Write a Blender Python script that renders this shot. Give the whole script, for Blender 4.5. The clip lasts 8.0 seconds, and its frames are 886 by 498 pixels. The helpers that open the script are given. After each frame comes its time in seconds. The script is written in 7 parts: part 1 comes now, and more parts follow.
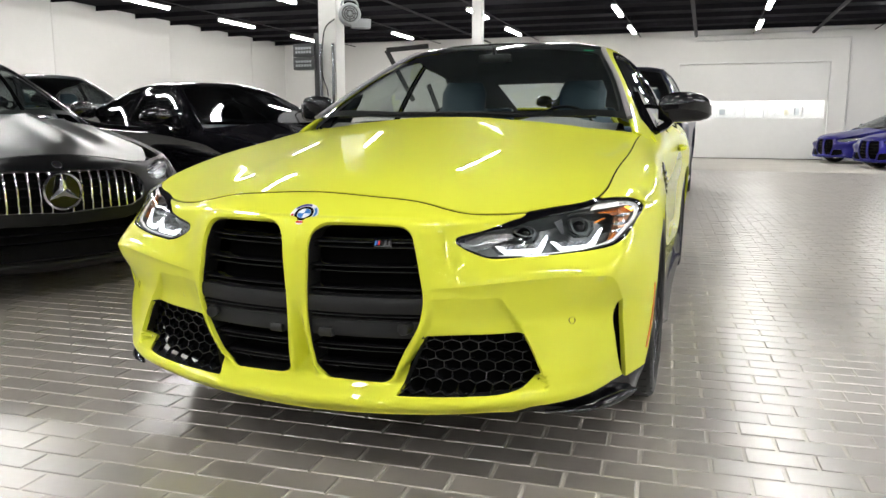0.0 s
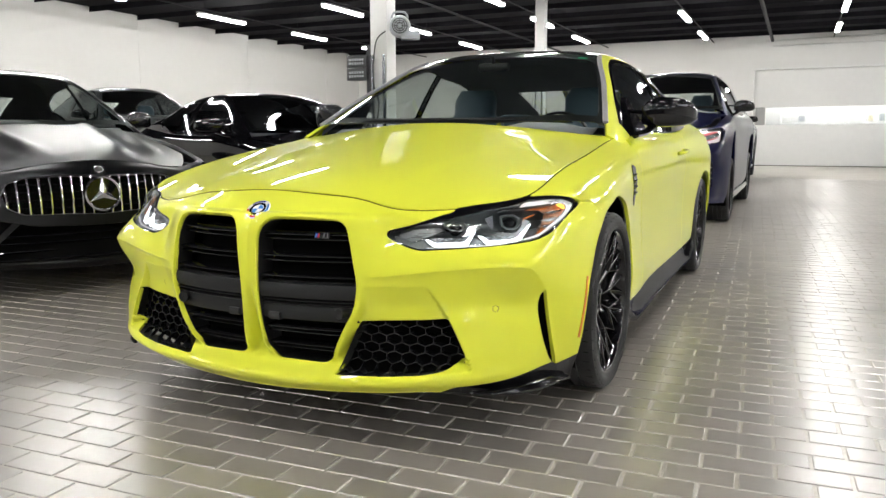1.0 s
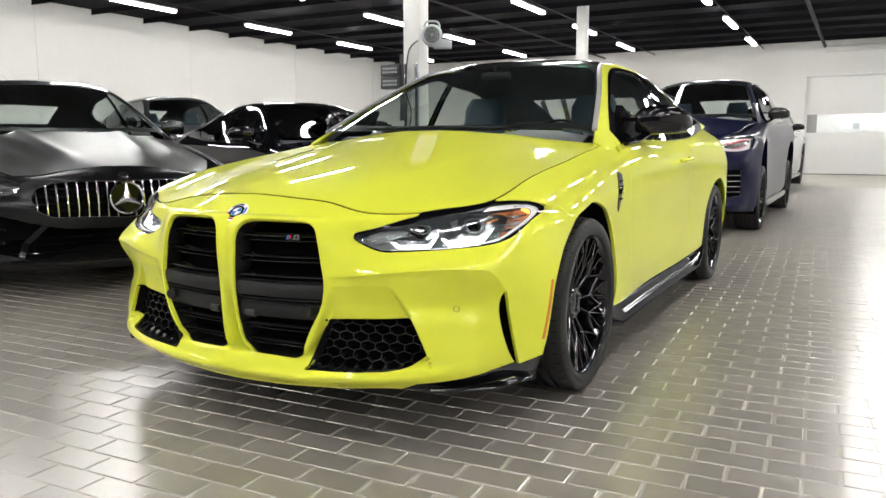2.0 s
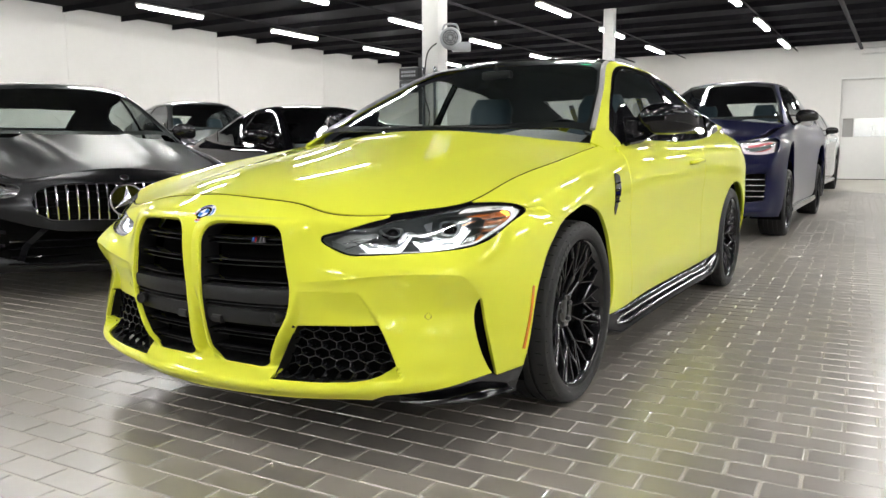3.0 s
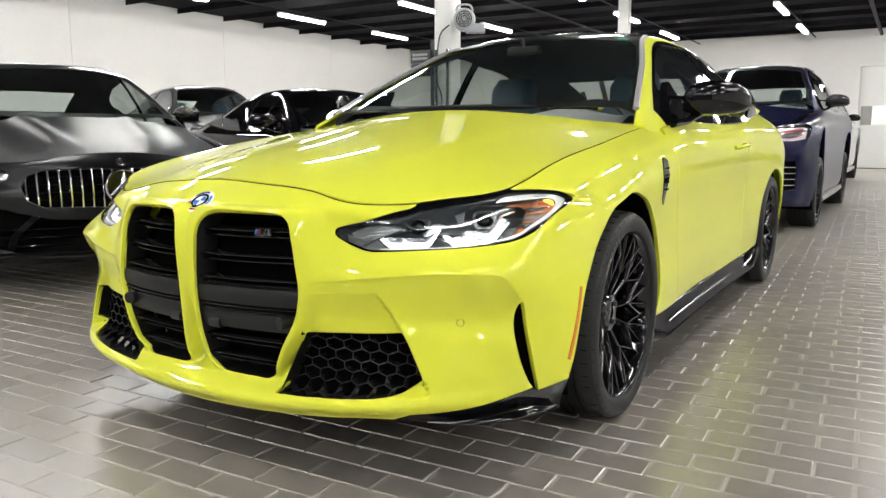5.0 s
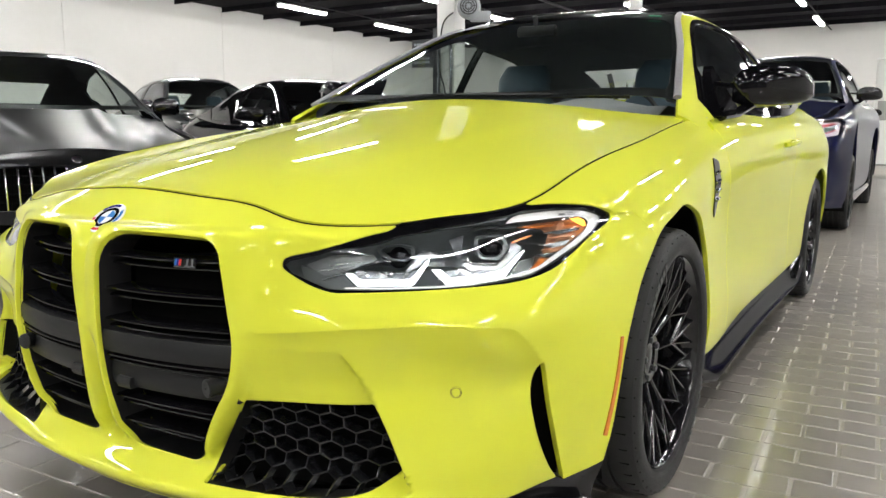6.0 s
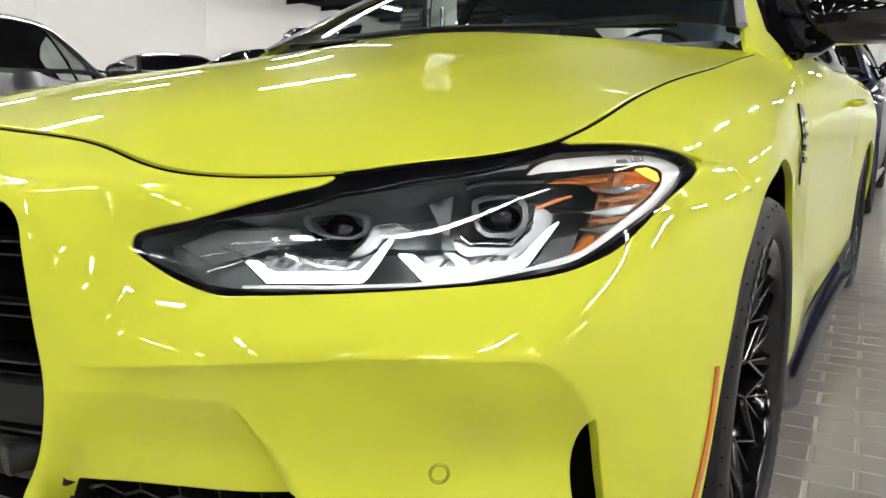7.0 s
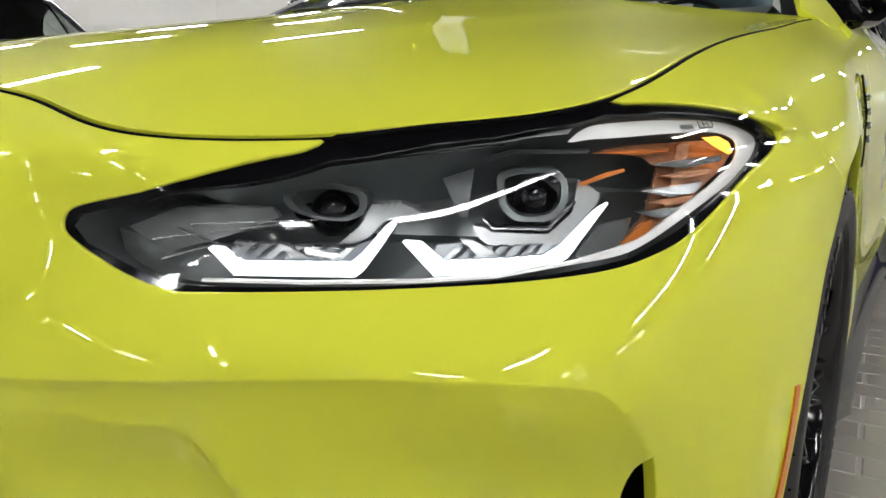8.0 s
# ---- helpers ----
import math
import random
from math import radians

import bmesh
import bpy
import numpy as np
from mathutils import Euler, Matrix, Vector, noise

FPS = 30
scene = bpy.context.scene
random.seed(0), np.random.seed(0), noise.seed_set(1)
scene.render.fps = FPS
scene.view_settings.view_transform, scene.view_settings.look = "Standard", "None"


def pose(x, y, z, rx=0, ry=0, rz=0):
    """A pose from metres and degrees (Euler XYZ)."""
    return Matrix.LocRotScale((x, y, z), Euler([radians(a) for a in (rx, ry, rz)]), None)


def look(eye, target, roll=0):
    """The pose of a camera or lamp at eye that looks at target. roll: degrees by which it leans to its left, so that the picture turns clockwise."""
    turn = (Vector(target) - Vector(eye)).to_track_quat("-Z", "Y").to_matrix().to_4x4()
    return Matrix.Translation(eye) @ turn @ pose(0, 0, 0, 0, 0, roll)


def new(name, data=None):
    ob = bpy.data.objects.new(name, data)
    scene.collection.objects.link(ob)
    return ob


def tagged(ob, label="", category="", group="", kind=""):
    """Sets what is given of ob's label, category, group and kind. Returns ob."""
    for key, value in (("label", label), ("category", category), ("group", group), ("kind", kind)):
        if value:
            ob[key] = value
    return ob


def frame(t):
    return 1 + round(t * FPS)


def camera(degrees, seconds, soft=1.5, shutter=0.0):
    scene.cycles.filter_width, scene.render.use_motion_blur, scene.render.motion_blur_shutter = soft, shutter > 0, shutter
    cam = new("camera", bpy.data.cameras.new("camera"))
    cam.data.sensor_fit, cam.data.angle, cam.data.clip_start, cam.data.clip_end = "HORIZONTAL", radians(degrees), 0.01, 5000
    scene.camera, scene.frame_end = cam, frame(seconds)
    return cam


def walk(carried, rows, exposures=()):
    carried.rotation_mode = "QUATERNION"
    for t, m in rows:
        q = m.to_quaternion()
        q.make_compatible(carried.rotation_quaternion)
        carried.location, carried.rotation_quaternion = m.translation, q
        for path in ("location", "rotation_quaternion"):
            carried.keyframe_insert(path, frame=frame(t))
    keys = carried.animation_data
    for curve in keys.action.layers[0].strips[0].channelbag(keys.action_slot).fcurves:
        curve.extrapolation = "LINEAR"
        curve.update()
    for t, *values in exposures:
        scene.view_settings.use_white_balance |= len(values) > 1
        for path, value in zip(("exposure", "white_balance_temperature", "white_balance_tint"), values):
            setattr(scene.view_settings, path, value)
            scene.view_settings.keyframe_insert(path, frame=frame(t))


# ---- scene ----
cam = camera(60.4, 8.0)
PATH = [
    (0, (1.077, -1.994, 0.984), (0.439, -0.124, 0.67), 0.2),
    (0.5, (1.331, -1.956, 0.983), (0.584, -0.126, 0.68), 0.1),
    (1, (1.557, -2.022, 0.967), (0.725, -0.227, 0.676), -0.1),
    (1.5, (1.726, -2.041, 0.968), (0.828, -0.276, 0.688), -0.1),
    (3, (1.938, -1.782, 0.941), (0.914, -0.083, 0.684), -0.1),
    (3.5, (1.909, -1.729, 0.918), (0.864, -0.041, 0.668), -0.2),
    (4, (1.834, -1.605, 0.884), (0.78, 0.076, 0.636), -0.1),
    (5.3, (1.664, -1.473, 0.923), (0.63, 0.214, 0.629), 0.1),
    (5.5, (1.628, -1.382, 0.924), (0.574, 0.294, 0.642), 0.1),
    (6, (1.433, -1.04, 0.917), (0.387, 0.637, 0.616), 0.2),
    (6.5, (1.27, -0.754, 0.872), (0.235, 0.928, 0.557), 0.3),
    (7, (1.127, -0.516, 0.805), (0.103, 1.17, 0.471), 0.5),
    (7.5, (1.048, -0.391, 0.776), (0.028, 1.292, 0.422), 0.9),
    (8, (1.031, -0.369, 0.776), (-0.011, 1.297, 0.402), 1.2),
]
walk(cam, [(t, look(eye, target, roll)) for t, eye, target, roll in PATH], ((0, 0.0), (3, 0.02), (4, 0.06), (5.5, 0.05), (6.5, -0.01), (7.2, -0.19), (8, -0.41)))

# ---- light ----
world = bpy.data.worlds.new("hall_air")
scene.world = world
world.use_nodes = True
world.node_tree.nodes["Background"].inputs[0].default_value = (0.8, 0.85, 1.0, 1)
world.node_tree.nodes["Background"].inputs[1].default_value = 0.02
scene.view_settings.exposure = 0.0
LAMP_POWER = 104.0


# ---- materials ----
def mat(name, color, rough=0.5, metal=0.0, coat=0.0, coat_rough=0.03, var=0.0, scale=30.0, bump=0.0, bump_scale=200.0,
        rough_var=0.0, emit=None, power=0.0, island=0.0, rnd=0.0, trans=0.0, ior=1.45, alpha=1.0, big=0.0, big_scale=1.5, dark=None, spec=0.5):
    """A principled surface with grain at two scales."""
    m = bpy.data.materials.new(name)
    m.use_nodes = True
    nt = m.node_tree
    b = nt.nodes["Principled BSDF"]
    put = b.inputs
    put["Base Color"].default_value = (*color, 1)
    put["Roughness"].default_value = rough
    put["Metallic"].default_value = metal
    put["Coat Weight"].default_value = coat
    put["Coat Roughness"].default_value = coat_rough
    put["Transmission Weight"].default_value = trans
    put["IOR"].default_value = ior
    put["Alpha"].default_value = alpha
    put["Specular IOR Level"].default_value = spec
    if emit:
        put["Emission Color"].default_value = (*emit, 1)
        put["Emission Strength"].default_value = power
    tc = nt.nodes.new("ShaderNodeNewGeometry")
    pos = tc.outputs["Position"]

    def tex(s, detail=4.0):
        n = nt.nodes.new("ShaderNodeTexNoise")
        n.inputs["Scale"].default_value = s
        n.inputs["Detail"].default_value = detail
        nt.links.new(pos, n.inputs["Vector"])
        return n.outputs["Fac"]

    def maths(op, a, c):
        n = nt.nodes.new("ShaderNodeMath")
        n.operation = op
        for i, q in enumerate((a, c)):
            if isinstance(q, (int, float)):
                n.inputs[i].default_value = q
            else:
                nt.links.new(q, n.inputs[i])
        return n.outputs[0]

    fac = None
    for amount, source in ((var, ("n", scale)), (big, ("n", big_scale)), (island, ("i", 0)), (rnd, ("r", 0))):
        if not amount:
            continue
        if source[0] == "n":
            o = tex(source[1])
        elif source[0] == "i":
            o = tc.outputs["Random Per Island"]
        else:
            o = nt.nodes.new("ShaderNodeObjectInfo").outputs["Random"]
        term = maths("MULTIPLY", maths("SUBTRACT", o, 0.5), amount * 2)
        fac = term if fac is None else maths("ADD", fac, term)
    if fac is not None:
        gain = maths("ADD", fac, 1.0)
        mix = nt.nodes.new("ShaderNodeVectorMath")
        mix.operation = "SCALE"
        mix.inputs[0].default_value = color
        nt.links.new(gain, mix.inputs["Scale"])
        nt.links.new(mix.outputs[0], put["Base Color"])
    if rough_var:
        r = maths("ADD", maths("MULTIPLY", maths("SUBTRACT", tex(max(scale * 0.4, 1.0)), 0.5), rough_var * 2), rough)
        nt.links.new(r, put["Roughness"])
    if bump:
        bm_ = nt.nodes.new("ShaderNodeBump")
        bm_.inputs["Strength"].default_value = 1.0
        bm_.inputs["Distance"].default_value = bump
        nt.links.new(tex(bump_scale, 5.0), bm_.inputs["Height"])
        nt.links.new(bm_.outputs[0], put["Normal"])
    return m


YELLOW = mat("yellow_paint", (0.67, 0.70, 0.05), 0.5, coat=0.8, coat_rough=0.015, var=0.015, scale=900, big=0.01, spec=0.1)
GLOSS_BLACK = mat("gloss_black", (0.004, 0.004, 0.005), 0.05, var=0.1, scale=60, ior=1.4)
SKIRT_BLACK = mat("skirt_black", (0.004, 0.004, 0.005), 0.09, var=0.1, ior=1.14)
SATIN_BLACK = mat("satin_black", (0.012, 0.012, 0.013), 0.38, var=0.15, scale=80, bump=0.0002, bump_scale=900)
SLAT_BLACK = mat("slat_black", (0.006, 0.006, 0.007), 0.13, spec=0.5, var=0.1, scale=60)
BAR_GREY = mat("bar_grey", (0.011, 0.0115, 0.0125), 0.42, spec=0.3, var=0.1, scale=150, bump=0.0002, bump_scale=1200)
HONEY_BLACK = mat("honeycomb_black", (0.009, 0.0095, 0.011), 0.2, var=0.1, scale=60)
# Near-black: puts the shade of open depths into colour; also liners and fins.
VOID = mat("cavity_shade_black", (0.003, 0.003, 0.003), 0.8, var=0.2, spec=0.05)
RUBBER = mat("tyre_rubber", (0.019, 0.019, 0.0195), 0.52, spec=0.25, var=0.2, scale=40, bump=0.0004, bump_scale=500, big=0.2, big_scale=8)
RIM_BLACK = mat("rim_black", (0.005, 0.005, 0.006), 0.09, var=0.1, ior=1.45)
STEEL = mat("brake_steel", (0.30, 0.29, 0.28), 0.34, metal=1.0, var=0.2, scale=60)
CALIPER = mat("caliper_grey", (0.03, 0.03, 0.032), 0.4, var=0.1)
CHROME = mat("chrome", (0.78, 0.78, 0.8), 0.08, metal=1.0, var=0.05)
DARK_CHROME = mat("dark_chrome", (0.22, 0.23, 0.25), 0.16, metal=1.0, var=0.08)
AMBER = mat("amber_lens", (0.60, 0.19, 0.04), 0.18, coat=0.6, var=0.15, scale=250)
MARKER = mat("marker_lens", (0.60, 0.17, 0.008), 0.3, coat=0.25, var=0.25, scale=300)
FACE_WHITE = mat("badge_white", (0.75, 0.76, 0.78), 0.3, coat=0.5, var=0.03)
BADGE_BLUE = mat("badge_blue", (0.05, 0.20, 0.55), 0.25, coat=0.6, var=0.05)
BADGE_RED = mat("badge_red", (0.55, 0.02, 0.02), 0.25, coat=0.6, var=0.05)
BADGE_VIOLET = mat("badge_violet", (0.03, 0.03, 0.22), 0.25, coat=0.6, var=0.05)
ROOF_BLACK = mat("carbon_roof", (0.010, 0.010, 0.011), 0.2, coat=1.0, coat_rough=0.03, var=0.25, scale=400)
TRIM_GREY = mat("window_trim", (0.26, 0.25, 0.26), 0.4, var=0.1, scale=80)
LEATHER = mat("seat_leather", (0.07, 0.105, 0.135), 0.55, var=0.2, scale=60, bump=0.0006, bump_scale=400)
LEATHER_YELLOW = mat("seat_accent", (0.35, 0.38, 0.02), 0.5, var=0.1, scale=80)
DASH = mat("dashboard", (0.30, 0.31, 0.32), 0.6, var=0.15, scale=90, bump=0.0004, bump_scale=700)
CABIN_CLOTH = mat("cabin_cloth", (0.20, 0.20, 0.21), 0.85, var=0.1, scale=120)
MATTE_GREY = mat("matte_grey_paint", (0.022, 0.0225, 0.024), 0.32, metal=0.85, var=0.05, scale=500, spec=0.5)
BLACK_PAINT = mat("black_paint", (0.003, 0.003, 0.004), 0.03, ior=1.28, var=0.1)
NAVY = mat("navy_paint", (0.0016, 0.0026, 0.026), 0.3, spec=0.1, coat=0.45, coat_rough=0.015, var=0.06, scale=600)
SILVER = mat("silver_paint", (0.33, 0.33, 0.33), 0.35, metal=0.6, coat=1.0, coat_rough=0.03, var=0.05, scale=600)
BLUE_PAINT = mat("blue_paint", (0.010, 0.009, 0.13), 0.35, metal=0.0, spec=0.1, coat=0.5, coat_rough=0.02, var=0.05)
GREY_PAINT = mat("grey_paint", (0.02, 0.022, 0.025), 0.3, metal=0.3, coat=1.0, coat_rough=0.02, var=0.06)
WALL_PANEL = mat("glossy_wall_panel", (0.60, 0.595, 0.58), 0.38, var=0.025, scale=6, big=0.04, big_scale=0.5, bump=0.0008, bump_scale=3)
WALL_WHITE = mat("white_wall", (0.73, 0.725, 0.71), 0.42, var=0.025, scale=6, big=0.03, big_scale=0.5, bump=0.0008, bump_scale=3)
DOOR_WHITE = mat("door_white", (0.78, 0.78, 0.77), 0.4, var=0.03, scale=8, big=0.02)
CEILING = mat("ceiling_black", (0.009, 0.0085, 0.0105), 0.9, spec=0.1, var=0.3, scale=4)
BEAM = mat("beam_black", (0.022, 0.021, 0.024), 0.7, spec=0.2, var=0.3, scale=6)
COLUMN = mat("column_white", (0.66, 0.66, 0.65), 0.4, var=0.06, scale=8)
DUCT_GREY = mat("blower_grey", (0.34, 0.36, 0.38), 0.5, var=0.08, scale=20)
PANEL_DARK = mat("panel_dark", (0.05, 0.052, 0.055), 0.4, var=0.2, scale=30)
PANE_GREY = mat("frosted_pane", (0.34, 0.34, 0.33), 0.3, var=0.05)
TUBE = mat("lamp_tube", (0.9, 0.9, 0.9), 0.4, emit=(1.0, 0.985, 0.95), power=LAMP_POWER)
CARTON = mat("carton", (0.55, 0.50, 0.36), 0.7, var=0.1, scale=20)
LAMP_BODY = mat("lamp_body", (0.7, 0.7, 0.7), 0.4, var=0.05)
DRL = mat("headlight_tube", (0.9, 0.9, 0.95), 0.3, emit=(0.93, 0.97, 1.0), power=2.8)
WALL_GREY = mat("unseen_end_wall", (0.16, 0.16, 0.165), 0.6, var=0.08, scale=4, big=0.1, big_scale=0.4)
GROUT = mat("paver_joint", (0.46, 0.44, 0.40), 0.75, var=0.15, scale=60, big=0.15, big_scale=1.0, bump=0.0006, bump_scale=300, spec=0.25)
PAVER = mat("paver", (0.245, 0.222, 0.196), 0.28, ior=2.1, var=0.06, scale=40, big=0.2, big_scale=1.3, rnd=0.15, spec=1.0)
PAVER_FIELD = mat("paver_field", (0.245, 0.222, 0.196), 0.28, ior=2.1, var=0.06, scale=40, big=0.2, big_scale=1.3, island=0.15, spec=1.0)


def glass_mat(name, tint, clear=0.7):
    m = bpy.data.materials.new(name)
    m.use_nodes = True
    nt = m.node_tree
    nt.nodes.clear()
    out = nt.nodes.new("ShaderNodeOutputMaterial")
    mix = nt.nodes.new("ShaderNodeMixShader")
    tr = nt.nodes.new("ShaderNodeBsdfTransparent")
    gl = nt.nodes.new("ShaderNodeBsdfGlossy")
    lw = nt.nodes.new("ShaderNodeLayerWeight")
    lw.inputs["Blend"].default_value = 0.5
    pw = nt.nodes.new("ShaderNodeMath")
    pw.operation, pw.inputs[1].default_value = "POWER", 4.5
    fr = nt.nodes.new("ShaderNodeMath")
    fr.operation, fr.inputs[1].default_value, fr.inputs[2].default_value = "MULTIPLY_ADD", 0.92, 0.05
    nt.links.new(lw.outputs["Facing"], pw.inputs[0])
    nt.links.new(pw.outputs[0], fr.inputs[0])
    tr.inputs[0].default_value = (*tint, 1)
    gl.inputs["Roughness"].default_value = 0.035
    gl.inputs["Color"].default_value = (0.95, 0.97, 1.0, 1)
    nt.links.new(fr.outputs[0], mix.inputs[0])
    nt.links.new(tr.outputs[0], mix.inputs[1])
    nt.links.new(gl.outputs[0], mix.inputs[2])
    nt.links.new(mix.outputs[0], out.inputs[0])
    return m


GLASS = glass_mat("tinted_glass", (0.80, 0.85, 0.83))
DARK_GLASS = glass_mat("dark_glass", (0.10, 0.11, 0.115))
LENS = glass_mat("clear_lens", (0.93, 0.95, 0.96))


# ---- shaping tools ----
from mathutils.geometry import delaunay_2d_cdt, tessellate_polygon


def natural(t, p, q):
    """Natural cubic spline through p at t, read at q; p may hold vectors."""
    t, p, q = np.asarray(t, float), np.asarray(p, float), np.asarray(q, float)
    n, h = len(t), np.diff(t)
    a, r = np.eye(n), np.zeros_like(p)
    for i in range(1, n - 1):
        a[i, i - 1], a[i, i], a[i, i + 1] = h[i - 1], 2 * (h[i - 1] + h[i]), h[i]
        r[i] = 6 * ((p[i + 1] - p[i]) / h[i] - (p[i] - p[i - 1]) / h[i - 1])
    m = np.linalg.solve(a, r.reshape(n, -1)).reshape(p.shape)
    k = np.clip(np.searchsorted(t, q) - 1, 0, n - 2)
    w = (slice(None),) + (None,) * (p.ndim - 1)
    d, b, c = h[k][w], (t[k + 1] - q)[w], (q - t[k])[w]
    return (m[k] * b ** 3 + m[k + 1] * c ** 3) / (6 * d) + (p[k] / d - m[k] * d / 6) * b + (p[k + 1] / d - m[k + 1] * d / 6) * c


def hermite(t, p, q):
    """Cubic through p at t with mild tangents, so that tight rails stay tight."""
    t, p, q = np.asarray(t, float), np.asarray(p, float), np.asarray(q, float)
    h = np.diff(t)
    w = (slice(None),) + (None,) * (p.ndim - 1)
    s = np.diff(p, axis=0) / h[w]
    g = np.empty_like(p)
    g[0], g[-1] = s[0], s[-1]
    g[1:-1] = (s[:-1] * h[1:][w] + s[1:] * h[:-1][w]) / (h[1:] + h[:-1])[w]
    k = np.clip(np.searchsorted(t, q) - 1, 0, len(t) - 2)
    d = h[k][w]
    x = (q - t[k])[w] / d
    return ((1 + 2 * x) * (1 - x) ** 2 * p[k] + x * (1 - x) ** 2 * d * g[k] + x * x * (3 - 2 * x) * p[k + 1] + x * x * (x - 1) * d * g[k + 1])


class Skin:
    """A smooth sheet through a grid of rails (rows) and stations (columns). Station 0 may lie in the middle plane x = 0."""

    def __init__(self, rails, nu=700, nv=240, middle=True, end_middle=False):
        g = np.array(rails, float)
        self.k, self.m = g.shape[:2]
        cu = np.linalg.norm(np.diff(g, axis=1), axis=2).mean(0)
        cv = np.linalg.norm(np.diff(g, axis=0), axis=2).mean(1)
        self.us = np.concatenate(([0], np.cumsum(cu)))
        self.vs = np.concatenate(([0], np.cumsum(cv)))
        t, e = self.us, g
        flip = np.array([-1.0, 1, 1])
        if middle:
            e = np.concatenate((g[:, 2:0:-1] * flip, e), axis=1)
            t = np.concatenate((-self.us[2:0:-1], t))
        if end_middle:
            e = np.concatenate((e, g[:, -2:-4:-1] * flip), axis=1)
            t = np.concatenate((t, 2 * self.us[-1] - self.us[-2:-4:-1]))
        self.U, self.V = self.us[-1], self.vs[-1]
        self.uq, self.vq = np.linspace(0, self.U, nu), np.linspace(0, self.V, nv)
        rows = natural(t, e.transpose(1, 0, 2), self.uq)
        self.table = hermite(self.vs, rows.transpose(1, 0, 2), self.vq)
        self.disp = None

    def base(self, u, v):
        u, v = np.asarray(u, float), np.asarray(v, float)
        nv, nu = self.table.shape[:2]
        a, b = u / self.U * (nu - 1), v / self.V * (nv - 1)
        i, j = np.clip(np.floor(a).astype(int), 0, nu - 2), np.clip(np.floor(b).astype(int), 0, nv - 2)
        x, y = (a - i)[..., None], (b - j)[..., None]
        t = self.table
        return (t[j, i] * (1 - x) + t[j, i + 1] * x) * (1 - y) + (t[j + 1, i] * (1 - x) + t[j + 1, i + 1] * x) * y

    def base_normal(self, u, v, h=0.012):
        n = np.cross(self.base(u + h, v) - self.base(u - h, v), self.base(u, v + h) - self.base(u, v - h))
        return n / np.maximum(np.linalg.norm(n, axis=-1, keepdims=True), 1e-9)

    def at(self, u, v):
        p = self.base(u, v)
        if self.disp is not None:
            p = p + self.disp(p)[:, None] * self.base_normal(u, v) * self.side
        return p

    side = 1.0

    def normal(self, u, v, h=0.002):
        n = np.cross(self.at(u + h, v) - self.at(u - h, v), self.at(u, v + h) - self.at(u, v - h)) * self.side
        return n / np.maximum(np.linalg.norm(n, axis=-1, keepdims=True), 1e-9)

    def locate(self, pts, d1, d2, lo=0.0, hi=9.0):
        """The (u, v) at which the sheet shows the two given coordinates along d1 and d2."""
        d1, d2 = np.array(d1, float), np.array(d2, float)
        a, b = self.table[::3, ::3] @ d1, self.table[::3, ::3] @ d2
        bad = ((self.uq[::3] < lo) | (self.uq[::3] > hi))[None, :]
        out = []
        for p, q in pts:
            j, i = np.unravel_index(np.argmin((a - p) ** 2 + (b - q) ** 2 + bad * 99), a.shape)
            u, v = self.uq[3 * i], self.vq[3 * j]
            for _ in range(7):
                h = 0.004
                c = self.base(u, v)
                du, dv = (self.base(u + h, v) - c) / h, (self.base(u, v + h) - c) / h
                mtx = np.array([[du @ d1, dv @ d1], [du @ d2, dv @ d2]])
                if abs(np.linalg.det(mtx)) < 1e-3:
                    break
                s = np.linalg.solve(mtx, [p - c @ d1, q - c @ d2])
                s *= min(1, 0.03 / (np.linalg.norm(s) + 1e-9))
                u, v = float(np.clip(u + s[0], 0, self.U)), float(np.clip(v + s[1], 0, self.V))
            out.append((u, v))
        return out


DIAG = (math.sqrt(0.5), math.sqrt(0.5), 0)


def rounded(pts, n=6, closed=True, tension=0.5):
    """A smooth line through a few points."""
    p = np.array(pts, float)
    m = len(p)
    out = []
    for i in range(m if closed else m - 1):
        a, b, c, d = (p[(i + k) % m] if closed else p[min(max(i + k, 0), m - 1)] for k in (-1, 0, 1, 2))
        for s in np.arange(n) / n:
            out.append(tuple(tension * ((2 * b) + (c - a) * s + (2 * a - 5 * b + 4 * c - d) * s * s + (3 * b - a - 3 * c + d) * s ** 3)))
    if not closed:
        out.append(tuple(p[-1]))
    return out


def filleted(pts, radius=0.01, n=4):
    """A polygon with its corners rounded."""
    p = [np.array(q[:2], float) for q in pts]
    r = [q[2] if len(q) > 2 else radius for q in pts]
    out = []
    for i in range(len(p)):
        a, b, c = p[i - 1], p[i], p[(i + 1) % len(p)]
        d1, d2 = (a - b), (c - b)
        l1, l2 = np.linalg.norm(d1), np.linalg.norm(d2)
        k = min(r[i], l1 * 0.45, l2 * 0.45)
        s, e = b + d1 / l1 * k, b + d2 / l2 * k
        for t in np.linspace(0, 1, n + 1):
            out.append(tuple((1 - t) ** 2 * s + 2 * t * (1 - t) * b + t * t * e))
    return out


def inside(poly, x, y):
    """Which of the points lie in the polygon."""
    p = np.array(poly)
    c = np.zeros(len(x), bool)
    for (x0, y0), (x1, y1) in zip(p, np.roll(p, -1, 0)):
        k = ((y0 > y) != (y1 > y))
        c ^= k & (x < (x1 - x0) * (y - y0) / ((y1 - y0) if y1 != y0 else 1e-12) + x0)
    return c


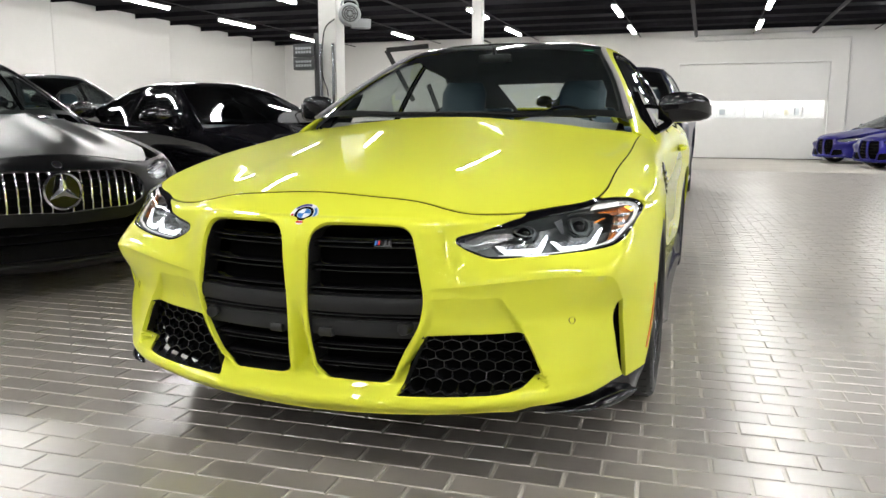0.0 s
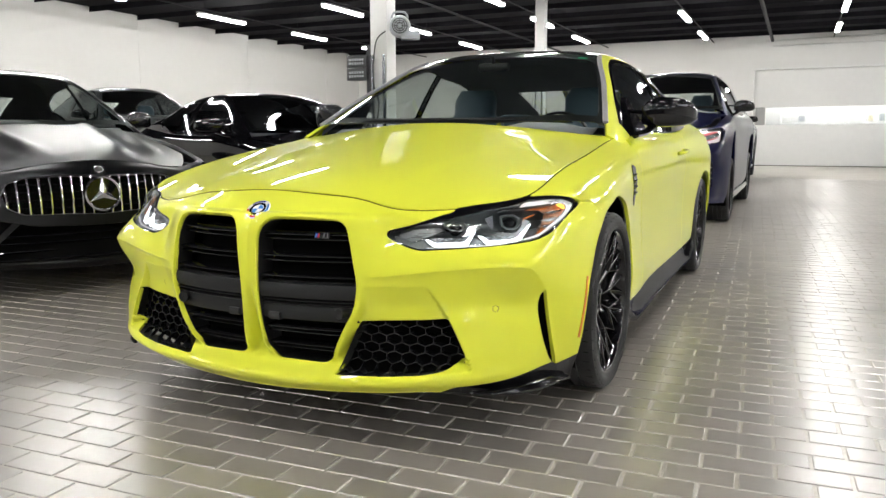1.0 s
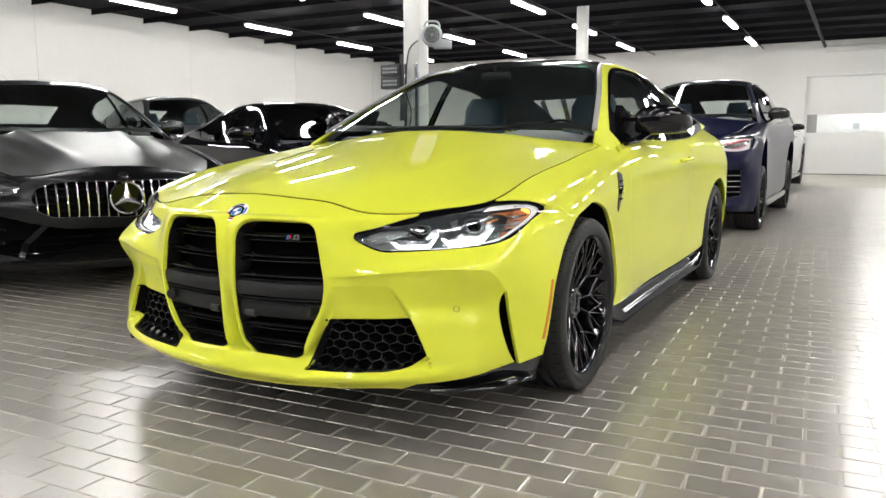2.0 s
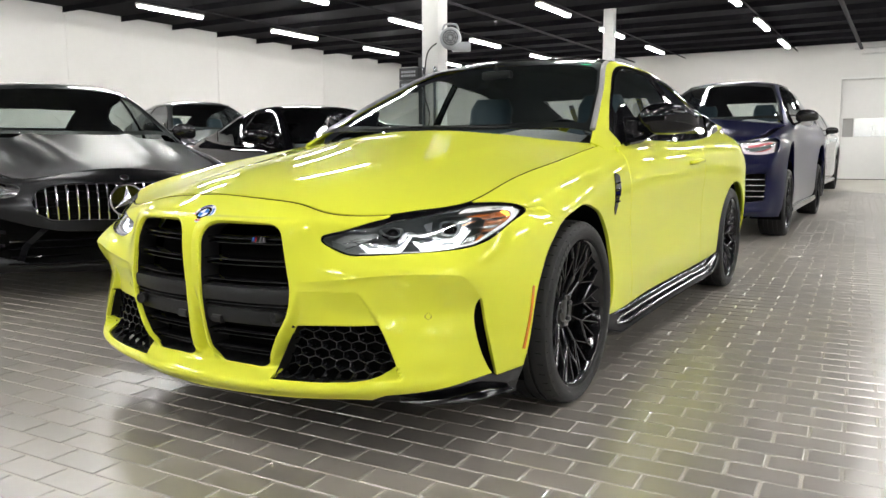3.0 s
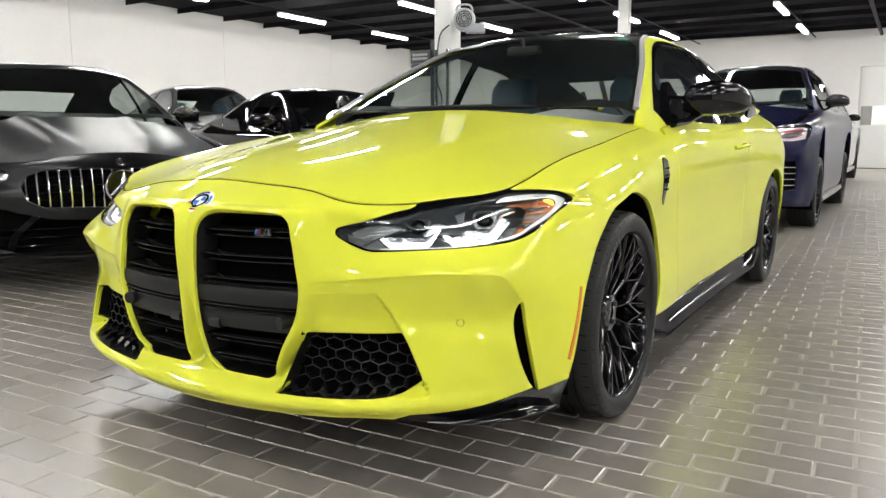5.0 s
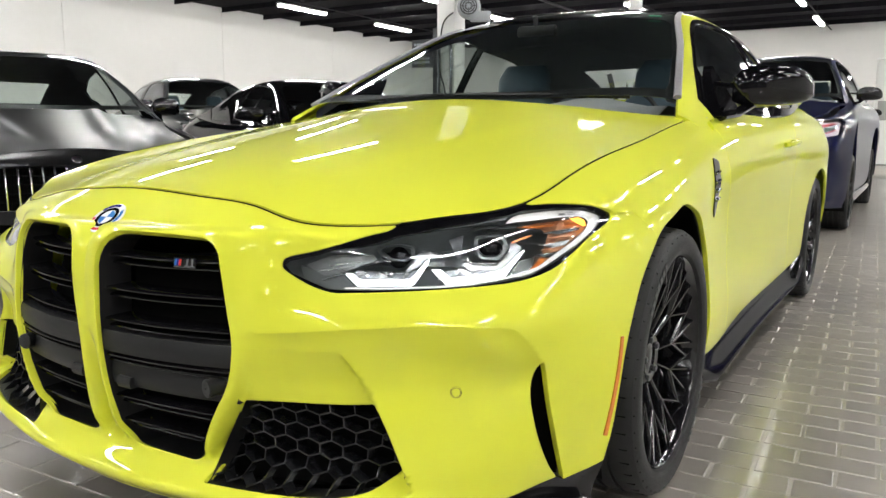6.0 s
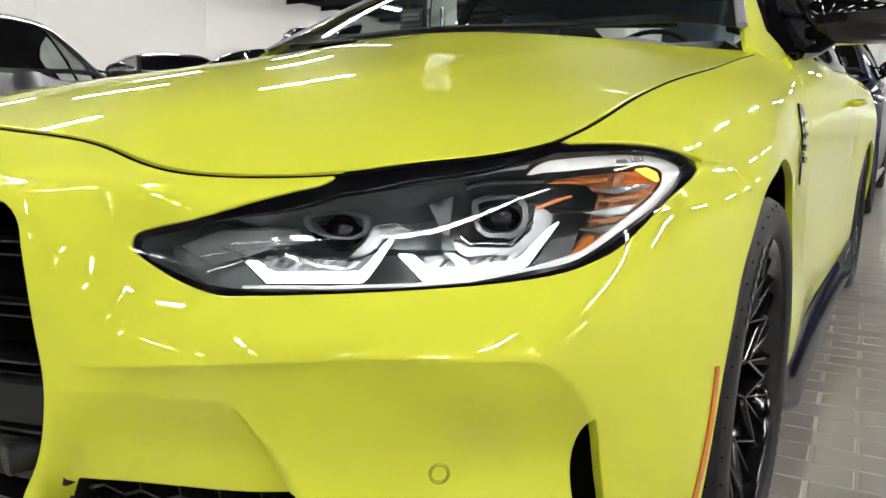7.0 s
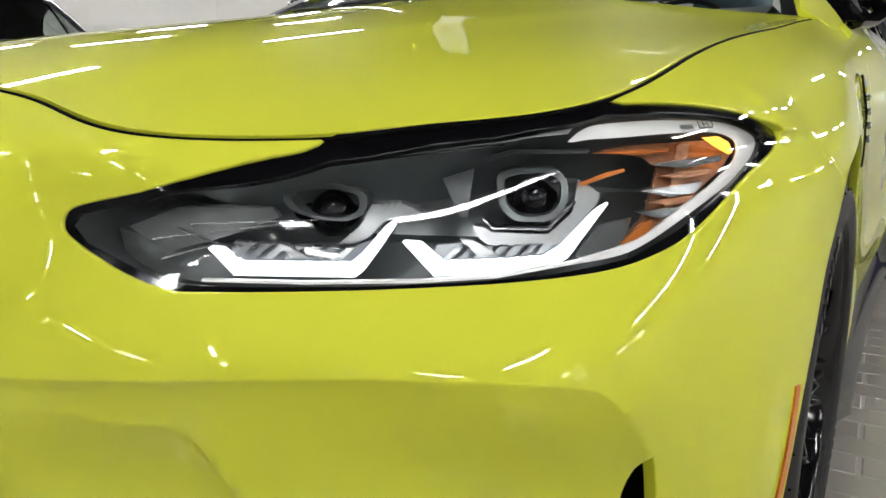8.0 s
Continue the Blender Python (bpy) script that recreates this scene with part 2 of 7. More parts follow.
def dense(poly, step, closed=True):
    p = np.array(poly, float)
    out = []
    for i in range(len(p) if closed else len(p) - 1):
        a, b = p[i], p[(i + 1) % len(p)]
        k = max(1, int(np.linalg.norm(b - a) / step))
        out += [tuple(a + (b - a) * j / k) for j in range(k)]
    if not closed:
        out.append(tuple(p[-1]))
    return out


def far_from(poly, x, y, d):
    p = np.array(poly)
    q = np.roll(p, -1, 0)
    ok = np.ones(len(x), bool)
    for a, b in zip(p, q):
        e = b - a
        t = np.clip(((x - a[0]) * e[0] + (y - a[1]) * e[1]) / max(e @ e, 1e-12), 0, 1)
        ok &= (x - a[0] - t * e[0]) ** 2 + (y - a[1] - t * e[1]) ** 2 > d * d
    return ok


def sheet(skin, outer, holes=(), step=0.012, lip=0.014, lines=(), back=0.0):
    """Points, faces and normals of the part of a skin inside outer and outside the holes (polygons in u, v), its rims folded in."""
    loops = [dense(outer, step)] + [dense(h, step * 0.7) for h in holes] + [dense(q, step * 0.7, False) for q in lines]
    verts, edges = [], []
    for n, lp in enumerate(loops):
        o = len(verts)
        verts += lp
        last = len(lp) if n <= len(holes) else len(lp) - 1
        edges += [(o + i, o + (i + 1) % len(lp)) for i in range(last)]
    lo, hi = np.min(loops[0], 0), np.max(loops[0], 0)
    gx, gy = np.meshgrid(np.arange(lo[0] + step / 2, hi[0], step), np.arange(lo[1] + step / 2, hi[1], step))
    gx, gy = gx.ravel() + 0.0001 * np.sin(gy.ravel() * 997), gy.ravel()
    keep = inside(loops[0], gx, gy) & far_from(loops[0], gx, gy, step * 0.4)
    for h in loops[1:len(holes) + 1]:
        keep &= ~inside(h, gx, gy) & far_from(h, gx, gy, step * 0.4)
    for q in loops[len(holes) + 1:]:
        keep &= far_from(q + q[::-1], gx, gy, step * 0.4)
    verts += list(zip(gx[keep], gy[keep]))
    vs, _, fs, *_ = delaunay_2d_cdt([Vector(v) for v in verts], edges, [], 0, 1e-7)
    uv = np.array([tuple(v) for v in vs])
    f = np.array([t for t in fs if len(t) == 3])
    c = uv[f].mean(1)
    ok = inside(loops[0], c[:, 0], c[:, 1])
    for h in loops[1:len(holes) + 1]:
        ok &= ~inside(h, c[:, 0], c[:, 1])
    f = f[ok]
    used = np.unique(f)
    remap = -np.ones(len(uv), int)
    remap[used] = np.arange(len(used))
    uv, f = uv[used], remap[f]
    p, n = skin.at(uv[:, 0], uv[:, 1]), skin.normal(uv[:, 0], uv[:, 1])
    g = np.cross(p[f[:, 1]] - p[f[:, 0]], p[f[:, 2]] - p[f[:, 0]])
    wrong = (g * n[f].mean(1)).sum(1) < 0
    f[wrong] = f[wrong][:, ::-1]
    if back:
        p = p - n * back
    faces = [tuple(int(i) for i in t) for t in f]
    if lip:
        count = {}
        for t in faces:
            for a, b in ((t[0], t[1]), (t[1], t[2]), (t[2], t[0])):
                count[(a, b)] = count.get((a, b), 0) + 1
        rim = [(a, b) for (a, b) in count if (b, a) not in count and not (abs(p[a][0]) < 1e-5 and abs(p[b][0]) < 1e-5)]
        out = {}
        for a, b in rim:
            d = np.cross(p[b] - p[a], n[a])
            d = d / max(np.linalg.norm(d), 1e-9)
            for q in (a, b):
                out[q] = out.get(q, 0) + d
        ring = {}
        pp, nn = [p], [n]
        k = len(p)
        for q, d in out.items():
            d = d / max(np.linalg.norm(d), 1e-9)
            r = min(0.0025, lip * 0.2)
            pp.append(np.array([p[q] + d * r * 0.7 - n[q] * r * 0.35, p[q] + d * r - n[q] * r, p[q] + d * r - n[q] * lip]))
            nn.append(np.array([n[q] * 0.75 + d * 0.65, d, d]))
            ring[q] = (k, k + 1, k + 2)
            k += 3
        p, n = np.concatenate(pp), np.concatenate(nn)
        for a, b in rim:
            x, y = (a,) + ring[a], (b,) + ring[b]
            for i in range(3):
                faces.append((y[i], x[i], x[i + 1], y[i + 1]))
    n = n / np.maximum(np.linalg.norm(n, axis=1, keepdims=True), 1e-9)
    return p, faces, n


def mirrored(p, faces, n):
    """The other half added, welded in the middle plane."""
    mid = np.abs(p[:, 0]) < 1e-5
    p = p.copy()
    p[mid, 0] = 0
    n = n.copy()
    n[mid, 0] = 0
    idx = np.arange(len(p))
    idx[~mid] = len(p) + np.arange((~mid).sum())
    flip = np.array([-1.0, 1, 1])
    return (np.concatenate((p, p[~mid] * flip)), faces + [tuple(int(idx[i]) for i in t[::-1]) for t in faces], np.concatenate((n, n[~mid] * flip)))


def other_side(p, faces, n):
    flip = np.array([-1.0, 1, 1])
    return p * flip, [t[::-1] for t in faces], n * flip


def solid(name, data, material, parent=None, label=""):
    """A mesh object from points, faces and, where given, normals."""
    p, faces, *n = data
    me = bpy.data.meshes.new(name)
    me.from_pydata([tuple(q) for q in p], [], faces)
    me.materials.append(material)
    me.polygons.foreach_set("use_smooth", [True] * len(me.polygons))
    if n:
        me.normals_split_custom_set_from_vertices([tuple(q) for q in n[0]])
    ob = new(name, me)
    if parent:
        ob.parent = parent
    return tagged(ob, label) if label else ob


def part(name, bm, material, parent=None, label="", smooth=40):
    """One bmesh as one object under a thing."""
    bmesh.ops.recalc_face_normals(bm, faces=bm.faces[:])
    me = bpy.data.meshes.new(name)
    for fc in bm.faces:
        fc.smooth = smooth > 0
    for e in bm.edges:
        if smooth and len(e.link_faces) == 2 and e.calc_face_angle(0) > radians(smooth):
            e.smooth = False
    bm.to_mesh(me)
    bm.free()
    me.materials.append(material)
    ob = new(name, me)
    if parent:
        ob.parent = parent
    return tagged(ob, label) if label else ob


def box(bm, lo, hi, m=None, bevel=0.0):
    """A box from corner to corner, with bevelled edges."""
    r = bmesh.ops.create_cube(bm, size=1)
    vs = r["verts"]
    c, s = (Vector(lo) + Vector(hi)) / 2, Vector(hi) - Vector(lo)
    for v in vs:
        v.co = Vector((v.co.x * s.x, v.co.y * s.y, v.co.z * s.z)) + c
    if bevel:
        es = {e for v in vs for e in v.link_edges}
        r2 = bmesh.ops.bevel(bm, geom=list(es), offset=bevel, segments=2, profile=0.6, affect="EDGES")
        vs = list({v for fc in r2["faces"] for v in fc.verts} | {v for v in vs if v.is_valid})
    if m is not None:
        bmesh.ops.transform(bm, matrix=m, verts=[v for v in vs if v.is_valid])
    return bm


def lathe(bm, profile, n=48, m=None, close=False):
    """A body turned round the x axis from (x, radius) pairs."""
    rows = []
    for x, r in profile:
        rows.append([bm.verts.new((x, r * math.cos(2 * math.pi * i / n), r * math.sin(2 * math.pi * i / n))) for i in range(n)])
    pairs = list(zip(rows, rows[1:])) + ([(rows[-1], rows[0])] if close else [])
    for a, b in pairs:
        for i in range(n):
            bm.faces.new((a[i], a[(i + 1) % n], b[(i + 1) % n], b[i]))
    if m is not None:
        bmesh.ops.transform(bm, matrix=m, verts=[v for row in rows for v in row])
    return rows


def tube(bm, line, r, n=8, flat=1.0, caps=True):
    """A round or flattened rod along a line of points."""
    line = [Vector(q) for q in line]
    rows = []
    for i, q in enumerate(line):
        d = (line[min(i + 1, len(line) - 1)] - line[max(i - 1, 0)]).normalized()
        a = d.cross(Vector((0, 0, 1)))
        a = a.normalized() if a.length > 0.05 else d.cross(Vector((1, 0, 0))).normalized()
        b = a.cross(d)
        rr = r[i] if isinstance(r, (list, tuple)) else r
        rows.append([bm.verts.new(q + (a * math.cos(2 * math.pi * k / n) + b * math.sin(2 * math.pi * k / n) * flat) * rr) for k in range(n)])
    for a, b in zip(rows, rows[1:]):
        for k in range(n):
            bm.faces.new((a[k], a[(k + 1) % n], b[(k + 1) % n], b[k]))
    if caps:
        bm.faces.new(rows[0][::-1])
        bm.faces.new(rows[-1])
    return bm


def prism(bm, outline, lift, depth):
    """An outline raised to a slab: lift(a, b) gives the front point, depth the way to the back."""
    front = [bm.verts.new(lift(a, b)) for a, b in outline]
    rear = [bm.verts.new(v.co + Vector(depth)) for v in front]
    bm.faces.new(front)
    bm.faces.new(rear[::-1])
    for i in range(len(front)):
        j = (i + 1) % len(front)
        bm.faces.new((front[i], rear[i], rear[j], front[j]))
    return bm


def thing(name, label, category, group="", m=None):
    ob = new(name)
    ob.empty_display_size = 0.2
    if m is not None:
        ob.matrix_world = m
    return tagged(ob, label, category, group)


# ---- the hall ----
X0, X1, Y0, Y1, TOP = -15.0, 13.0, -18.0, 25.5, 4.26


def structure(name, bm, material, label, category="wall", smooth=0):
    return tagged(part(name, bm, material, None, "", smooth), label, category, "", "structure")


floor_bm = bmesh.new()
box(floor_bm, (X0 - 0.3, Y0 - 0.3, -0.3), (X1 + 0.3, Y1 + 0.3, -0.0028))
floor = structure("floor", floor_bm, GROUT, "grey brick paver floor with pale joints", "floor")

bm = bmesh.new()
box(bm, (X0 - 0.3, Y0, -0.006), (X0, Y1, TOP))
wall_left = structure("wall_west", bm, WALL_PANEL, "long white wall of smooth glossy panels")
for i, y in enumerate((-13.7, -9.1, -4.5, 0.1, 4.7, 9.3, 13.9, 18.5, 23.1)):
    bm = bmesh.new()
    box(bm, (X0, y, 0), (X0 + 0.012, y + 0.05, TOP - 0.02), None, 0.003)
    p_ = part("panel_joint_strip", bm, WALL_PANEL, wall_left)
bm = bmesh.new()
box(bm, (X1, Y0, -0.006), (X1 + 0.3, Y1, TOP))
structure("wall_east", bm, WALL_WHITE, "plain white side wall")
# unseen end wall, added in grey so that reflections stay dark
bm = bmesh.new()
box(bm, (X0 - 0.3, Y0 - 0.3, -0.006), (X1 + 0.3, Y0, TOP))
structure("wall_south", bm, WALL_GREY, "unseen plain end wall, grey to darken reflections")

DX0, DX1, DZ = 0.08, 4.75, 3.12
bm = bmesh.new()
box(bm, (X0 - 0.3, Y1, -0.006), (DX0, Y1 + 0.3, TOP))
box(bm, (DX1, Y1, -0.006), (X1 + 0.3, Y1 + 0.3, TOP))
box(bm, (DX0, Y1, DZ), (DX1, Y1 + 0.3, TOP))
structure("wall_north", bm, WALL_WHITE, "white end wall with a wide door opening")
bm = bmesh.new()
box(bm, (X0 - 0.3, Y0 - 0.3, TOP), (X1 + 0.3, Y1 + 0.3, TOP + 0.3))
for y in np.arange(Y0 + 0.9, Y1, 1.55):
    box(bm, (X0, y, TOP - 0.13), (X1, y + 0.03, TOP - 0.11))
    box(bm, (X0, y + 0.01, TOP - 0.11), (X1, y + 0.02, TOP))
ceiling = structure("ceiling", bm, CEILING, "black painted ceiling with open joists", "ceiling")


def sliding_door():
    """A wide white sectional door, set deep in its opening, with a long glazed band."""
    d = thing("door_1", "wide white sectional door with a window band", "door")
    d["kind"] = "structure"
    y = Y1 + 0.2
    for a, b in ((0.02, 1.34), (1.92, DZ)):
        bm = bmesh.new()
        box(bm, (DX0 + 0.02, y, a), (DX1 - 0.02, y + 0.06, b), None, 0.004)
        part("door_panel", bm, DOOR_WHITE, d)
    xs = (DX0 + 0.02, DX0 + 0.40, DX1 - 0.10)
    for x in xs:
        bm = bmesh.new()
        box(bm, (x, y, 1.34), (x + (0.03 if x == xs[1] else 0.08), y + 0.06, 1.92), None, 0.003)
        part("window_frame", bm, DOOR_WHITE, d)
    for a, b, m_ in ((xs[0] + 0.08, xs[1], PANE_GREY), (xs[1] + 0.03, xs[2], LENS)):
        bm = bmesh.new()
        box(bm, (a, y + 0.025, 1.34), (b, y + 0.031, 1.92))
        part("pane", bm, m_, d)
    bm = bmesh.new()
    for x0, x1 in ((DX0, DX0 + 0.02), (DX1 - 0.02, DX1)):
        box(bm, (x0, Y1 - 0.02, 0), (x1, y + 0.05, DZ))
    box(bm, (DX0, Y1 - 0.02, DZ - 0.002), (DX1, y + 0.05, DZ + 0.05))
    part("door_frame", bm, DOOR_WHITE, d)
    bm = bmesh.new()
    box(bm, (DX0 + 0.02, y - 0.004, 0), (DX1 - 0.02, y + 0.05, 0.02))
    part("bottom_seal", bm, RUBBER, d)


sliding_door()
# a white room behind the door's panes
bm = bmesh.new()
box(bm, (DX0 - 1, Y1 + 3.0, -0.006), (DX1 + 1, Y1 + 3.1, 3.4))
box(bm, (DX0 - 1, Y1 + 0.3, 3.3), (DX1 + 1, Y1 + 3.0, 3.4))
box(bm, (DX0 - 1.1, Y1 + 0.3, -0.006), (DX0 - 1, Y1 + 3.0, 3.4))
box(bm, (DX1 + 1, Y1 + 0.3, -0.006), (DX1 + 1.1, Y1 + 3.0, 3.4))
structure("wall_back_room", bm, WALL_WHITE, "white walls of the room behind the door")


def store_shelf(x, width, seed):
    """A low metal shelf with a few cartons, in the room behind the door."""
    r = random.Random(seed)
    sh = thing("storage_shelf", "pale metal shelf with a few cartons behind the door", "shelf", "shelves behind the door")
    bm = bmesh.new()
    for z in (0.5, 1.0, 1.46):
        box(bm, (x, Y1 + 2.3, z), (x + width, Y1 + 2.8, z + 0.03), None, 0.004)
    for a in (0.0, width - 0.04):
        box(bm, (x + a, Y1 + 2.3, -0.003), (x + a + 0.04, Y1 + 2.8, 1.75), None, 0.004)
    part("rack", bm, COLUMN, sh)
    at = x + 0.1
    while at < x + width - 0.3:
        w, h = r.uniform(0.12, 0.3), r.uniform(0.1, 0.28)
        c = thing("carton", "small carton standing on a shelf", "box", "cartons on the shelf")
        bm = bmesh.new()
        box(bm, (at, Y1 + 2.4, 1.49), (at + w, Y1 + 2.65, 1.49 + h), None, 0.006)
        part("body", bm, r.choice((DUCT_GREY, COLUMN, COLUMN, CARTON)), c)
        at += w + r.uniform(0.05, 0.35)


store_shelf(0.9, 1.5, 3)
store_shelf(3.0, 1.3, 8)


def column(x, y, w):
    c = thing("column", "white painted square steel column on the paved floor", "column", "columns")
    c["kind"] = "structure"
    bm = bmesh.new()
    box(bm, (x - w / 2, y - w / 2, 0), (x + w / 2, y + w / 2, TOP), None, 0.01)
    part("shaft", bm, COLUMN, c)
    bm = bmesh.new()
    box(bm, (x - w / 2 - 0.06, y - w / 2 - 0.06, 0), (x + w / 2 + 0.06, y + w / 2 + 0.06, 0.02), None, 0.004)
    part("base_plate", bm, COLUMN, c)
    bm = bmesh.new()
    for s in (-0.35, 0.35):
        tube(bm, [(x + w * s, y - w / 2 - 0.02, 0.0), (x + w * s, y - w / 2 - 0.02, 2.05)], 0.022, 8)
    part("conduit", bm, DARK_CHROME, c)


column(-3.6, 7.2, 0.25)
column(-4.2, 16.0, 0.23)


def tube_lamp(x, y, length=1.72, z=3.9):
    lamp = thing("ceiling_lamp", "bright white tube lamp hung under the black ceiling", "lamp", "tube lamps in rows")
    bm = bmesh.new()
    box(bm, (x - 0.06, y, z + 0.03), (x + 0.06, y + length, z + 0.075), None, 0.008)
    part("housing", bm, LAMP_BODY, lamp)
    bm = bmesh.new()
    for k in (-0.032, 0.032):
        tube(bm, [(x + k, y + 0.04, z + 0.005), (x + k, y + length - 0.04, z + 0.005)], 0.024, 8)
    part("tube", bm, TUBE, lamp)
    for k in (0.25, length - 0.25):
        bm = bmesh.new()
        tube(bm, [(x, y + k, z + 0.07), (x, y + k, TOP)], 0.006, 5)
        part("hanger", bm, BEAM, lamp)


for row, (x, first) in enumerate(((-11.8, 12.75), (-8.35, 12.95), (-4.7, 13.0), (-1.2, 13.6), (2.35, 13.45), (5.85, 13.3), (9.35, 13.3))):
    for k in range(-7, 3):
        if (row == 3 and k == -3) or (row == 0 and k < -3):
            continue
        tube_lamp(x, first + 3.92 * k - (0.1 if k > 0 else 0))
    bm = bmesh.new()
    tube(bm, [(x, Y0 + 0.2, 4.05), (x, Y1 - 0.2, 4.05)], 0.017, 6)
    tagged(part("conduit_rail", bm, BEAM), "thin black conduit over a row of lamps", "conduit", "conduits", "structure")

for x, r in ((-6.4, 0.03), (0.6, 0.05), (4.1, 0.045)):
    bm = bmesh.new()
    tube(bm, [(x, Y0 + 0.2, 4.0), (x, Y1 - 0.4, 4.0)], r, 8)
    tagged(part("ceiling_pipe", bm, BEAM), "black pipe along the ceiling", "pipe", "pipes", "structure")


def back_wall_pipes():
    for line in ([(0.4, Y1 - 0.06, 4.02), (5.6, Y1 - 0.06, 4.1), (5.6, Y1 - 0.06, 4.24)], [(0.6, Y1 - 0.05, 3.86), (5.25, Y1 - 0.05, 3.86), (5.25, Y1 - 0.05, 0.1)]):
        bm = bmesh.new()
        tube(bm, line, 0.025, 8)
        tagged(part("wall_pipe", bm, COLUMN), "thin white pipe fixed along the wall", "pipe", "pipes", "structure")


back_wall_pipes()


def blower(at):
    """A grey shop blower with a round body, a snout and a carrying handle."""
    b = thing("air_blower", "grey plastic air blower hung on the white column", "blower", "", Matrix.Translation(at) @ pose(0, 0, 0, 0, 0, -62) @ Matrix.Scale(0.66, 4))
    bm = bmesh.new()
    lathe(bm, [(-0.15, 0.02), (-0.15, 0.15), (-0.13, 0.19), (-0.06, 0.215), (0.06, 0.215), (0.13, 0.19), (0.15, 0.15), (0.15, 0.02)], 32)
    part("body", bm, DUCT_GREY, b)
    bm = bmesh.new()
    box(bm, (-0.12, 0.02, -0.25), (0.12, 0.40, -0.08), None, 0.03)
    part("snout", bm, DUCT_GREY, b)
    # near-black plate, the shade of the open mouth as colour
    bm = bmesh.new()
    box(bm, (-0.10, 0.398, -0.23), (0.10, 0.404, -0.10), None, 0.002)
    part("outlet", bm, VOID, b)
    bm = bmesh.new()
    for r in (0.05, 0.09, 0.13):
        lathe(bm, [(0.149, r), (0.158, r + 0.012), (0.149, r + 0.024)], 28)
    for k in range(8):
        a = k * math.pi / 4
        tube(bm, [(0.154, 0.03 * math.cos(a), 0.03 * math.sin(a)), (0.154, 0.15 * math.cos(a), 0.15 * math.sin(a))], 0.006, 5)
    part("grille", bm, PANEL_DARK, b)
    bm = bmesh.new()
    tube(bm, rounded([(0, -0.16, 0.16), (0, -0.10, 0.27), (0, 0.10, 0.27), (0, 0.16, 0.16)], 5, False), 0.02, 8)
    part("handle", bm, DUCT_GREY, b)


blower((-3.28, 7.08, 2.40))
# unseen tubes added to brighten the room behind the door's panes
for x in (1.2, 3.0, 4.8):
    tube_lamp(x, Y1 + 0.9, 1.6, 3.1)


def switch_panel():
    s = thing("electric_panel", "dark metal electric panels fixed beside the column", "electric panel")
    bm = bmesh.new()
    for z in (1.735, 1.905):
        box(bm, (-4.13, 7.12, z), (-3.82, 7.26, z + 0.162), None, 0.006)
    part("box", bm, PANEL_DARK, s)
    bm = bmesh.new()
    for z in (1.775, 1.945):
        for r in range(2):
            for k in range(6):
                box(bm, (-4.09 + k * 0.04, 7.112, z + r * 0.05), (-4.065 + k * 0.04, 7.122, z + r * 0.05 + 0.03))
    tagged(part("breaker_row", bm, DUCT_GREY, s), kind="stuff")
    bm = bmesh.new()
    tube(bm, rounded([(-3.48, 7.05, 2.35), (-3.62, 7.03, 2.2), (-3.66, 7.03, 1.7), (-3.58, 7.03, 1.4), (-3.66, 7.03, 1.0)], 6, False), 0.009, 6)
    part("cable", bm, SATIN_BLACK, s)
    bm = bmesh.new()
    box(bm, (-3.84, 7.16, 1.3), (-3.726, 7.2, 2.2))
    part("bracket", bm, PANEL_DARK, s)


switch_panel()


def wall_graphic():
    """Black slanted strokes painted as a large sign on the end wall."""
    g = thing("wall_sign", "large sign of slanted black strokes on the white wall", "sign")
    for a, b in (((-10.6, 3.9), (-9.5, 2.0)), ((-10.6, 3.9), (-8.9, 4.0)), ((-9.9, 3.35), (-9.3, 3.45)), ((-8.9, 2.6), (-8.5, 1.6)), ((-8.2, 3.0), (-7.8, 1.7)), ((-7.4, 3.1), (-7.0, 1.7)), ((-6.4, 2.9), (-5.9, 1.6))):
        bm = bmesh.new()
        d = Vector((b[0] - a[0], 0, b[1] - a[1])).normalized()
        n = Vector((-d.z, 0, d.x)) * 0.09
        A, B = Vector((a[0], Y1 - 0.02, a[1])), Vector((b[0], Y1 - 0.02, b[1]))
        vs = [bm.verts.new(q) for q in (A - n, B - n, B + n, A + n)]
        f = bm.faces.new(vs)
        r = bmesh.ops.extrude_face_region(bm, geom=[f])
        bmesh.ops.translate(bm, vec=(0, 0.018, 0), verts=[v for v in r["geom"] if isinstance(v, bmesh.types.BMVert)])
        part("stroke", bm, SATIN_BLACK, g)


wall_graphic()


# ---- the yellow coupe ----
def smooth(a, b, x):
    t = np.clip((x - a) / (b - a), 0, 1)
    return t * t * (3 - 2 * t)


def poly_distance(poly, x, z):
    d = np.full(len(x), 9.0)
    for (x0, z0), (x1, z1) in zip(poly, poly[1:] + poly[:1]):
        ex, ez = x1 - x0, z1 - z0
        t = np.clip(((x - x0) * ex + (z - z0) * ez) / max(ex * ex + ez * ez, 1e-12), 0, 1)
        d = np.minimum(d, np.hypot(x - x0 - t * ex, z - z0 - t * ez))
    return d


HOOD_X = (0.0, 0.2, 0.4, 0.6, 0.74, 0.9)
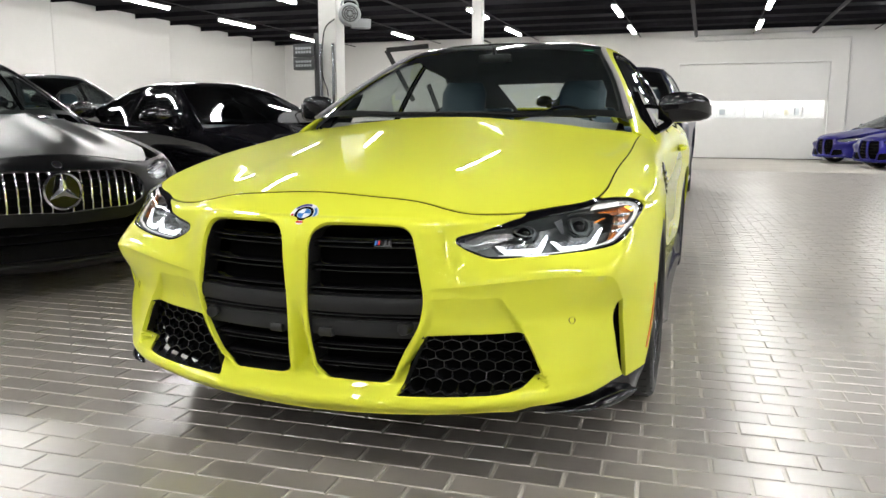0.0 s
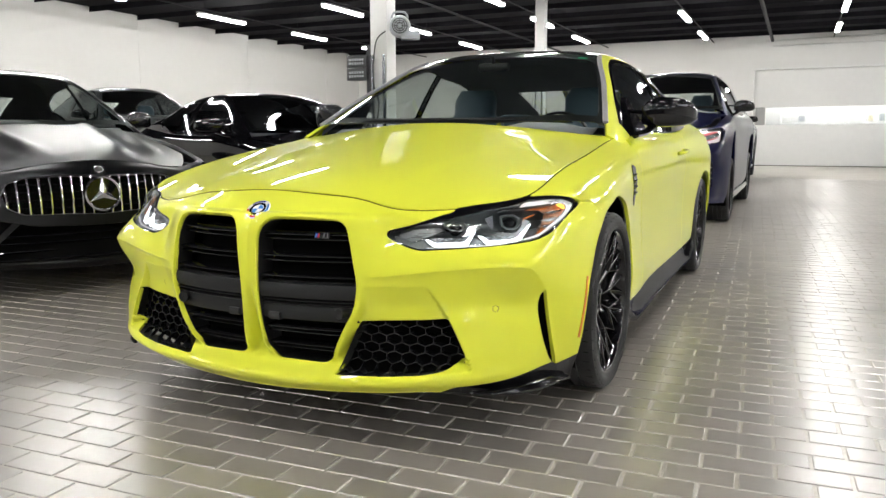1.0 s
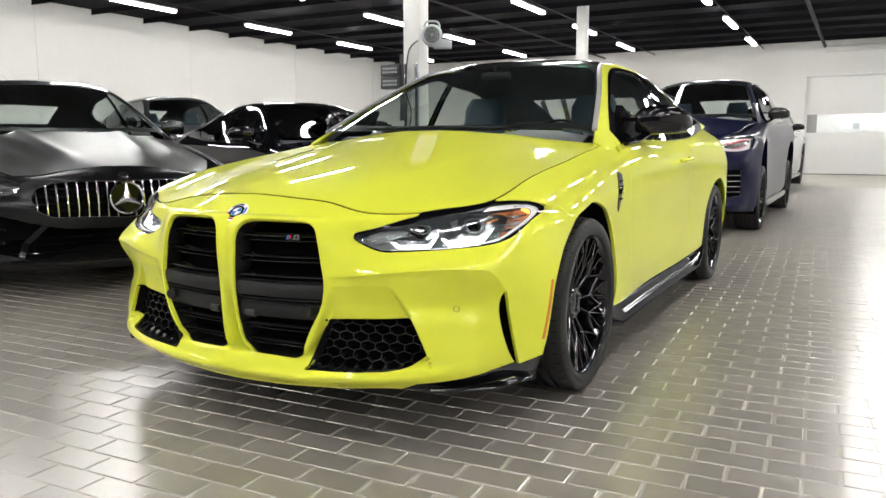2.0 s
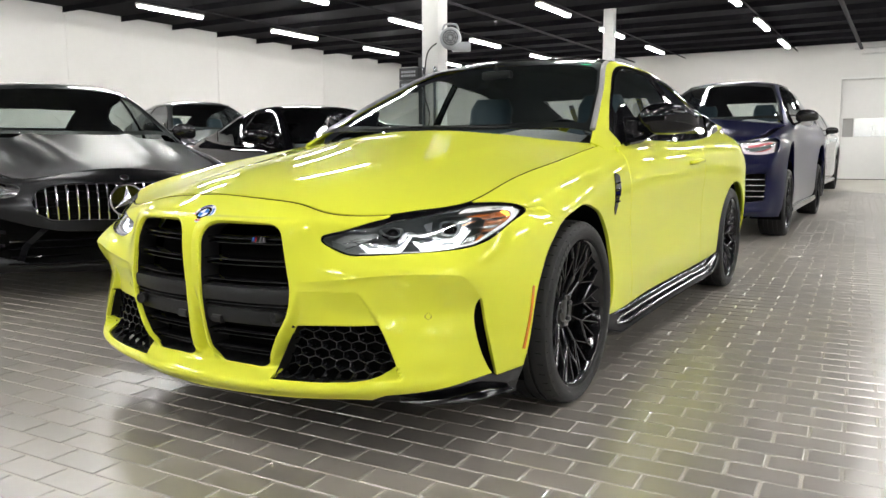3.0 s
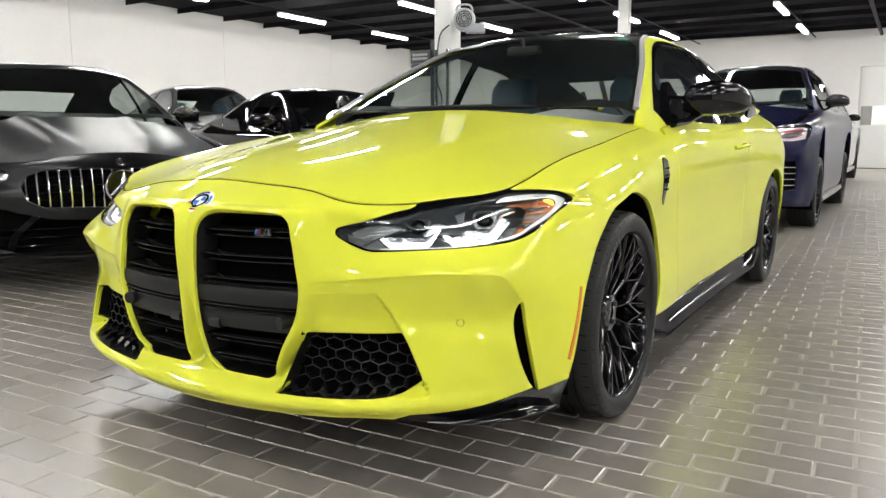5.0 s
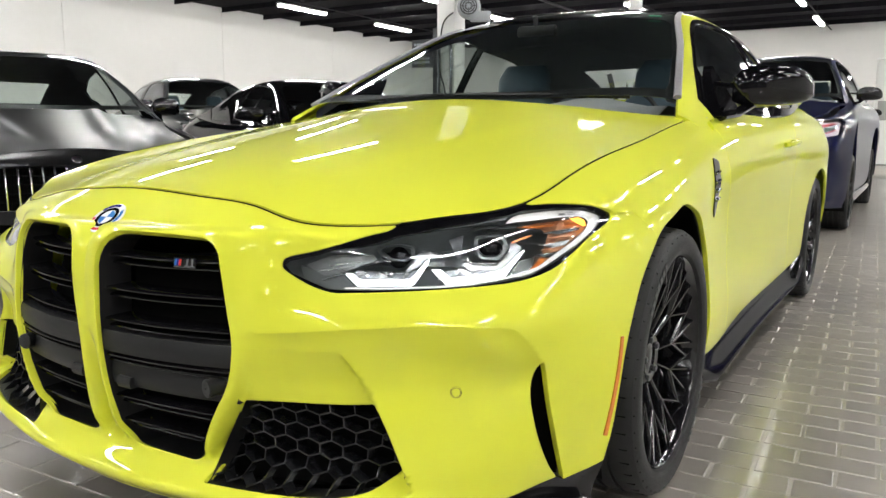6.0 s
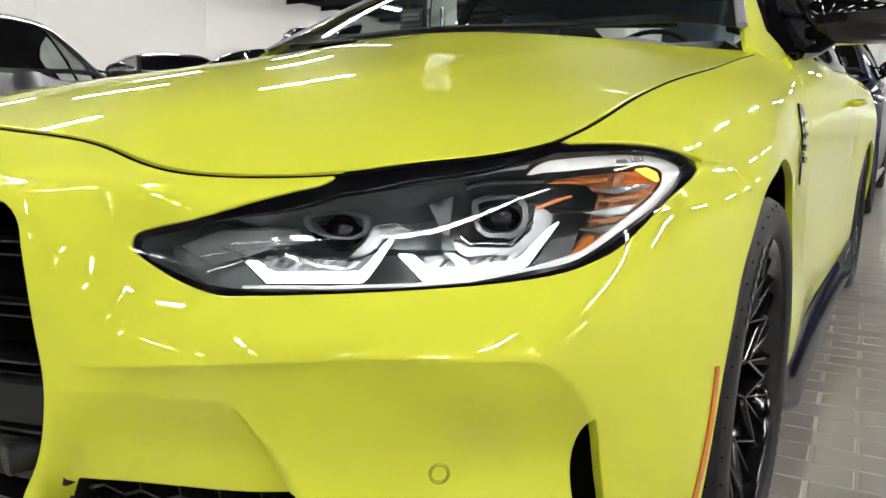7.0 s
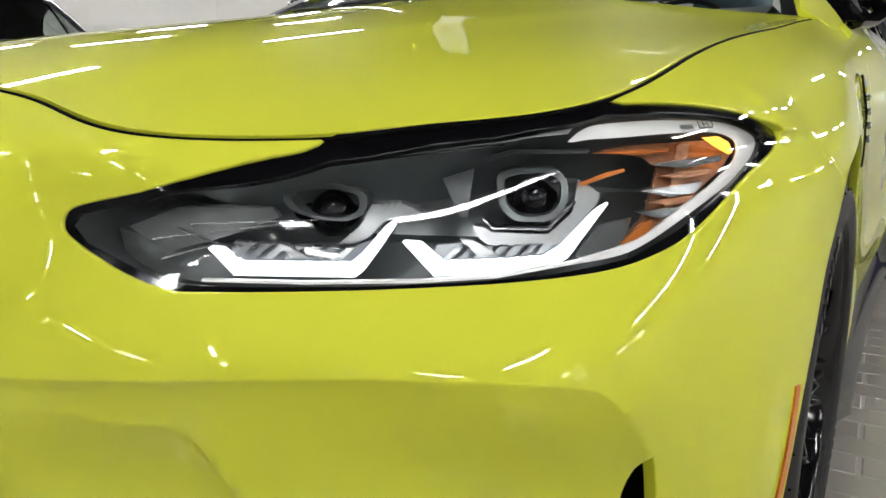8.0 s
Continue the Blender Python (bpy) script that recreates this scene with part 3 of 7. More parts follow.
HOOD_Z = {-0.02: (0.768, 0.776, 0.755, 0.7008, 0.6588, 0.6),
          0.1: (0.815, 0.815, 0.79, 0.7388, 0.6988, 0.64),
          0.25: (0.852, 0.85, 0.825, 0.78, 0.739, 0.68),
          0.43: (0.885, 0.882, 0.86, 0.817, 0.779, 0.72),
          0.7: (0.93, 0.927, 0.907, 0.867, 0.829, 0.77),
          1.0: (0.98, 0.977, 0.958, 0.922, 0.887, 0.835),
          1.25: (1.03, 1.027, 1.01, 0.9788, 0.9488, 0.9),
          1.48: (1.07, 1.068, 1.058, 1.0458, 1.0338, 1.0)}


# the hood's side seam and its edge over the lamp
SEAM = [(0.592, 0.108, 0.741), (0.665, 0.175, 0.755), (0.73, 0.235, 0.769), (0.797, 0.300, 0.787), (0.804, 0.44, 0.824), (0.810, 0.60, 0.854), (0.816, 0.76, 0.880), (0.823, 0.92, 0.902), (0.823, 1.08, 0.924), (0.818, 1.24, 0.945), (0.80, 1.40, 0.968)]


FINE_X = tuple(np.linspace(0, 0.9, 19))


def faired(rows):
    """One even sheet through the middle rows and the seam: a low polynomial, so that reflections run straight over it."""
    pts = [(x, y, z, (1.0, 1.0, 0.3)[k]) for y, row in rows.items() for k, (x, z) in enumerate(zip(HOOD_X[:3], row))] + [(*q, 3.0) for q in SEAM] + [(0.46, 0.031, 0.757, 2.0), (0.35, 0.031, 0.777, 2.0)]

    def terms(x, y):
        return [x ** i * y ** j for i in (0, 2, 4) for j in range(5 if i == 0 else 4 if i == 2 else 2)]
    w = np.array([q[3] for q in pts])
    c, *_ = np.linalg.lstsq(np.array([terms(x, y) for x, y, *_ in pts]) * w[:, None], np.array([q[2] for q in pts]) * w, rcond=None)
    return {float(y): [float(np.dot(terms(x, y), c)) for x in FINE_X] for y in np.linspace(-0.02, 1.48, 46)}


HOOD_Z = faired(HOOD_Z)
hood_skin = Skin([[(x, y, z) for x, z in zip(FINE_X, row)] for y, row in HOOD_Z.items()], 300, 400)


def hood_ridge(p):
    """Two raised lines that run back from the grilles."""
    x, y = np.abs(p[:, 0]), p[:, 1]
    line = 0.30 + 0.13 * np.clip(y, 0, 1.3)
    d = x - line
    ridge = np.where(d > 0, np.exp(-(d / 0.07) ** 2), np.exp(-(d / 0.18) ** 2))
    return 0.004 * ridge * smooth(-0.02, 0.25, y) * (1 - 0.7 * smooth(0.7, 1.3, y))


hood_skin.disp = hood_ridge


def hood_z(x, y):
    u, v = hood_skin.locate([(x, y)], (1, 0, 0), (0, 1, 0))[0]
    return float(hood_skin.at(np.array([u]), np.array([v]))[0, 2])


EDGE = [(0.0, 0.006), (0.2, 0.014), (0.35, 0.031), (0.46, 0.035), (0.592, 0.108), (0.665, 0.175), (0.736, 0.231), (0.789, 0.301), (0.807, 0.48), (0.820, 0.90), (0.818, 1.31)]
RAIL_A = [(x, y, hood_z(x, y) - 0.003) for x, y in EDGE] + [(0.845, 1.70, 0.985), (0.87, 2.4, 0.985), (0.87, 3.1, 1.01), (0.81, 3.72, 1.06), (0.70, 4.3, 1.10), (0.46, 4.62, 1.10), (0, 4.70, 1.11)]
RAIL_B = [(0, -0.06, 0.745), (0.2, -0.052, 0.745), (0.375, -0.015, 0.735), (0.485, 0.015, 0.723), (0.60, 0.068, 0.703), (0.715, 0.160, 0.712), (0.785, 0.228, 0.729), (0.850, 0.300, 0.747),
          (0.888, 0.475, 0.780), (0.904, 0.88, 0.845), (0.892, 1.33, 0.89), (0.895, 1.70, 0.925), (0.912, 2.4, 0.93), (0.922, 3.1, 0.95), (0.915, 3.72, 0.98), (0.83, 4.3, 1.0), (0.52, 4.68, 1.01), (0, 4.76, 1.03)]
RAIL_C = [(0, -0.100, 0.70), (0.2, -0.088, 0.695), (0.40, -0.028, 0.672), (0.50, 0.010, 0.655), (0.61, 0.050, 0.645), (0.755, 0.145, 0.655), (0.82, 0.215, 0.675), (0.872, 0.29, 0.695),
          (0.925, 0.46, 0.715), (0.947, 0.87, 0.765), (0.922, 1.33, 0.80), (0.925, 1.70, 0.82), (0.936, 2.4, 0.83), (0.945, 3.1, 0.84), (0.962, 3.72, 0.87), (0.89, 4.3, 0.89), (0.58, 4.72, 0.90), (0, 4.80, 0.92)]
RAIL_D = [(0, -0.124, 0.585), (0.2, -0.112, 0.58), (0.405, -0.056, 0.556), (0.505, -0.031, 0.562), (0.61, 0.000, 0.572), (0.75, 0.062, 0.577), (0.838, 0.114, 0.574), (0.89, 0.225, 0.585),
          (0.945, 0.42, 0.59), (0.957, 0.87, 0.63), (0.928, 1.33, 0.65), (0.920, 1.70, 0.66), (0.924, 2.4, 0.67), (0.936, 3.1, 0.68), (0.967, 3.72, 0.71), (0.91, 4.3, 0.72), (0.61, 4.75, 0.72), (0, 4.82, 0.73)]
RAIL_E = [(0, -0.123, 0.45), (0.2, -0.111, 0.45), (0.40, -0.064, 0.45), (0.50, -0.031, 0.45), (0.60, 0.005, 0.45), (0.75, 0.100, 0.45), (0.825, 0.160, 0.45), (0.882, 0.232, 0.45),
          (0.950, 0.40, 0.455), (0.958, 0.87, 0.50), (0.935, 1.33, 0.50), (0.922, 1.70, 0.50), (0.920, 2.4, 0.50), (0.932, 3.1, 0.51), (0.962, 3.72, 0.54), (0.915, 4.3, 0.55), (0.62, 4.74, 0.54), (0, 4.81, 0.54)]
RAIL_F = [(0, -0.100, 0.31), (0.2, -0.090, 0.31), (0.39, -0.066, 0.31), (0.49, -0.044, 0.31), (0.588, -0.018, 0.31), (0.73, 0.060, 0.31), (0.812, 0.134, 0.31), (0.868, 0.235, 0.31),
          (0.942, 0.395, 0.31), (0.95, 0.87, 0.36), (0.945, 1.33, 0.36), (0.930, 1.70, 0.36), (0.924, 2.4, 0.36), (0.932, 3.1, 0.37), (0.955, 3.72, 0.40), (0.90, 4.3, 0.40), (0.60, 4.70, 0.38), (0, 4.76, 0.38)]
RAIL_F2 = [(0, -0.084, 0.264), (0.2, -0.074, 0.265), (0.39, -0.058, 0.268), (0.486, -0.044, 0.271), (0.583, -0.022, 0.274), (0.72, 0.048, 0.276), (0.806, 0.130, 0.278), (0.863, 0.235, 0.279),
           (0.939, 0.392, 0.28), (0.946, 0.87, 0.31), (0.943, 1.33, 0.31), (0.926, 1.70, 0.31), (0.92, 2.4, 0.31), (0.93, 3.1, 0.32), (0.948, 3.72, 0.35), (0.89, 4.3, 0.34), (0.59, 4.67, 0.32), (0, 4.73, 0.32)]
RAIL_G = [(0, -0.130, 0.222), (0.2, -0.122, 0.224), (0.39, -0.094, 0.228), (0.485, -0.074, 0.232), (0.58, -0.043, 0.237), (0.712, 0.032, 0.242), (0.80, 0.122, 0.245), (0.858, 0.235, 0.248),
          (0.935, 0.39, 0.25), (0.94, 0.87, 0.27), (0.938, 1.33, 0.27), (0.92, 1.70, 0.27), (0.915, 2.4, 0.27), (0.925, 3.1, 0.28), (0.94, 3.72, 0.30), (0.88, 4.3, 0.28), (0.58, 4.64, 0.26), (0, 4.70, 0.26)]
RAIL_H = [(0, -0.092, 0.168), (0.2, -0.082, 0.172), (0.38, -0.055, 0.180), (0.47, -0.032, 0.185), (0.56, 0.000, 0.19), (0.69, 0.075, 0.182), (0.78, 0.155, 0.175), (0.84, 0.245, 0.172),
          (0.915, 0.40, 0.17), (0.91, 0.87, 0.18), (0.905, 1.33, 0.18), (0.89, 1.70, 0.18), (0.885, 2.4, 0.18), (0.895, 3.1, 0.19), (0.90, 3.72, 0.20), (0.85, 4.3, 0.20), (0.55, 4.58, 0.20), (0, 4.64, 0.20)]
wrap = Skin([RAIL_A, RAIL_B, RAIL_C, RAIL_D, RAIL_E, RAIL_F, RAIL_F2, RAIL_G, RAIL_H], 900, 260, True, True)
wrap.side = -1.0

KIDNEY = filleted([(0.040, 0.717, 0.065), (0.322, 0.714, 0.045), (0.368, 0.525, 0.1), (0.360, 0.45, 0.06), (0.266, 0.262, 0.035), (0.043, 0.264, 0.045), (0.026, 0.46, 0.12)], 0.03, 6)
INTAKE = filleted([(0.371, 0.407, 0.006), (0.632, 0.423, 0.012), (0.690, 0.298, 0.02), (0.60, 0.256, 0.05), (0.45, 0.244, 0.03), (0.286, 0.238, 0.012)], 0.01, 4)
SLIT = rounded([(0.762, 0.502), (0.747, 0.46), (0.747, 0.405), (0.763, 0.344), (0.796, 0.273), (0.826, 0.240), (0.833, 0.246), (0.812, 0.322), (0.787, 0.415), (0.773, 0.482)], 4)
LAMP = rounded([(0.2994, 0.671), (0.3035, 0.6845), (0.320, 0.6922), (0.365, 0.7034), (0.429, 0.7234), (0.494, 0.7377), (0.577, 0.7484), (0.672, 0.7608), (0.757, 0.780), (0.812, 0.7835), (0.864, 0.782), (0.915, 0.7765), (0.950, 0.7655), (0.966, 0.753),
                (0.947, 0.738), (0.897, 0.718), (0.843, 0.6885), (0.807, 0.6705), (0.767, 0.6582), (0.720, 0.649), (0.645, 0.641), (0.562, 0.6352), (0.486, 0.6308), (0.4193, 0.6268), (0.386, 0.6257), (0.3514, 0.635), (0.323, 0.6495), (0.305, 0.6615)], 3)
ARCH = filleted([(0.372, 0.20), (0.38, 0.25), (0.428, 0.50), (0.505, 0.615), (0.63, 0.71), (0.86, 0.755), (1.06, 0.705), (1.16, 0.62), (1.225, 0.48), (1.228, 0.33), (1.18, 0.245), (1.15, 0.10), (0.40, 0.10)], 0.06, 4)
ARCH_R = [(3.70 + 0.40 * math.cos(a), 0.335 + 0.395 * math.sin(a)) for a in np.linspace(-0.65, math.pi + 0.65, 40)]


LIP_X = (0.33, 0.40, 0.452, 0.53, 0.61, 0.70, 0.767, 0.82, 0.845, 0.855, 0.863, 0.869, 0.874)
LIP_Z = (0.543, 0.547, 0.551, 0.561, 0.571, 0.579, 0.582, 0.582, 0.578, 0.571, 0.556, 0.530, 0.500)
LIP_CURVE = np.array(rounded(list(zip(LIP_X, LIP_Z)), 6, False))


def bumper_form(p):
    """The raised frames of the grilles, the lip and the hollow under it with its wedge."""
    x, y, z = np.abs(p[:, 0]), p[:, 1], p[:, 2]
    front = (y < 0.6).astype(float)
    out = np.zeros(len(p))
    near = front > 0
    if not near.any():
        return out
    x, z = x[near], z[near]
    kd = poly_distance(KIDNEY, x, z)
    kd = np.where(inside(KIDNEY, x, z), 0, kd)
    frame_ = (0.004 + 0.014 * smooth(0.50, 0.70, z)) * (1 - smooth(0.0, 0.095, kd)) * smooth(0.26, 0.31, z) * (1 - smooth(0.718, 0.742, z))
    edge = np.where(z > 0.423, 0.571 + (0.519 - z) * 0.57, 0.6257 + (0.423 - z) * 0.464)
    w = np.where(z < 0.519, 0.003, 0.003 + 0.9 * (z - 0.519))
    left = 1 - smooth(-w, w, x - edge)
    hollow = left * np.clip(0.30 * (0.519 - z), 0, 0.060) * smooth(0.258, 0.305, z) * smooth(0.004, 0.032, kd)
    # the brow over the lamp's outer tip
    a = (np.abs(p[near, 0]) + p[near, 1]) * math.sqrt(0.5)
    brow_z = 0.7535 - 0.03 * (a - 0.96)
    brow = 0.007 * smooth(-0.0015, 0.0015, z - brow_z) * (1 - smooth(0.01, 0.06, z - brow_z)) * smooth(0.935, 0.965, a) * (1 - smooth(0.97, 1.06, a))
    # the crisp lip that runs out from the grilles and turns down beside the slit
    line = [tuple(q) for q in LIP_CURVE[::3]]
    under = (np.interp(x, LIP_CURVE[:, 0], LIP_CURVE[:, 1]) > z) & (x < 0.874)
    below = np.where(under, poly_distance(line + line[-2:0:-1], x, z), 0)
    lip = 0.012 * smooth(0.36, 0.46, x) * (1 - np.exp(-below / 0.013)) * (1 - smooth(0.08, 0.22, below)) * smooth(0.004, 0.03, kd) * smooth(0.38, 0.46, z)
    out[near] = frame_ - hollow + brow - lip
    return out


wrap.disp = bumper_form

coupe = thing("sports_coupe", "bright yellow sports coupe with black grilles parked on pavers", "car")


def front(pts):
    return wrap.locate(pts, (1, 0, 0), (0, 0, 1), 0, wrap.us[7])


def corner(pts):
    return wrap.locate(pts, DIAG, (0, 0, 1), 0, wrap.us[9])


def flank(pts, lo=7, hi=15):
    return wrap.locate(pts, (0, 1, 0), (0, 0, 1), wrap.us[lo], wrap.us[hi])


def u_at(y):
    return flank([(y, 0.6)], 7, 15)[0][0]


slit_uv = corner(SLIT)
# between the bumper's tip and the fender the lamp reaches up to the hood
lamp_uv = [(u, -0.012 if 0.505 < a < 0.762 and z > 0.72 else max(v, 0.004)) for (u, v), (a, z) in zip(corner(LAMP), LAMP)]
kidney_uv, intake_uv = front(KIDNEY), front(INTAKE)
arch_uv, arch_r_uv = flank(ARCH), flank(ARCH_R)
joint = [(wrap.us[7], 0.0), corner([(0.905, 0.765)])[0], corner([(0.960, 0.7535)])[0], corner([(1.03, 0.7516)])[0], flank([(0.60, 0.705)])[0]]
low = flank([(0.70, 0.50), (0.62, 0.25)]) + corner([(0.935, 0.260), (0.831, 0.243), (0.815, 0.253), (0.66, 0.233)]) + front([(0.653, 0.214)])
low = low + [(low[-1][0] - 0.05, wrap.V)]
wedge = [front([(0.571 + e, 0.519), (0.6214 + e, 0.4305)]) for e in (-0.003, 0.003)]
lip_lines = [front([(x, z - e) for x, z in LIP_CURVE if 0.40 < x < 0.866 + e]) for e in (-0.0015, 0.0015, 0.006)]
bumper_line = [(0, 0)] + joint + low + [(0, wrap.V)]
solid("front_bumper", mirrored(*sheet(wrap, bumper_line, [lamp_uv, slit_uv, kidney_uv, intake_uv, arch_uv], 0.009, 0.016, wedge + lip_lines)), YELLOW, coupe, "glossy yellow front bumper")

edge_u = np.concatenate((np.linspace(0, wrap.us[7], 60), np.linspace(wrap.us[7] + 0.02, wrap.us[10], 40)))
edge = wrap.base(edge_u, np.zeros(100))[:, :2]
along = np.gradient(edge, axis=0)
along /= np.linalg.norm(along, axis=1, keepdims=True)
edge = edge + np.stack((-along[:, 1], along[:, 0]), 1) * 0.0086
edge[0, 0] = 0
hood_line = hood_skin.locate([tuple(q) for q in edge] + [(0.797, 1.40), (0.6, 1.345), (0.3, 1.275), (0, 1.25)], (1, 0, 0), (0, 1, 0))
hood_line = hood_line[:100] + dense(hood_line[100:], 0.02, False)
solid("hood", mirrored(*sheet(hood_skin, hood_line, (), 0.016, 0.007)), YELLOW, coupe, "glossy yellow hood with two raised lines")

y_door, y_quarter, y_tail = 1.50, 2.86, 4.28
ud, uq_, ut = u_at(y_door), u_at(y_quarter), u_at(y_tail)
v_sill = wrap.vs[7]
G4 = 0.0041
fender_line = [(wrap.us[7] + 0.003, 0.0)] + [(ud - G4, 0.0), (ud - G4, v_sill), (u_at(1.1), v_sill)] + flank([(0.70, 0.50)]) + [(joint[4][0] + G4, joint[4][1]), (joint[3][0] + G4, joint[3][1] - G4), (joint[2][0] + G4, joint[2][1] - G4), (joint[1][0], joint[1][1])]
door_line = [(ud + G4, 0.0), (uq_ - G4, 0.0), (uq_ - G4, v_sill), (ud + G4, v_sill)]
quarter_line = [(uq_ + G4, 0.0), (ut - G4, 0.0), (ut - G4, v_sill), (uq_ + G4, v_sill)]
tail_line = [(ut + G4, 0.0), (wrap.U, 0.0), (wrap.U, wrap.V), (ut + G4, wrap.V)]
for nm, line, holes, st in (("fender", fender_line, [lamp_uv, arch_uv], 0.014), ("door", door_line, [], 0.03), ("quarter_panel", quarter_line, [arch_r_uv], 0.025)):
    d = sheet(wrap, line, holes, st)
    solid(nm, d, YELLOW, coupe)
    solid(nm, other_side(*d), YELLOW, coupe)
solid("rear_bumper", mirrored(*sheet(wrap, tail_line, [], 0.04)), YELLOW, coupe)

# black lower corners of the bumper, sills and underside
corner_line = [(low[-1][0] - 0.045, wrap.V), (low[-1][0] + 0.003, low[-1][1] + 0.003)] + [(u, v + 0.004) for u, v in low[6:1:-1]] + [(low[2][0], wrap.V)]
d = sheet(wrap, corner_line, [arch_uv], 0.012, 0.01)
solid("splitter_corner", d, GLOSS_BLACK, coupe, "gloss black corner splitter")
solid("splitter_corner", other_side(*d), GLOSS_BLACK, coupe, "gloss black corner splitter")

CANOPY = [
    [(0, 1.26, 1.035), (0.38, 1.32, 1.037), (0.765, 1.43, 1.022), (0.822, 1.48, 0.985), (0.85, 1.56, 0.955)],
    [(0, 1.70, 1.255), (0.35, 1.745, 1.248), (0.655, 1.83, 1.225), (0.692, 1.859, 1.210), (0.862, 1.95, 0.985)],
    [(0, 2.16, 1.437), (0.30, 2.19, 1.432), (0.528, 2.27, 1.410), (0.576, 2.31, 1.391), (0.868, 2.35, 0.988)],
    [(0, 2.60, 1.468), (0.30, 2.60, 1.462), (0.53, 2.65, 1.432), (0.62, 2.70, 1.388), (0.87, 2.75, 1.0)],
    [(0, 3.10, 1.432), (0.30, 3.10, 1.427), (0.53, 3.10, 1.396), (0.63, 3.12, 1.35), (0.865, 3.12, 1.015)],
    [(0, 3.60, 1.312), (0.30, 3.58, 1.306), (0.54, 3.53, 1.282), (0.66, 3.50, 1.25), (0.84, 3.50, 1.05)],
    [(0, 4.05, 1.14), (0.30, 4.03, 1.14), (0.56, 3.98, 1.13), (0.70, 3.95, 1.12), (0.80, 3.95, 1.09)]]


def canopy_set(owner, rows, paint, roof_paint, glass, side_glass, top=2.0, back=4.75):
    """Windscreen, roof, rear window, pillars and side windows over one sheet."""
    s = Skin(rows, 200, 240)
    us, vs = s.us, s.vs

    def vv(k):
        return float(np.interp(k, range(len(vs)), vs))

    def uu(k):
        return float(np.interp(k, range(len(us)), us))
    edge = 2.0
    solid("windscreen", mirrored(*sheet(s, [(0, vv(0)), (uu(edge), vv(0)), (uu(edge), vv(top)), (0, vv(top))], (), 0.04, 0.006)), glass, owner)
    # dark printed band round the screen
    band = [(0, vv(top - 0.24)), (uu(1.72), vv(top - 0.26)), (uu(1.86), vv(top - 0.4)), (uu(1.9), vv(0.3)), (uu(1.86), vv(0.16)), (uu(1.0), vv(0.13)), (0, vv(0.12))]
    ring = [(0, vv(0)), (uu(edge) - 0.004, vv(0)), (uu(edge) - 0.004, vv(top)), (0, vv(top))]
    solid("screen_band", mirrored(*sheet(s, ring, [band], 0.03, 0.0, (), 0.004)), SATIN_BLACK, owner)
    solid("roof", mirrored(*sheet(s, [(0, vv(top) + 0.003), (uu(edge), vv(top) + 0.003), (uu(edge), vv(back)), (0, vv(back))], (), 0.04)), roof_paint, owner)
    solid("rear_window", mirrored(*sheet(s, [(0, vv(back) + 0.003), (uu(edge), vv(back) + 0.003), (uu(edge), vv(6)), (0, vv(6))], (), 0.05, 0.006)), glass, owner)
    pil = sheet(s, [(uu(edge) + 0.003, -0.10), (uu(3), -0.10), (uu(3), vv(6)), (uu(edge) + 0.003, vv(6))], (), 0.025)
    win = [(uu(3.10), vv(0.75)), (uu(3.10), vv(4.9)), (uu(3.30), vv(5.25)), (uu(3.93), vv(4.6)), (uu(3.93), vv(0.50)), (uu(3.75), vv(0.46))]
    win = filleted(win, 0.04, 4)
    frame_ = sheet(s, [(uu(3) + 0.002, vv(0.20)), (uu(3.5), vv(0.11)), (uu(4), vv(0.04)), (uu(4), vv(5.6)), (uu(3) + 0.002, vv(5.6))], [win], 0.025)
    foot = sheet(s, [(uu(3) - 0.002, -0.10), (uu(4), -0.10), (uu(4), vv(0.04) - 0.002), (uu(3.5), vv(0.11) - 0.002), (uu(3) - 0.002, vv(0.20) - 0.002)], (), 0.025)
    pane = sheet(s, win, (), 0.05, 0.004, (), 0.006)
    post = sheet(s, [(uu(3.0), vv(2.75)), (uu(4), vv(2.75)), (uu(4), vv(2.95)), (uu(3.0), vv(2.95))], (), 0.03, 0.01)
    rear = sheet(s, [(uu(3) + 0.002, vv(5.6)), (uu(4), vv(5.6)), (uu(4), vv(6)), (uu(3) + 0.002, vv(6))], (), 0.04)
    for nm, d, m_ in (("roof_pillar", pil, paint), ("window_surround", frame_, GLOSS_BLACK), ("side_window", pane, side_glass), ("centre_post", post, GLOSS_BLACK), ("pillar_foot", rear, paint), ("pillar_base", foot, paint)):
        solid(nm, d, m_, owner)
        solid(nm, other_side(*d), m_, owner)
    lining = [sheet(s, [(0, vv(top) + 0.01), (uu(edge), vv(top) + 0.01), (uu(edge), vv(back) + 0.05), (0, vv(back) + 0.05)], (), 0.06, 0.0, (), 0.03)]
    solid("headliner", mirrored(*lining[0]), CABIN_CLOTH, owner)
    strip = sheet(s, [(uu(edge) - 0.03, 0.02), (uu(3.08), 0.02), (uu(3.08), vv(4.9)), (uu(3.35), vv(5.2)), (uu(3.9), vv(4.7)), (uu(3.9), vv(6)), (uu(edge) - 0.22, vv(6)), (uu(edge) - 0.16, vv(back)), (uu(edge) - 0.03, vv(back) - 0.2)], (), 0.04, 0.0, (), 0.022)
    solid("pillar_lining", strip, CABIN_CLOTH, owner)
    solid("pillar_lining", other_side(*strip), CABIN_CLOTH, owner)
    return s


canopy = canopy_set(coupe, CANOPY, YELLOW, ROOF_BLACK, GLASS, GLASS)

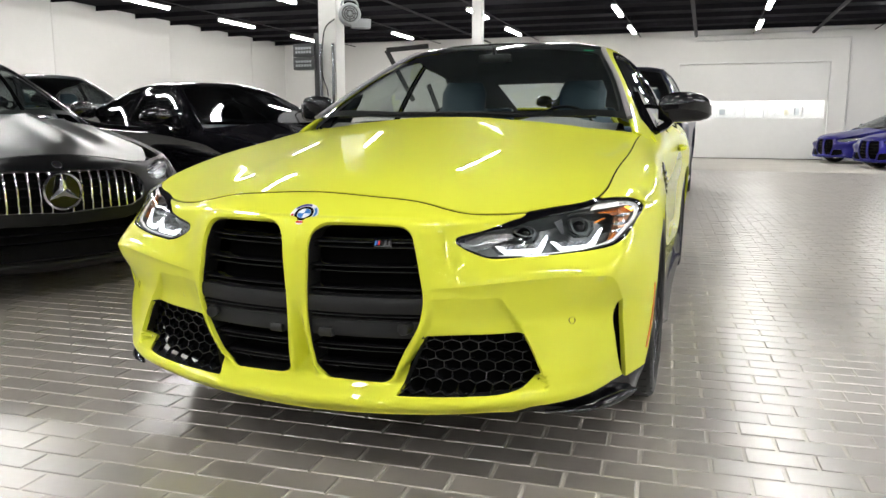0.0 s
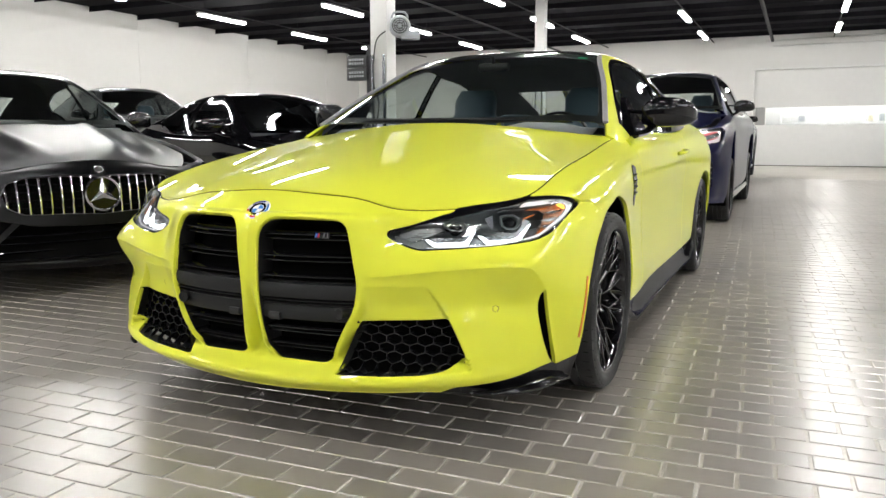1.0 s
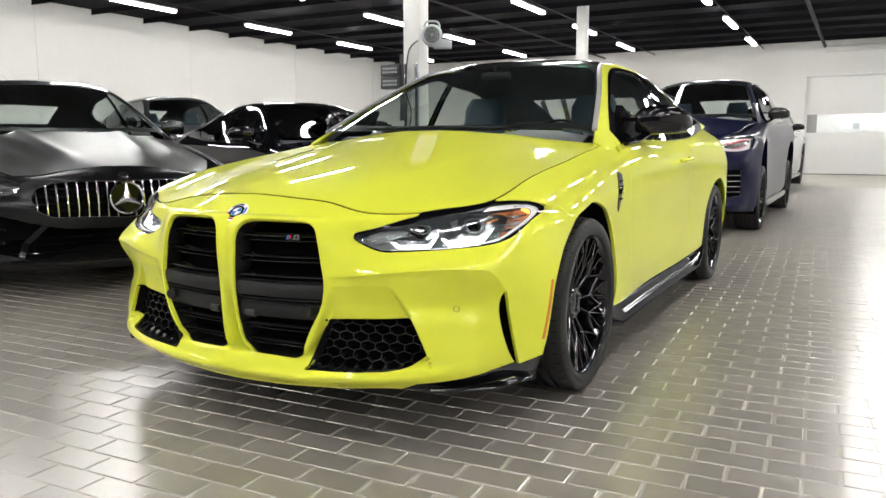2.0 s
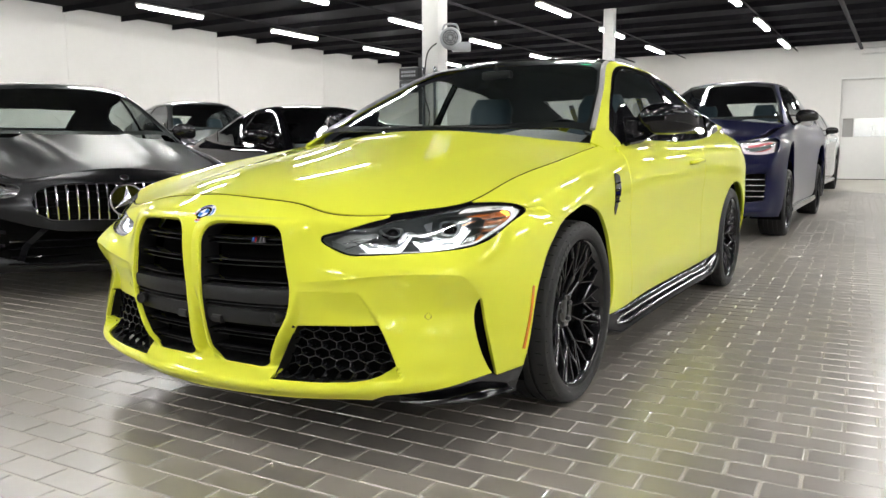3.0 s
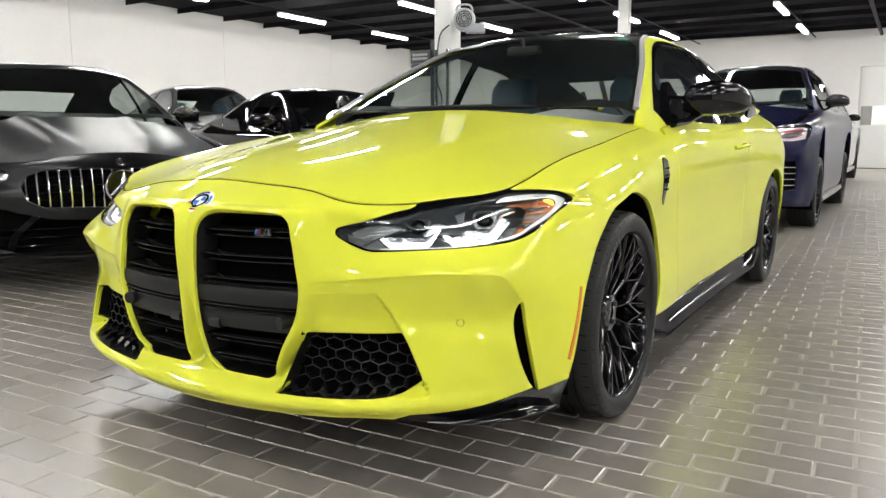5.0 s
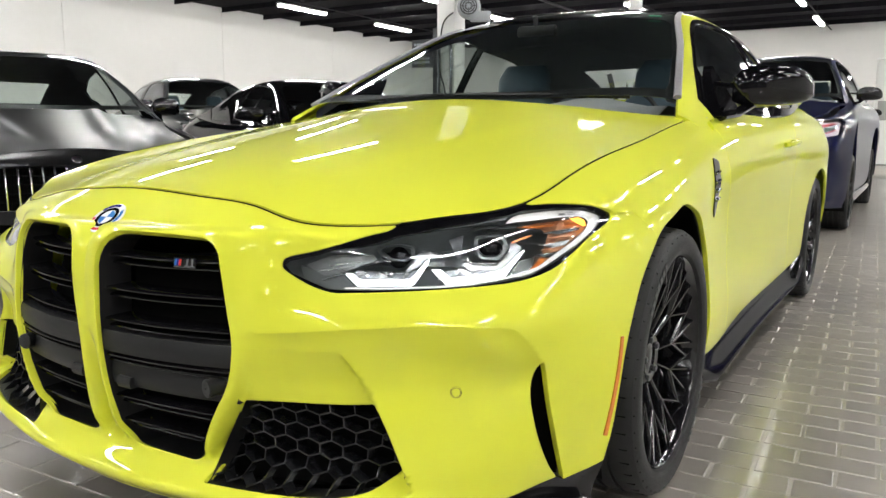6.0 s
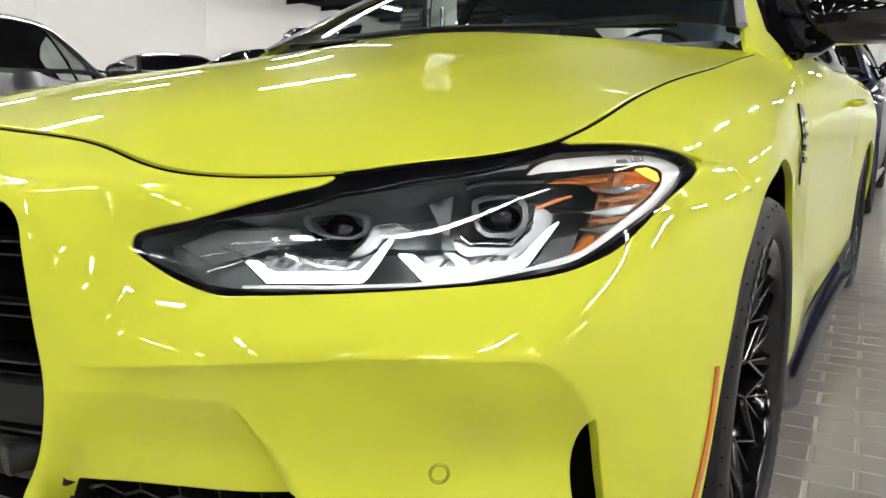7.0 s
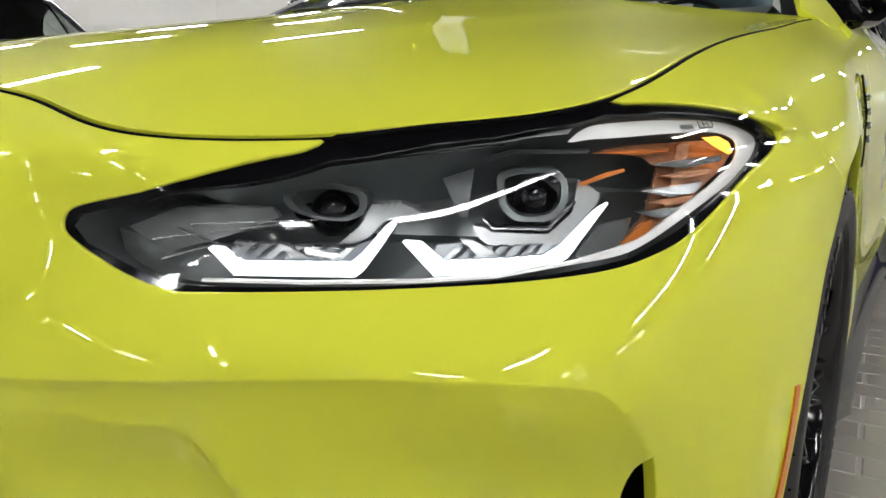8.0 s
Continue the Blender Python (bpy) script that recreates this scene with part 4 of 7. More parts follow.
# trunk lid and cowl
deck = Skin([[(0, 4.05, 1.145), (0.4, 4.03, 1.145), (0.68, 3.97, 1.12), (0.80, 3.9, 1.08)], [(0, 4.4, 1.135), (0.4, 4.38, 1.13), (0.64, 4.3, 1.11), (0.70, 4.28, 1.098)], [(0, 4.71, 1.115), (0.3, 4.68, 1.115), (0.45, 4.63, 1.105), (0.52, 4.57, 1.10)]], 120, 120)
solid("trunk_lid", mirrored(*sheet(deck, [(0, 0), (deck.U, 0), (deck.U, deck.V), (0, deck.V)], (), 0.05)), YELLOW, coupe)
bm = bmesh.new()
box(bm, (-0.66, 1.28, 0.90), (0.66, 1.46, 0.96), None, 0.01)
part("cowl", bm, SATIN_BLACK, coupe)
bm = bmesh.new()
box(bm, (-0.50, 0.06, 0.17), (0.50, 4.4, 0.2), None, 0.01)
box(bm, (-0.80, 1.25, 0.17), (0.80, 3.25, 0.2), None, 0.01)
part("underbody", bm, VOID, coupe)
bm = bmesh.new()
box(bm, (-0.55, 0.22, 0.2), (0.55, 1.3, 0.62), None, 0.02)
part("engine_bay", bm, VOID, coupe)


# ---- details of the coupe ----
plain = Skin([RAIL_A, RAIL_B, RAIL_C, RAIL_D, RAIL_E, RAIL_F, RAIL_F2, RAIL_G, RAIL_H], 900, 260, True, True)
plain.side = -1.0


def both_sides(name, make, material, owner, label=""):
    """A part made by make(bm), and its mirror image on the other side."""
    first = None
    for s in (1, -1):
        bm = bmesh.new()
        make(bm)
        if s < 0:
            bmesh.ops.scale(bm, vec=(-1, 1, 1), verts=bm.verts[:])
        ob = part(name, bm, material, owner, label)
        first = first or ob
    return first


def surface_point(uv, d):
    u, v = np.array([uv[0]]), np.array([uv[1]])
    return Vector(plain.base(u, v)[0] - plain.base_normal(u, v)[0] * plain.side * d)


def on_lamp(outline, d):
    return [surface_point(q, d) for q in plain.locate(outline, DIAG, (0, 0, 1), 0, wrap.us[9])]


def on_front(outline, d):
    return [surface_point(q, d) for q in plain.locate(outline, (1, 0, 0), (0, 0, 1), 0, wrap.us[7])]


def slab(bm, pts, depth):
    """A closed outline of points as a slab, going back by depth."""
    a = [bm.verts.new(q) for q in pts]
    b = [bm.verts.new(Vector(q) + Vector(depth)) for q in pts]
    tris = [tuple(t) for t in tessellate_polygon([pts])]
    for t in tris:
        bm.faces.new([a[i] for i in t])
        bm.faces.new([b[i] for i in t[::-1]])
    for i in range(len(a)):
        j = (i + 1) % len(a)
        bm.faces.new((a[i], a[j], b[j], b[i]))


BACK = Vector((-0.45, 0.89, 0))
# kidney grilles
KZ = (0.669, 0.602, 0.538, 0.371, 0.315)


def span(poly, z, grow=0.003):
    """The stretch of x that a polygon covers at the height z."""
    xs = [x0 + (x1 - x0) * (z - z0) / (z1 - z0) for (x0, z0), (x1, z1) in zip(poly, poly[1:] + poly[:1]) if (z0 > z) != (z1 > z)]
    return min(xs) - grow, max(xs) + grow


def blade(bm, x0, x1, z, thick, d0, d1, n=12):
    """One cross blade behind the front, rounded at its front edge."""
    rows = []
    for x in np.linspace(x0, x1, n):
        q = on_front([(max(x, 0.001), z)], 0)[0]
        ring = []
        for dy, dz in ((d0 + 0.004, -thick / 2), (d0, -thick * 0.2), (d0, thick * 0.2), (d0 + 0.004, thick / 2), (d1, thick / 2), (d1, -thick / 2)):
            ring.append(bm.verts.new((x, q.y + dy, z + dz)))
        rows.append(ring)
    for a, b in zip(rows, rows[1:]):
        for k in range(6):
            bm.faces.new((a[k], b[k], b[(k + 1) % 6], a[(k + 1) % 6]))
    bm.faces.new(rows[0][::-1])
    bm.faces.new(rows[-1])


def kidney(side):
    bm = bmesh.new()
    # near-black sheet behind the slats, unlit depth put into colour
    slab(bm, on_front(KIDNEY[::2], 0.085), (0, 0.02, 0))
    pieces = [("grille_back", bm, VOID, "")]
    for z in KZ:
        for dz, dd in ((0.0, 0.016), (-0.016, 0.026)):
            a, b = span(KIDNEY, z + dz)
            bm = bmesh.new()
            blade(bm, a, b, z + dz, 0.0065, dd, 0.075)
            pieces.append(("slat", bm, SLAT_BLACK, ""))
    a, b = span(KIDNEY, 0.455, 0.003)
    bm = bmesh.new()
    blade(bm, a, b, 0.4935, 0.045, 0.007, 0.07)
    pieces.append(("crossbar", bm, BAR_GREY, "matt dark grey crossbar"))
    for z, dd in ((0.463, 0.009), (0.452, 0.013)):
        bm = bmesh.new()
        blade(bm, a + 0.012, b - 0.004, z, 0.0075, dd, 0.07)
        pieces.append(("slat", bm, SLAT_BLACK, ""))
    bm = bmesh.new()
    blade(bm, a, b - 0.002, 0.422, 0.046, 0.017, 0.07)
    pieces.append(("lower_crossbar", bm, BAR_GREY, ""))
    bm = bmesh.new()
    q = on_front([(0.312, 0.432)], -0.004)[0]
    lathe(bm, [(0.02, 0.018), (-0.012, 0.018), (-0.014, 0.016), (-0.014, 0.002)], 20, Matrix.Translation(q + Vector((0, 0.012, 0))) @ pose(0, 0, 0, 0, 0, 90 - 14))
    pieces.append(("distance_sensor", bm, BAR_GREY, ""))
    bm = bmesh.new()
    blade(bm, 0.06, 0.10, 0.408, 0.024, 0.006, 0.05, 3)
    pieces.append(("camera_box", bm, SATIN_BLACK, ""))
    g = None
    for nm, bm, m_, lb in pieces:
        if side < 0:
            bmesh.ops.scale(bm, vec=(-1, 1, 1), verts=bm.verts[:])
        if g is None:
            g = part("kidney_grille", bm, m_, coupe, "black upright grille with paired cross slats")
        else:
            part(nm, bm, m_, g, lb)
    return g


def inner_wall(name, outline, depth):
    """The black wall that runs back from the rim of an opening."""
    uv = np.array(front(outline))
    p = wrap.at(uv[:, 0], uv[:, 1]) - wrap.normal(uv[:, 0], uv[:, 1]) * 0.010
    c = p.mean(0)
    p = c + (p - c) * np.array([0.982, 1, 0.985])

    def make(bm):
        a = [bm.verts.new(q) for q in p]
        b = [bm.verts.new(q + np.array([0, depth, 0])) for q in p]
        for i in range(len(a)):
            j = (i + 1) % len(a)
            bm.faces.new((a[i], a[j], b[j], b[i]))
    both_sides(name, make, SATIN_BLACK, coupe)


inner_wall("grille_surround", KIDNEY, 0.075)
inner_wall("intake_surround", INTAKE, 0.05)
# Near-black bead along the hood gap, drawing its dark shade line.
gap_line = wrap.base(edge_u, np.zeros(100))
gap_line[:, :2] += np.stack((-along[:, 1], along[:, 0]), 1) * 0.0043
both_sides("hood_seal", lambda bm: tube(bm, [Vector((x, y, z + 0.0004)) for x, y, z in gap_line], 0.0021, 8), VOID, coupe)
left_kidney = kidney(1)
kidney(-1)


def mesh_y(x, z):
    uv = np.array(plain.locate([(x, z)], (1, 0, 0), (0, 0, 1), 0, wrap.us[7]))
    return float(plain.base(uv[:, 0], uv[:, 1])[0, 1] + np.clip(0.30 * (0.519 - z), 0, 0.045) * smooth(0.22, 0.31, z))


def intake(side):
    bm = bmesh.new()
    # near-black sheet behind the mesh gives the opening its shade
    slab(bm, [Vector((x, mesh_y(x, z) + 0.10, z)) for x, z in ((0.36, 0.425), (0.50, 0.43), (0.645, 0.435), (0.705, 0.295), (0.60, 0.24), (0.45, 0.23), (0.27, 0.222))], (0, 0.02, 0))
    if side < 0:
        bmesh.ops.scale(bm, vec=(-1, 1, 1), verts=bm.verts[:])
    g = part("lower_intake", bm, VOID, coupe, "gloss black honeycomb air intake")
    bm = bmesh.new()
    px, pz = 0.0475, 0.0285
    done = set()
    grow = np.array(INTAKE) * 1.0
    mid = grow.mean(0)
    bound = [tuple(mid + (q - mid) * 1.03) for q in grow]
    for r in range(-1, 9):
        for c in range(-1, 12):
            cx, cz = 0.262 + px * (c + 0.5 * (r % 2)), 0.232 + pz * r
            ring = [(cx + px / 2 * sx, cz + pz * dz) for sx, dz in ((0, 0.66), (1, 0.34), (1, -0.34), (0, -0.66), (-1, -0.34), (-1, 0.34))]
            for k in range(6):
                e = tuple(sorted((tuple(np.round(ring[k], 4)), tuple(np.round(ring[(k + 1) % 6], 4)))))
                m_ = np.mean(e, 0)
                if e in done or not inside(bound, m_[:1], m_[1:])[0]:
                    continue
                done.add(e)
                f = [Vector((x, mesh_y(x, z) + 0.009, z)) for x, z in e]
                w = Vector((0, 0.026, 0))
                d = (f[1] - f[0]).normalized()
                s = d.cross(Vector((0, 1, 0))).normalized() * 0.0016
                f = [f[0] - d * 0.0012, f[1] + d * 0.0012]
                q = [bm.verts.new(v) for v in (f[0] - s, f[0] + s, f[1] + s, f[1] - s, f[0] - s + w, f[0] + s + w, f[1] + s + w, f[1] - s + w)]
                for t in ((0, 1, 2, 3), (1, 5, 6, 2), (0, 3, 7, 4), (0, 4, 5, 1), (3, 2, 6, 7)):
                    bm.faces.new([q[i] for i in t])
    if side < 0:
        bmesh.ops.scale(bm, vec=(-1, 1, 1), verts=bm.verts[:])
    tagged(part("honeycomb", bm, HONEY_BLACK, g, "", 0), kind="stuff")


intake(1)
intake(-1)

# slits beside the wheels, a near-black sheet standing for their shaded depth
both_sides("air_slit", lambda bm: slab(bm, on_lamp([(0.74, 0.52), (0.73, 0.40), (0.78, 0.25), (0.85, 0.22), (0.83, 0.35), (0.80, 0.50)], 0.045), BACK * 0.02), VOID, coupe, "near-black sheet for the shade in an upright air slit")


def ring_mark(at, n, r, tube_r, material, name, owner=None, label=""):
    bm = bmesh.new()
    m = (Matrix.Translation(at) @ Vector(n).to_track_quat("X", "Z").to_matrix().to_4x4())
    lathe(bm, [(-0.004, r - tube_r), (0.0008, r - tube_r), (0.0002, r - tube_r * 0.5), (-0.0010, r), (0.0002, r + tube_r * 0.5), (0.0008, r + tube_r), (-0.004, r + tube_r)], 28, m)
    part(name, bm, material, owner or coupe, label)


def bumper_at(x, z):
    uv = front([(x, z)])[0]
    u, v = np.array([uv[0]]), np.array([uv[1]])
    return Vector(wrap.at(u, v)[0]), Vector(wrap.normal(u, v)[0])


# Darkened body yellow: the groove's shade put into its colour.
GROOVE_SHADE = mat("groove_shade", (0.12, 0.125, 0.01), 0.6, var=0.1)
for x, z, r in ((0.751, 0.448, 0.0094), (-0.751, 0.448, 0.0094), (-0.46, 0.455, 0.026)):
    q, n = bumper_at(abs(x), z)
    if x < 0:
        q.x, n.x = -q.x, -n.x
    ring_mark(q, n, r, 0.0014, GROOVE_SHADE, "sensor_ring" if r < 0.02 else "tow_cover")


def roundel():
    q, n = bumper_at(0.0, 0.738)
    n = Vector((0, n.y, n.z)).normalized()
    m = Matrix.Translation(q - n * 0.001) @ n.to_track_quat("X", "Z").to_matrix().to_4x4()
    bm = bmesh.new()
    lathe(bm, [(-0.003, 0.043), (0.003, 0.043), (0.0045, 0.041), (0.0045, 0.0), ], 40, m)
    base = part("round_badge", bm, FACE_WHITE, coupe, "round badge with coloured rings and quarters")
    for a0, a1, m_ in ((-50, 40, BADGE_BLUE), (70, 150, BADGE_VIOLET), (185, 290, BADGE_RED)):
        bm = bmesh.new()
        arc(bm, 0.0325, 0.0395, a0, a1, 0.0052, m)
        part("badge_ring", bm, m_, base)
    bm = bmesh.new()
    arc(bm, 0.021, 0.029, 0, 360, 0.0055, m)
    part("badge_black_ring", bm, GLOSS_BLACK, base)
    for k in range(4):
        bm = bmesh.new()
        arc(bm, 0.0005, 0.0195, 90 * k, 90 * k + 90, 0.0055, m)
        part("badge_quarter", bm, (BADGE_BLUE, FACE_WHITE)[k % 2], base)


def arc(bm, r0, r1, a0, a1, x, m, n=24):
    k = max(4, int(n * abs(a1 - a0) / 360))
    rows = []
    for i in range(k + 1):
        a = radians(a0 + (a1 - a0) * i / k)
        rows.append([bm.verts.new(m @ Vector((xx, r * math.cos(a), r * math.sin(a)))) for r, xx in ((r0, x - 0.002), (r0, x), (r1, x), (r1, x - 0.002))])
    for a, b in zip(rows, rows[1:]):
        for j in range(3):
            bm.faces.new((a[j], b[j], b[j + 1], a[j + 1]))


roundel()


def model_badge():
    q = on_front([(0.246, 0.668)], -0.004)[0] + Vector((0, 0.012, 0))
    m = Matrix.Translation(q) @ pose(0, 0, 0, 0, 0, 12) @ Matrix.Scale(0.76, 4)
    bm = bmesh.new()
    box(bm, (-0.034, 0, -0.013), (0.034, 0.006, 0.013), m, 0.0015)
    base = part("grille_badge", bm, GLOSS_BLACK, coupe, "small badge with slanted stripes on the grille")
    for k, m_ in enumerate((BADGE_BLUE, BADGE_VIOLET, BADGE_RED)):
        bm = bmesh.new()
        prism(bm, [(-0.031 + k * 0.0065, -0.008), (-0.0255 + k * 0.0065, -0.008), (-0.0215 + k * 0.0065, 0.009), (-0.027 + k * 0.0065, 0.009)], lambda a, b: m @ Vector((a, -0.002, b)), (0, 0.003, 0))
        part("badge_stripe", bm, m_, base)
    bm = bmesh.new()
    prism(bm, [(0.0, -0.010), (0.031, -0.010), (0.031, -0.0075), (0.0, -0.0075)], lambda a, b: m @ Vector((a, -0.002, b)), (0, 0.003, 0))
    prism(bm, [(-0.033, -0.0128), (0.033, -0.0128), (0.033, -0.0112), (-0.033, -0.0112)], lambda a, b: m @ Vector((a, -0.0025, b)), (0, 0.003, 0))
    prism(bm, [(0.004, -0.0075), (0.010, -0.0075), (0.016, 0.010), (0.009, 0.010)], lambda a, b: m @ Vector((a, -0.002, b)), (0, 0.003, 0))
    prism(bm, [(0.021, -0.0075), (0.027, -0.0075), (0.029, 0.010), (0.023, 0.010)], lambda a, b: m @ Vector((a, -0.002, b)), (0, 0.003, 0))
    part("badge_chrome", bm, DARK_CHROME, base)


model_badge()

# ---- headlamps ----
CAVITY = [(0.3047, 0.672), (0.312, 0.6813), (0.363, 0.6927), (0.4385, 0.7118), (0.5165, 0.7308), (0.593, 0.7432), (0.662, 0.7525), (0.700, 0.760), (0.729, 0.7655), (0.7593, 0.7737), (0.821, 0.7758), (0.892, 0.7726), (0.941, 0.7555), (0.915, 0.734), (0.8583, 0.7035), (0.7995, 0.6772), (0.7496, 0.6596), (0.6863, 0.6495), (0.6376, 0.6445), (0.578, 0.6405), (0.493, 0.636), (0.407, 0.6324), (0.3806, 0.6328), (0.341, 0.6477), (0.3162, 0.6583)]
REFLECTOR = mat("lamp_reflector", (0.50, 0.51, 0.52), 0.22, metal=1.0, var=0.08, scale=120)
LAMP_DARK = mat("lamp_dark", (0.17, 0.185, 0.19), 0.3, metal=0.4, var=0.2, scale=60)
LAMP_GREY = mat("lamp_grey", (0.30, 0.31, 0.33), 0.28, metal=0.6, var=0.2, scale=90)
LAMP_SILVER = mat("lamp_silver", (0.55, 0.56, 0.58), 0.24, metal=0.7, var=0.1, scale=150)
STRIP_GREY = mat("lamp_strip", (0.40, 0.41, 0.42), 0.3, coat=0.4, var=0.06)
WING_GREY = mat("lamp_wing", (0.27, 0.285, 0.29), 0.32, metal=0.6, var=0.3, scale=25)
RING_WHITE = mat("lamp_ring", (0.80, 0.80, 0.80), 0.25, coat=0.4, var=0.05, emit=(1, 0.97, 0.93), power=0.25)
AMBER_LIT = mat("amber_lit", (0.8, 0.25, 0.02), 0.2, emit=(1.0, 0.50, 0.06), power=3.0)
AMBER_CLEAR = mat("amber_reflector", (0.60, 0.30, 0.17), 0.2, metal=0.25, coat=0.6, var=0.4, scale=110)


def band(bm, outer, inner, d, w=0.006):
    """A strip between two lines of equal count, at the depth d behind the cover."""
    a, b = on_lamp(outer, d), on_lamp(inner, d)
    va, vb = [bm.verts.new(q) for q in a], [bm.verts.new(q) for q in b]
    wa, wb = [bm.verts.new(q + BACK * w) for q in a], [bm.verts.new(q + BACK * w) for q in b]
    for i in range(len(a) - 1):
        bm.faces.new((va[i], va[i + 1], vb[i + 1], vb[i]))
        bm.faces.new((va[i], wa[i], wa[i + 1], va[i + 1]))
        bm.faces.new((vb[i], vb[i + 1], wb[i + 1], wb[i]))
    for r in ((va[0], vb[0], wb[0], wa[0]), (va[-1], wa[-1], wb[-1], vb[-1])):
        bm.faces.new(r)


def headlamp(side):
    made = []

    def add(name, fn, material, label="", sm=40):
        bm = bmesh.new()
        fn(bm)
        if side < 0:
            bmesh.ops.scale(bm, vec=(-1, 1, 1), verts=bm.verts[:])
        ob = part(name, bm, material, made[0] if made else coupe, label, sm)
        made.append(ob)
        return ob

    edge = LAMP[::2]

    def bowl(bm):
        rows = []
        for d, k in ((0.004, 1.0), (0.05, 0.97), (0.085, 0.90)):
            c = np.mean(edge, 0)
            rows.append([bm.verts.new(q) for q in on_lamp([tuple(c + (np.array(e) - c) * k) for e in edge], d)])
        for a, b in zip(rows, rows[1:]):
            for i in range(len(a)):
                bm.faces.new((a[i], a[(i + 1) % len(a)], b[(i + 1) % len(b)], b[i]))
        pts = [v.co.copy() for v in rows[-1]]
        for t in tessellate_polygon([pts]):
            bm.faces.new([rows[-1][i] for i in t])
    add("headlamp", bowl, LAMP_DARK, "lit headlamp with white angular light tubes and amber reflector")
    # black border of the cover
    d_ = sheet(plain, lamp_uv, [plain.locate(CAVITY, DIAG, (0, 0, 1), 0, wrap.us[9])], 0.014, 0.006, (), 0.003)
    solid("lamp_border", d_ if side > 0 else other_side(*d_), GLOSS_BLACK, made[0])
    d_ = sheet(plain, lamp_uv, (), 0.014, 0.0, (), 0.0012)
    ob = solid("lens_cover", d_ if side > 0 else other_side(*d_), LENS, made[0], "clear lens")
    ob.visible_shadow = False
    one = [(0.4047, 0.6598), (0.415, 0.660), (0.4311, 0.6519), (0.5239, 0.658), (0.5364, 0.668), (0.5561, 0.690), (0.5654, 0.697), (0.5647, 0.6909), (0.5474, 0.6677), (0.5348, 0.654), (0.5278, 0.6497), (0.4266, 0.6444)]
    two = [(0.5694, 0.6774), (0.584, 0.677), (0.6003, 0.6631), (0.648, 0.6660), (0.6866, 0.6694), (0.7029, 0.6764), (0.7394, 0.7026), (0.7522, 0.7077), (0.708, 0.6702), (0.6893, 0.6628), (0.645, 0.6575), (0.5922, 0.6537)]
    for line in (one, two):
        add("light_tube", lambda bm: slab(bm, on_lamp(line, 0.030), BACK * 0.012), DRL, "glowing white light tube")
    outer = [(0.7196, 0.7542), (0.7363, 0.7649), (0.7605, 0.7711), (0.8264, 0.776), (0.8902, 0.7742), (0.9300, 0.7620), (0.9361, 0.7509), (0.917, 0.7335), (0.8777, 0.7135), (0.8199, 0.6911), (0.7748, 0.674), (0.7447, 0.6657), (0.7083, 0.6603)]
    inner = [(0.7243, 0.7541), (0.7408, 0.7571), (0.7595, 0.7586), (0.819, 0.764), (0.8709, 0.7647), (0.8990, 0.7564), (0.9002, 0.7437), (0.8869, 0.7303), (0.8584, 0.7153), (0.8113, 0.6953), (0.7724, 0.678), (0.747, 0.6711), (0.7095, 0.6629)]
    add("white_ring", lambda bm: band(bm, rounded(outer, 4, False), rounded(inner, 4, False), 0.012), RING_WHITE, "white ring round the outer end")
    add("lower_light_line", lambda bm: band(bm, [(0.709, 0.6611), (0.640, 0.6499), (0.5797, 0.645), (0.4908, 0.6404), (0.4078, 0.6372)], [(0.7098, 0.6631), (0.6408, 0.6518), (0.5796, 0.6468), (0.4912, 0.6421), (0.4075, 0.6388)], 0.014), RING_WHITE)
    add("upper_strip", lambda bm: band(bm, rounded([(0.3145, 0.6851), (0.4189, 0.7127), (0.5166, 0.7366), (0.5943, 0.7472), (0.666, 0.7556), (0.6974, 0.7632), (0.7343, 0.7705)], 3, False), rounded([(0.3148, 0.6820), (0.4182, 0.7084), (0.5167, 0.7323), (0.593, 0.743), (0.6648, 0.7515), (0.6886, 0.7559), (0.721, 0.7595)], 3, False), 0.010), STRIP_GREY, "clear grey strip")
    add("strip_edge", lambda bm: band(bm, [(0.4182, 0.7078), (0.5167, 0.7317), (0.593, 0.7424), (0.6648, 0.7509)], [(0.4182, 0.7066), (0.5167, 0.7305), (0.593, 0.7412), (0.6648, 0.7497)], 0.011, 0.004), REFLECTOR)
    add("inner_wing", lambda bm: slab(bm, on_lamp([(0.330, 0.6725), (0.372, 0.688), (0.425, 0.704), (0.465, 0.715), (0.468, 0.700), (0.430, 0.675), (0.399, 0.664), (0.3639, 0.6563)], 0.045), BACK * 0.01), WING_GREY)
    add("inner_floor", lambda bm: slab(bm, on_lamp([(0.318, 0.672), (0.345, 0.665), (0.393, 0.6592), (0.4161, 0.645), (0.3845, 0.6408), (0.3562, 0.6421), (0.325, 0.6545)], 0.052), BACK * 0.01), LAMP_DARK)
    for a, b in (((0.352, 0.664), (0.470, 0.690)), ((0.385, 0.676), (0.50, 0.700)), ((0.36, 0.652), (0.408, 0.664)), ((0.372, 0.6725), (0.386, 0.6730)), ((0.375, 0.671), (0.408, 0.663)), ((0.408, 0.663), (0.45, 0.664))):
        add("chrome_edge", lambda bm: band(bm, [a, b], [(a[0], a[1] - 0.0011), (b[0], b[1] - 0.0011)], 0.042, 0.004), REFLECTOR)
    # brackets beside the two projectors
    add("bracket", lambda bm: slab(bm, on_lamp([(0.548, 0.7142), (0.5696, 0.7174), (0.5779, 0.713), (0.5902, 0.7062), (0.5571, 0.6987), (0.5415, 0.6806), (0.530, 0.6753), (0.5169, 0.6744), (0.5378, 0.6942)], 0.034), BACK * 0.02), LAMP_SILVER)
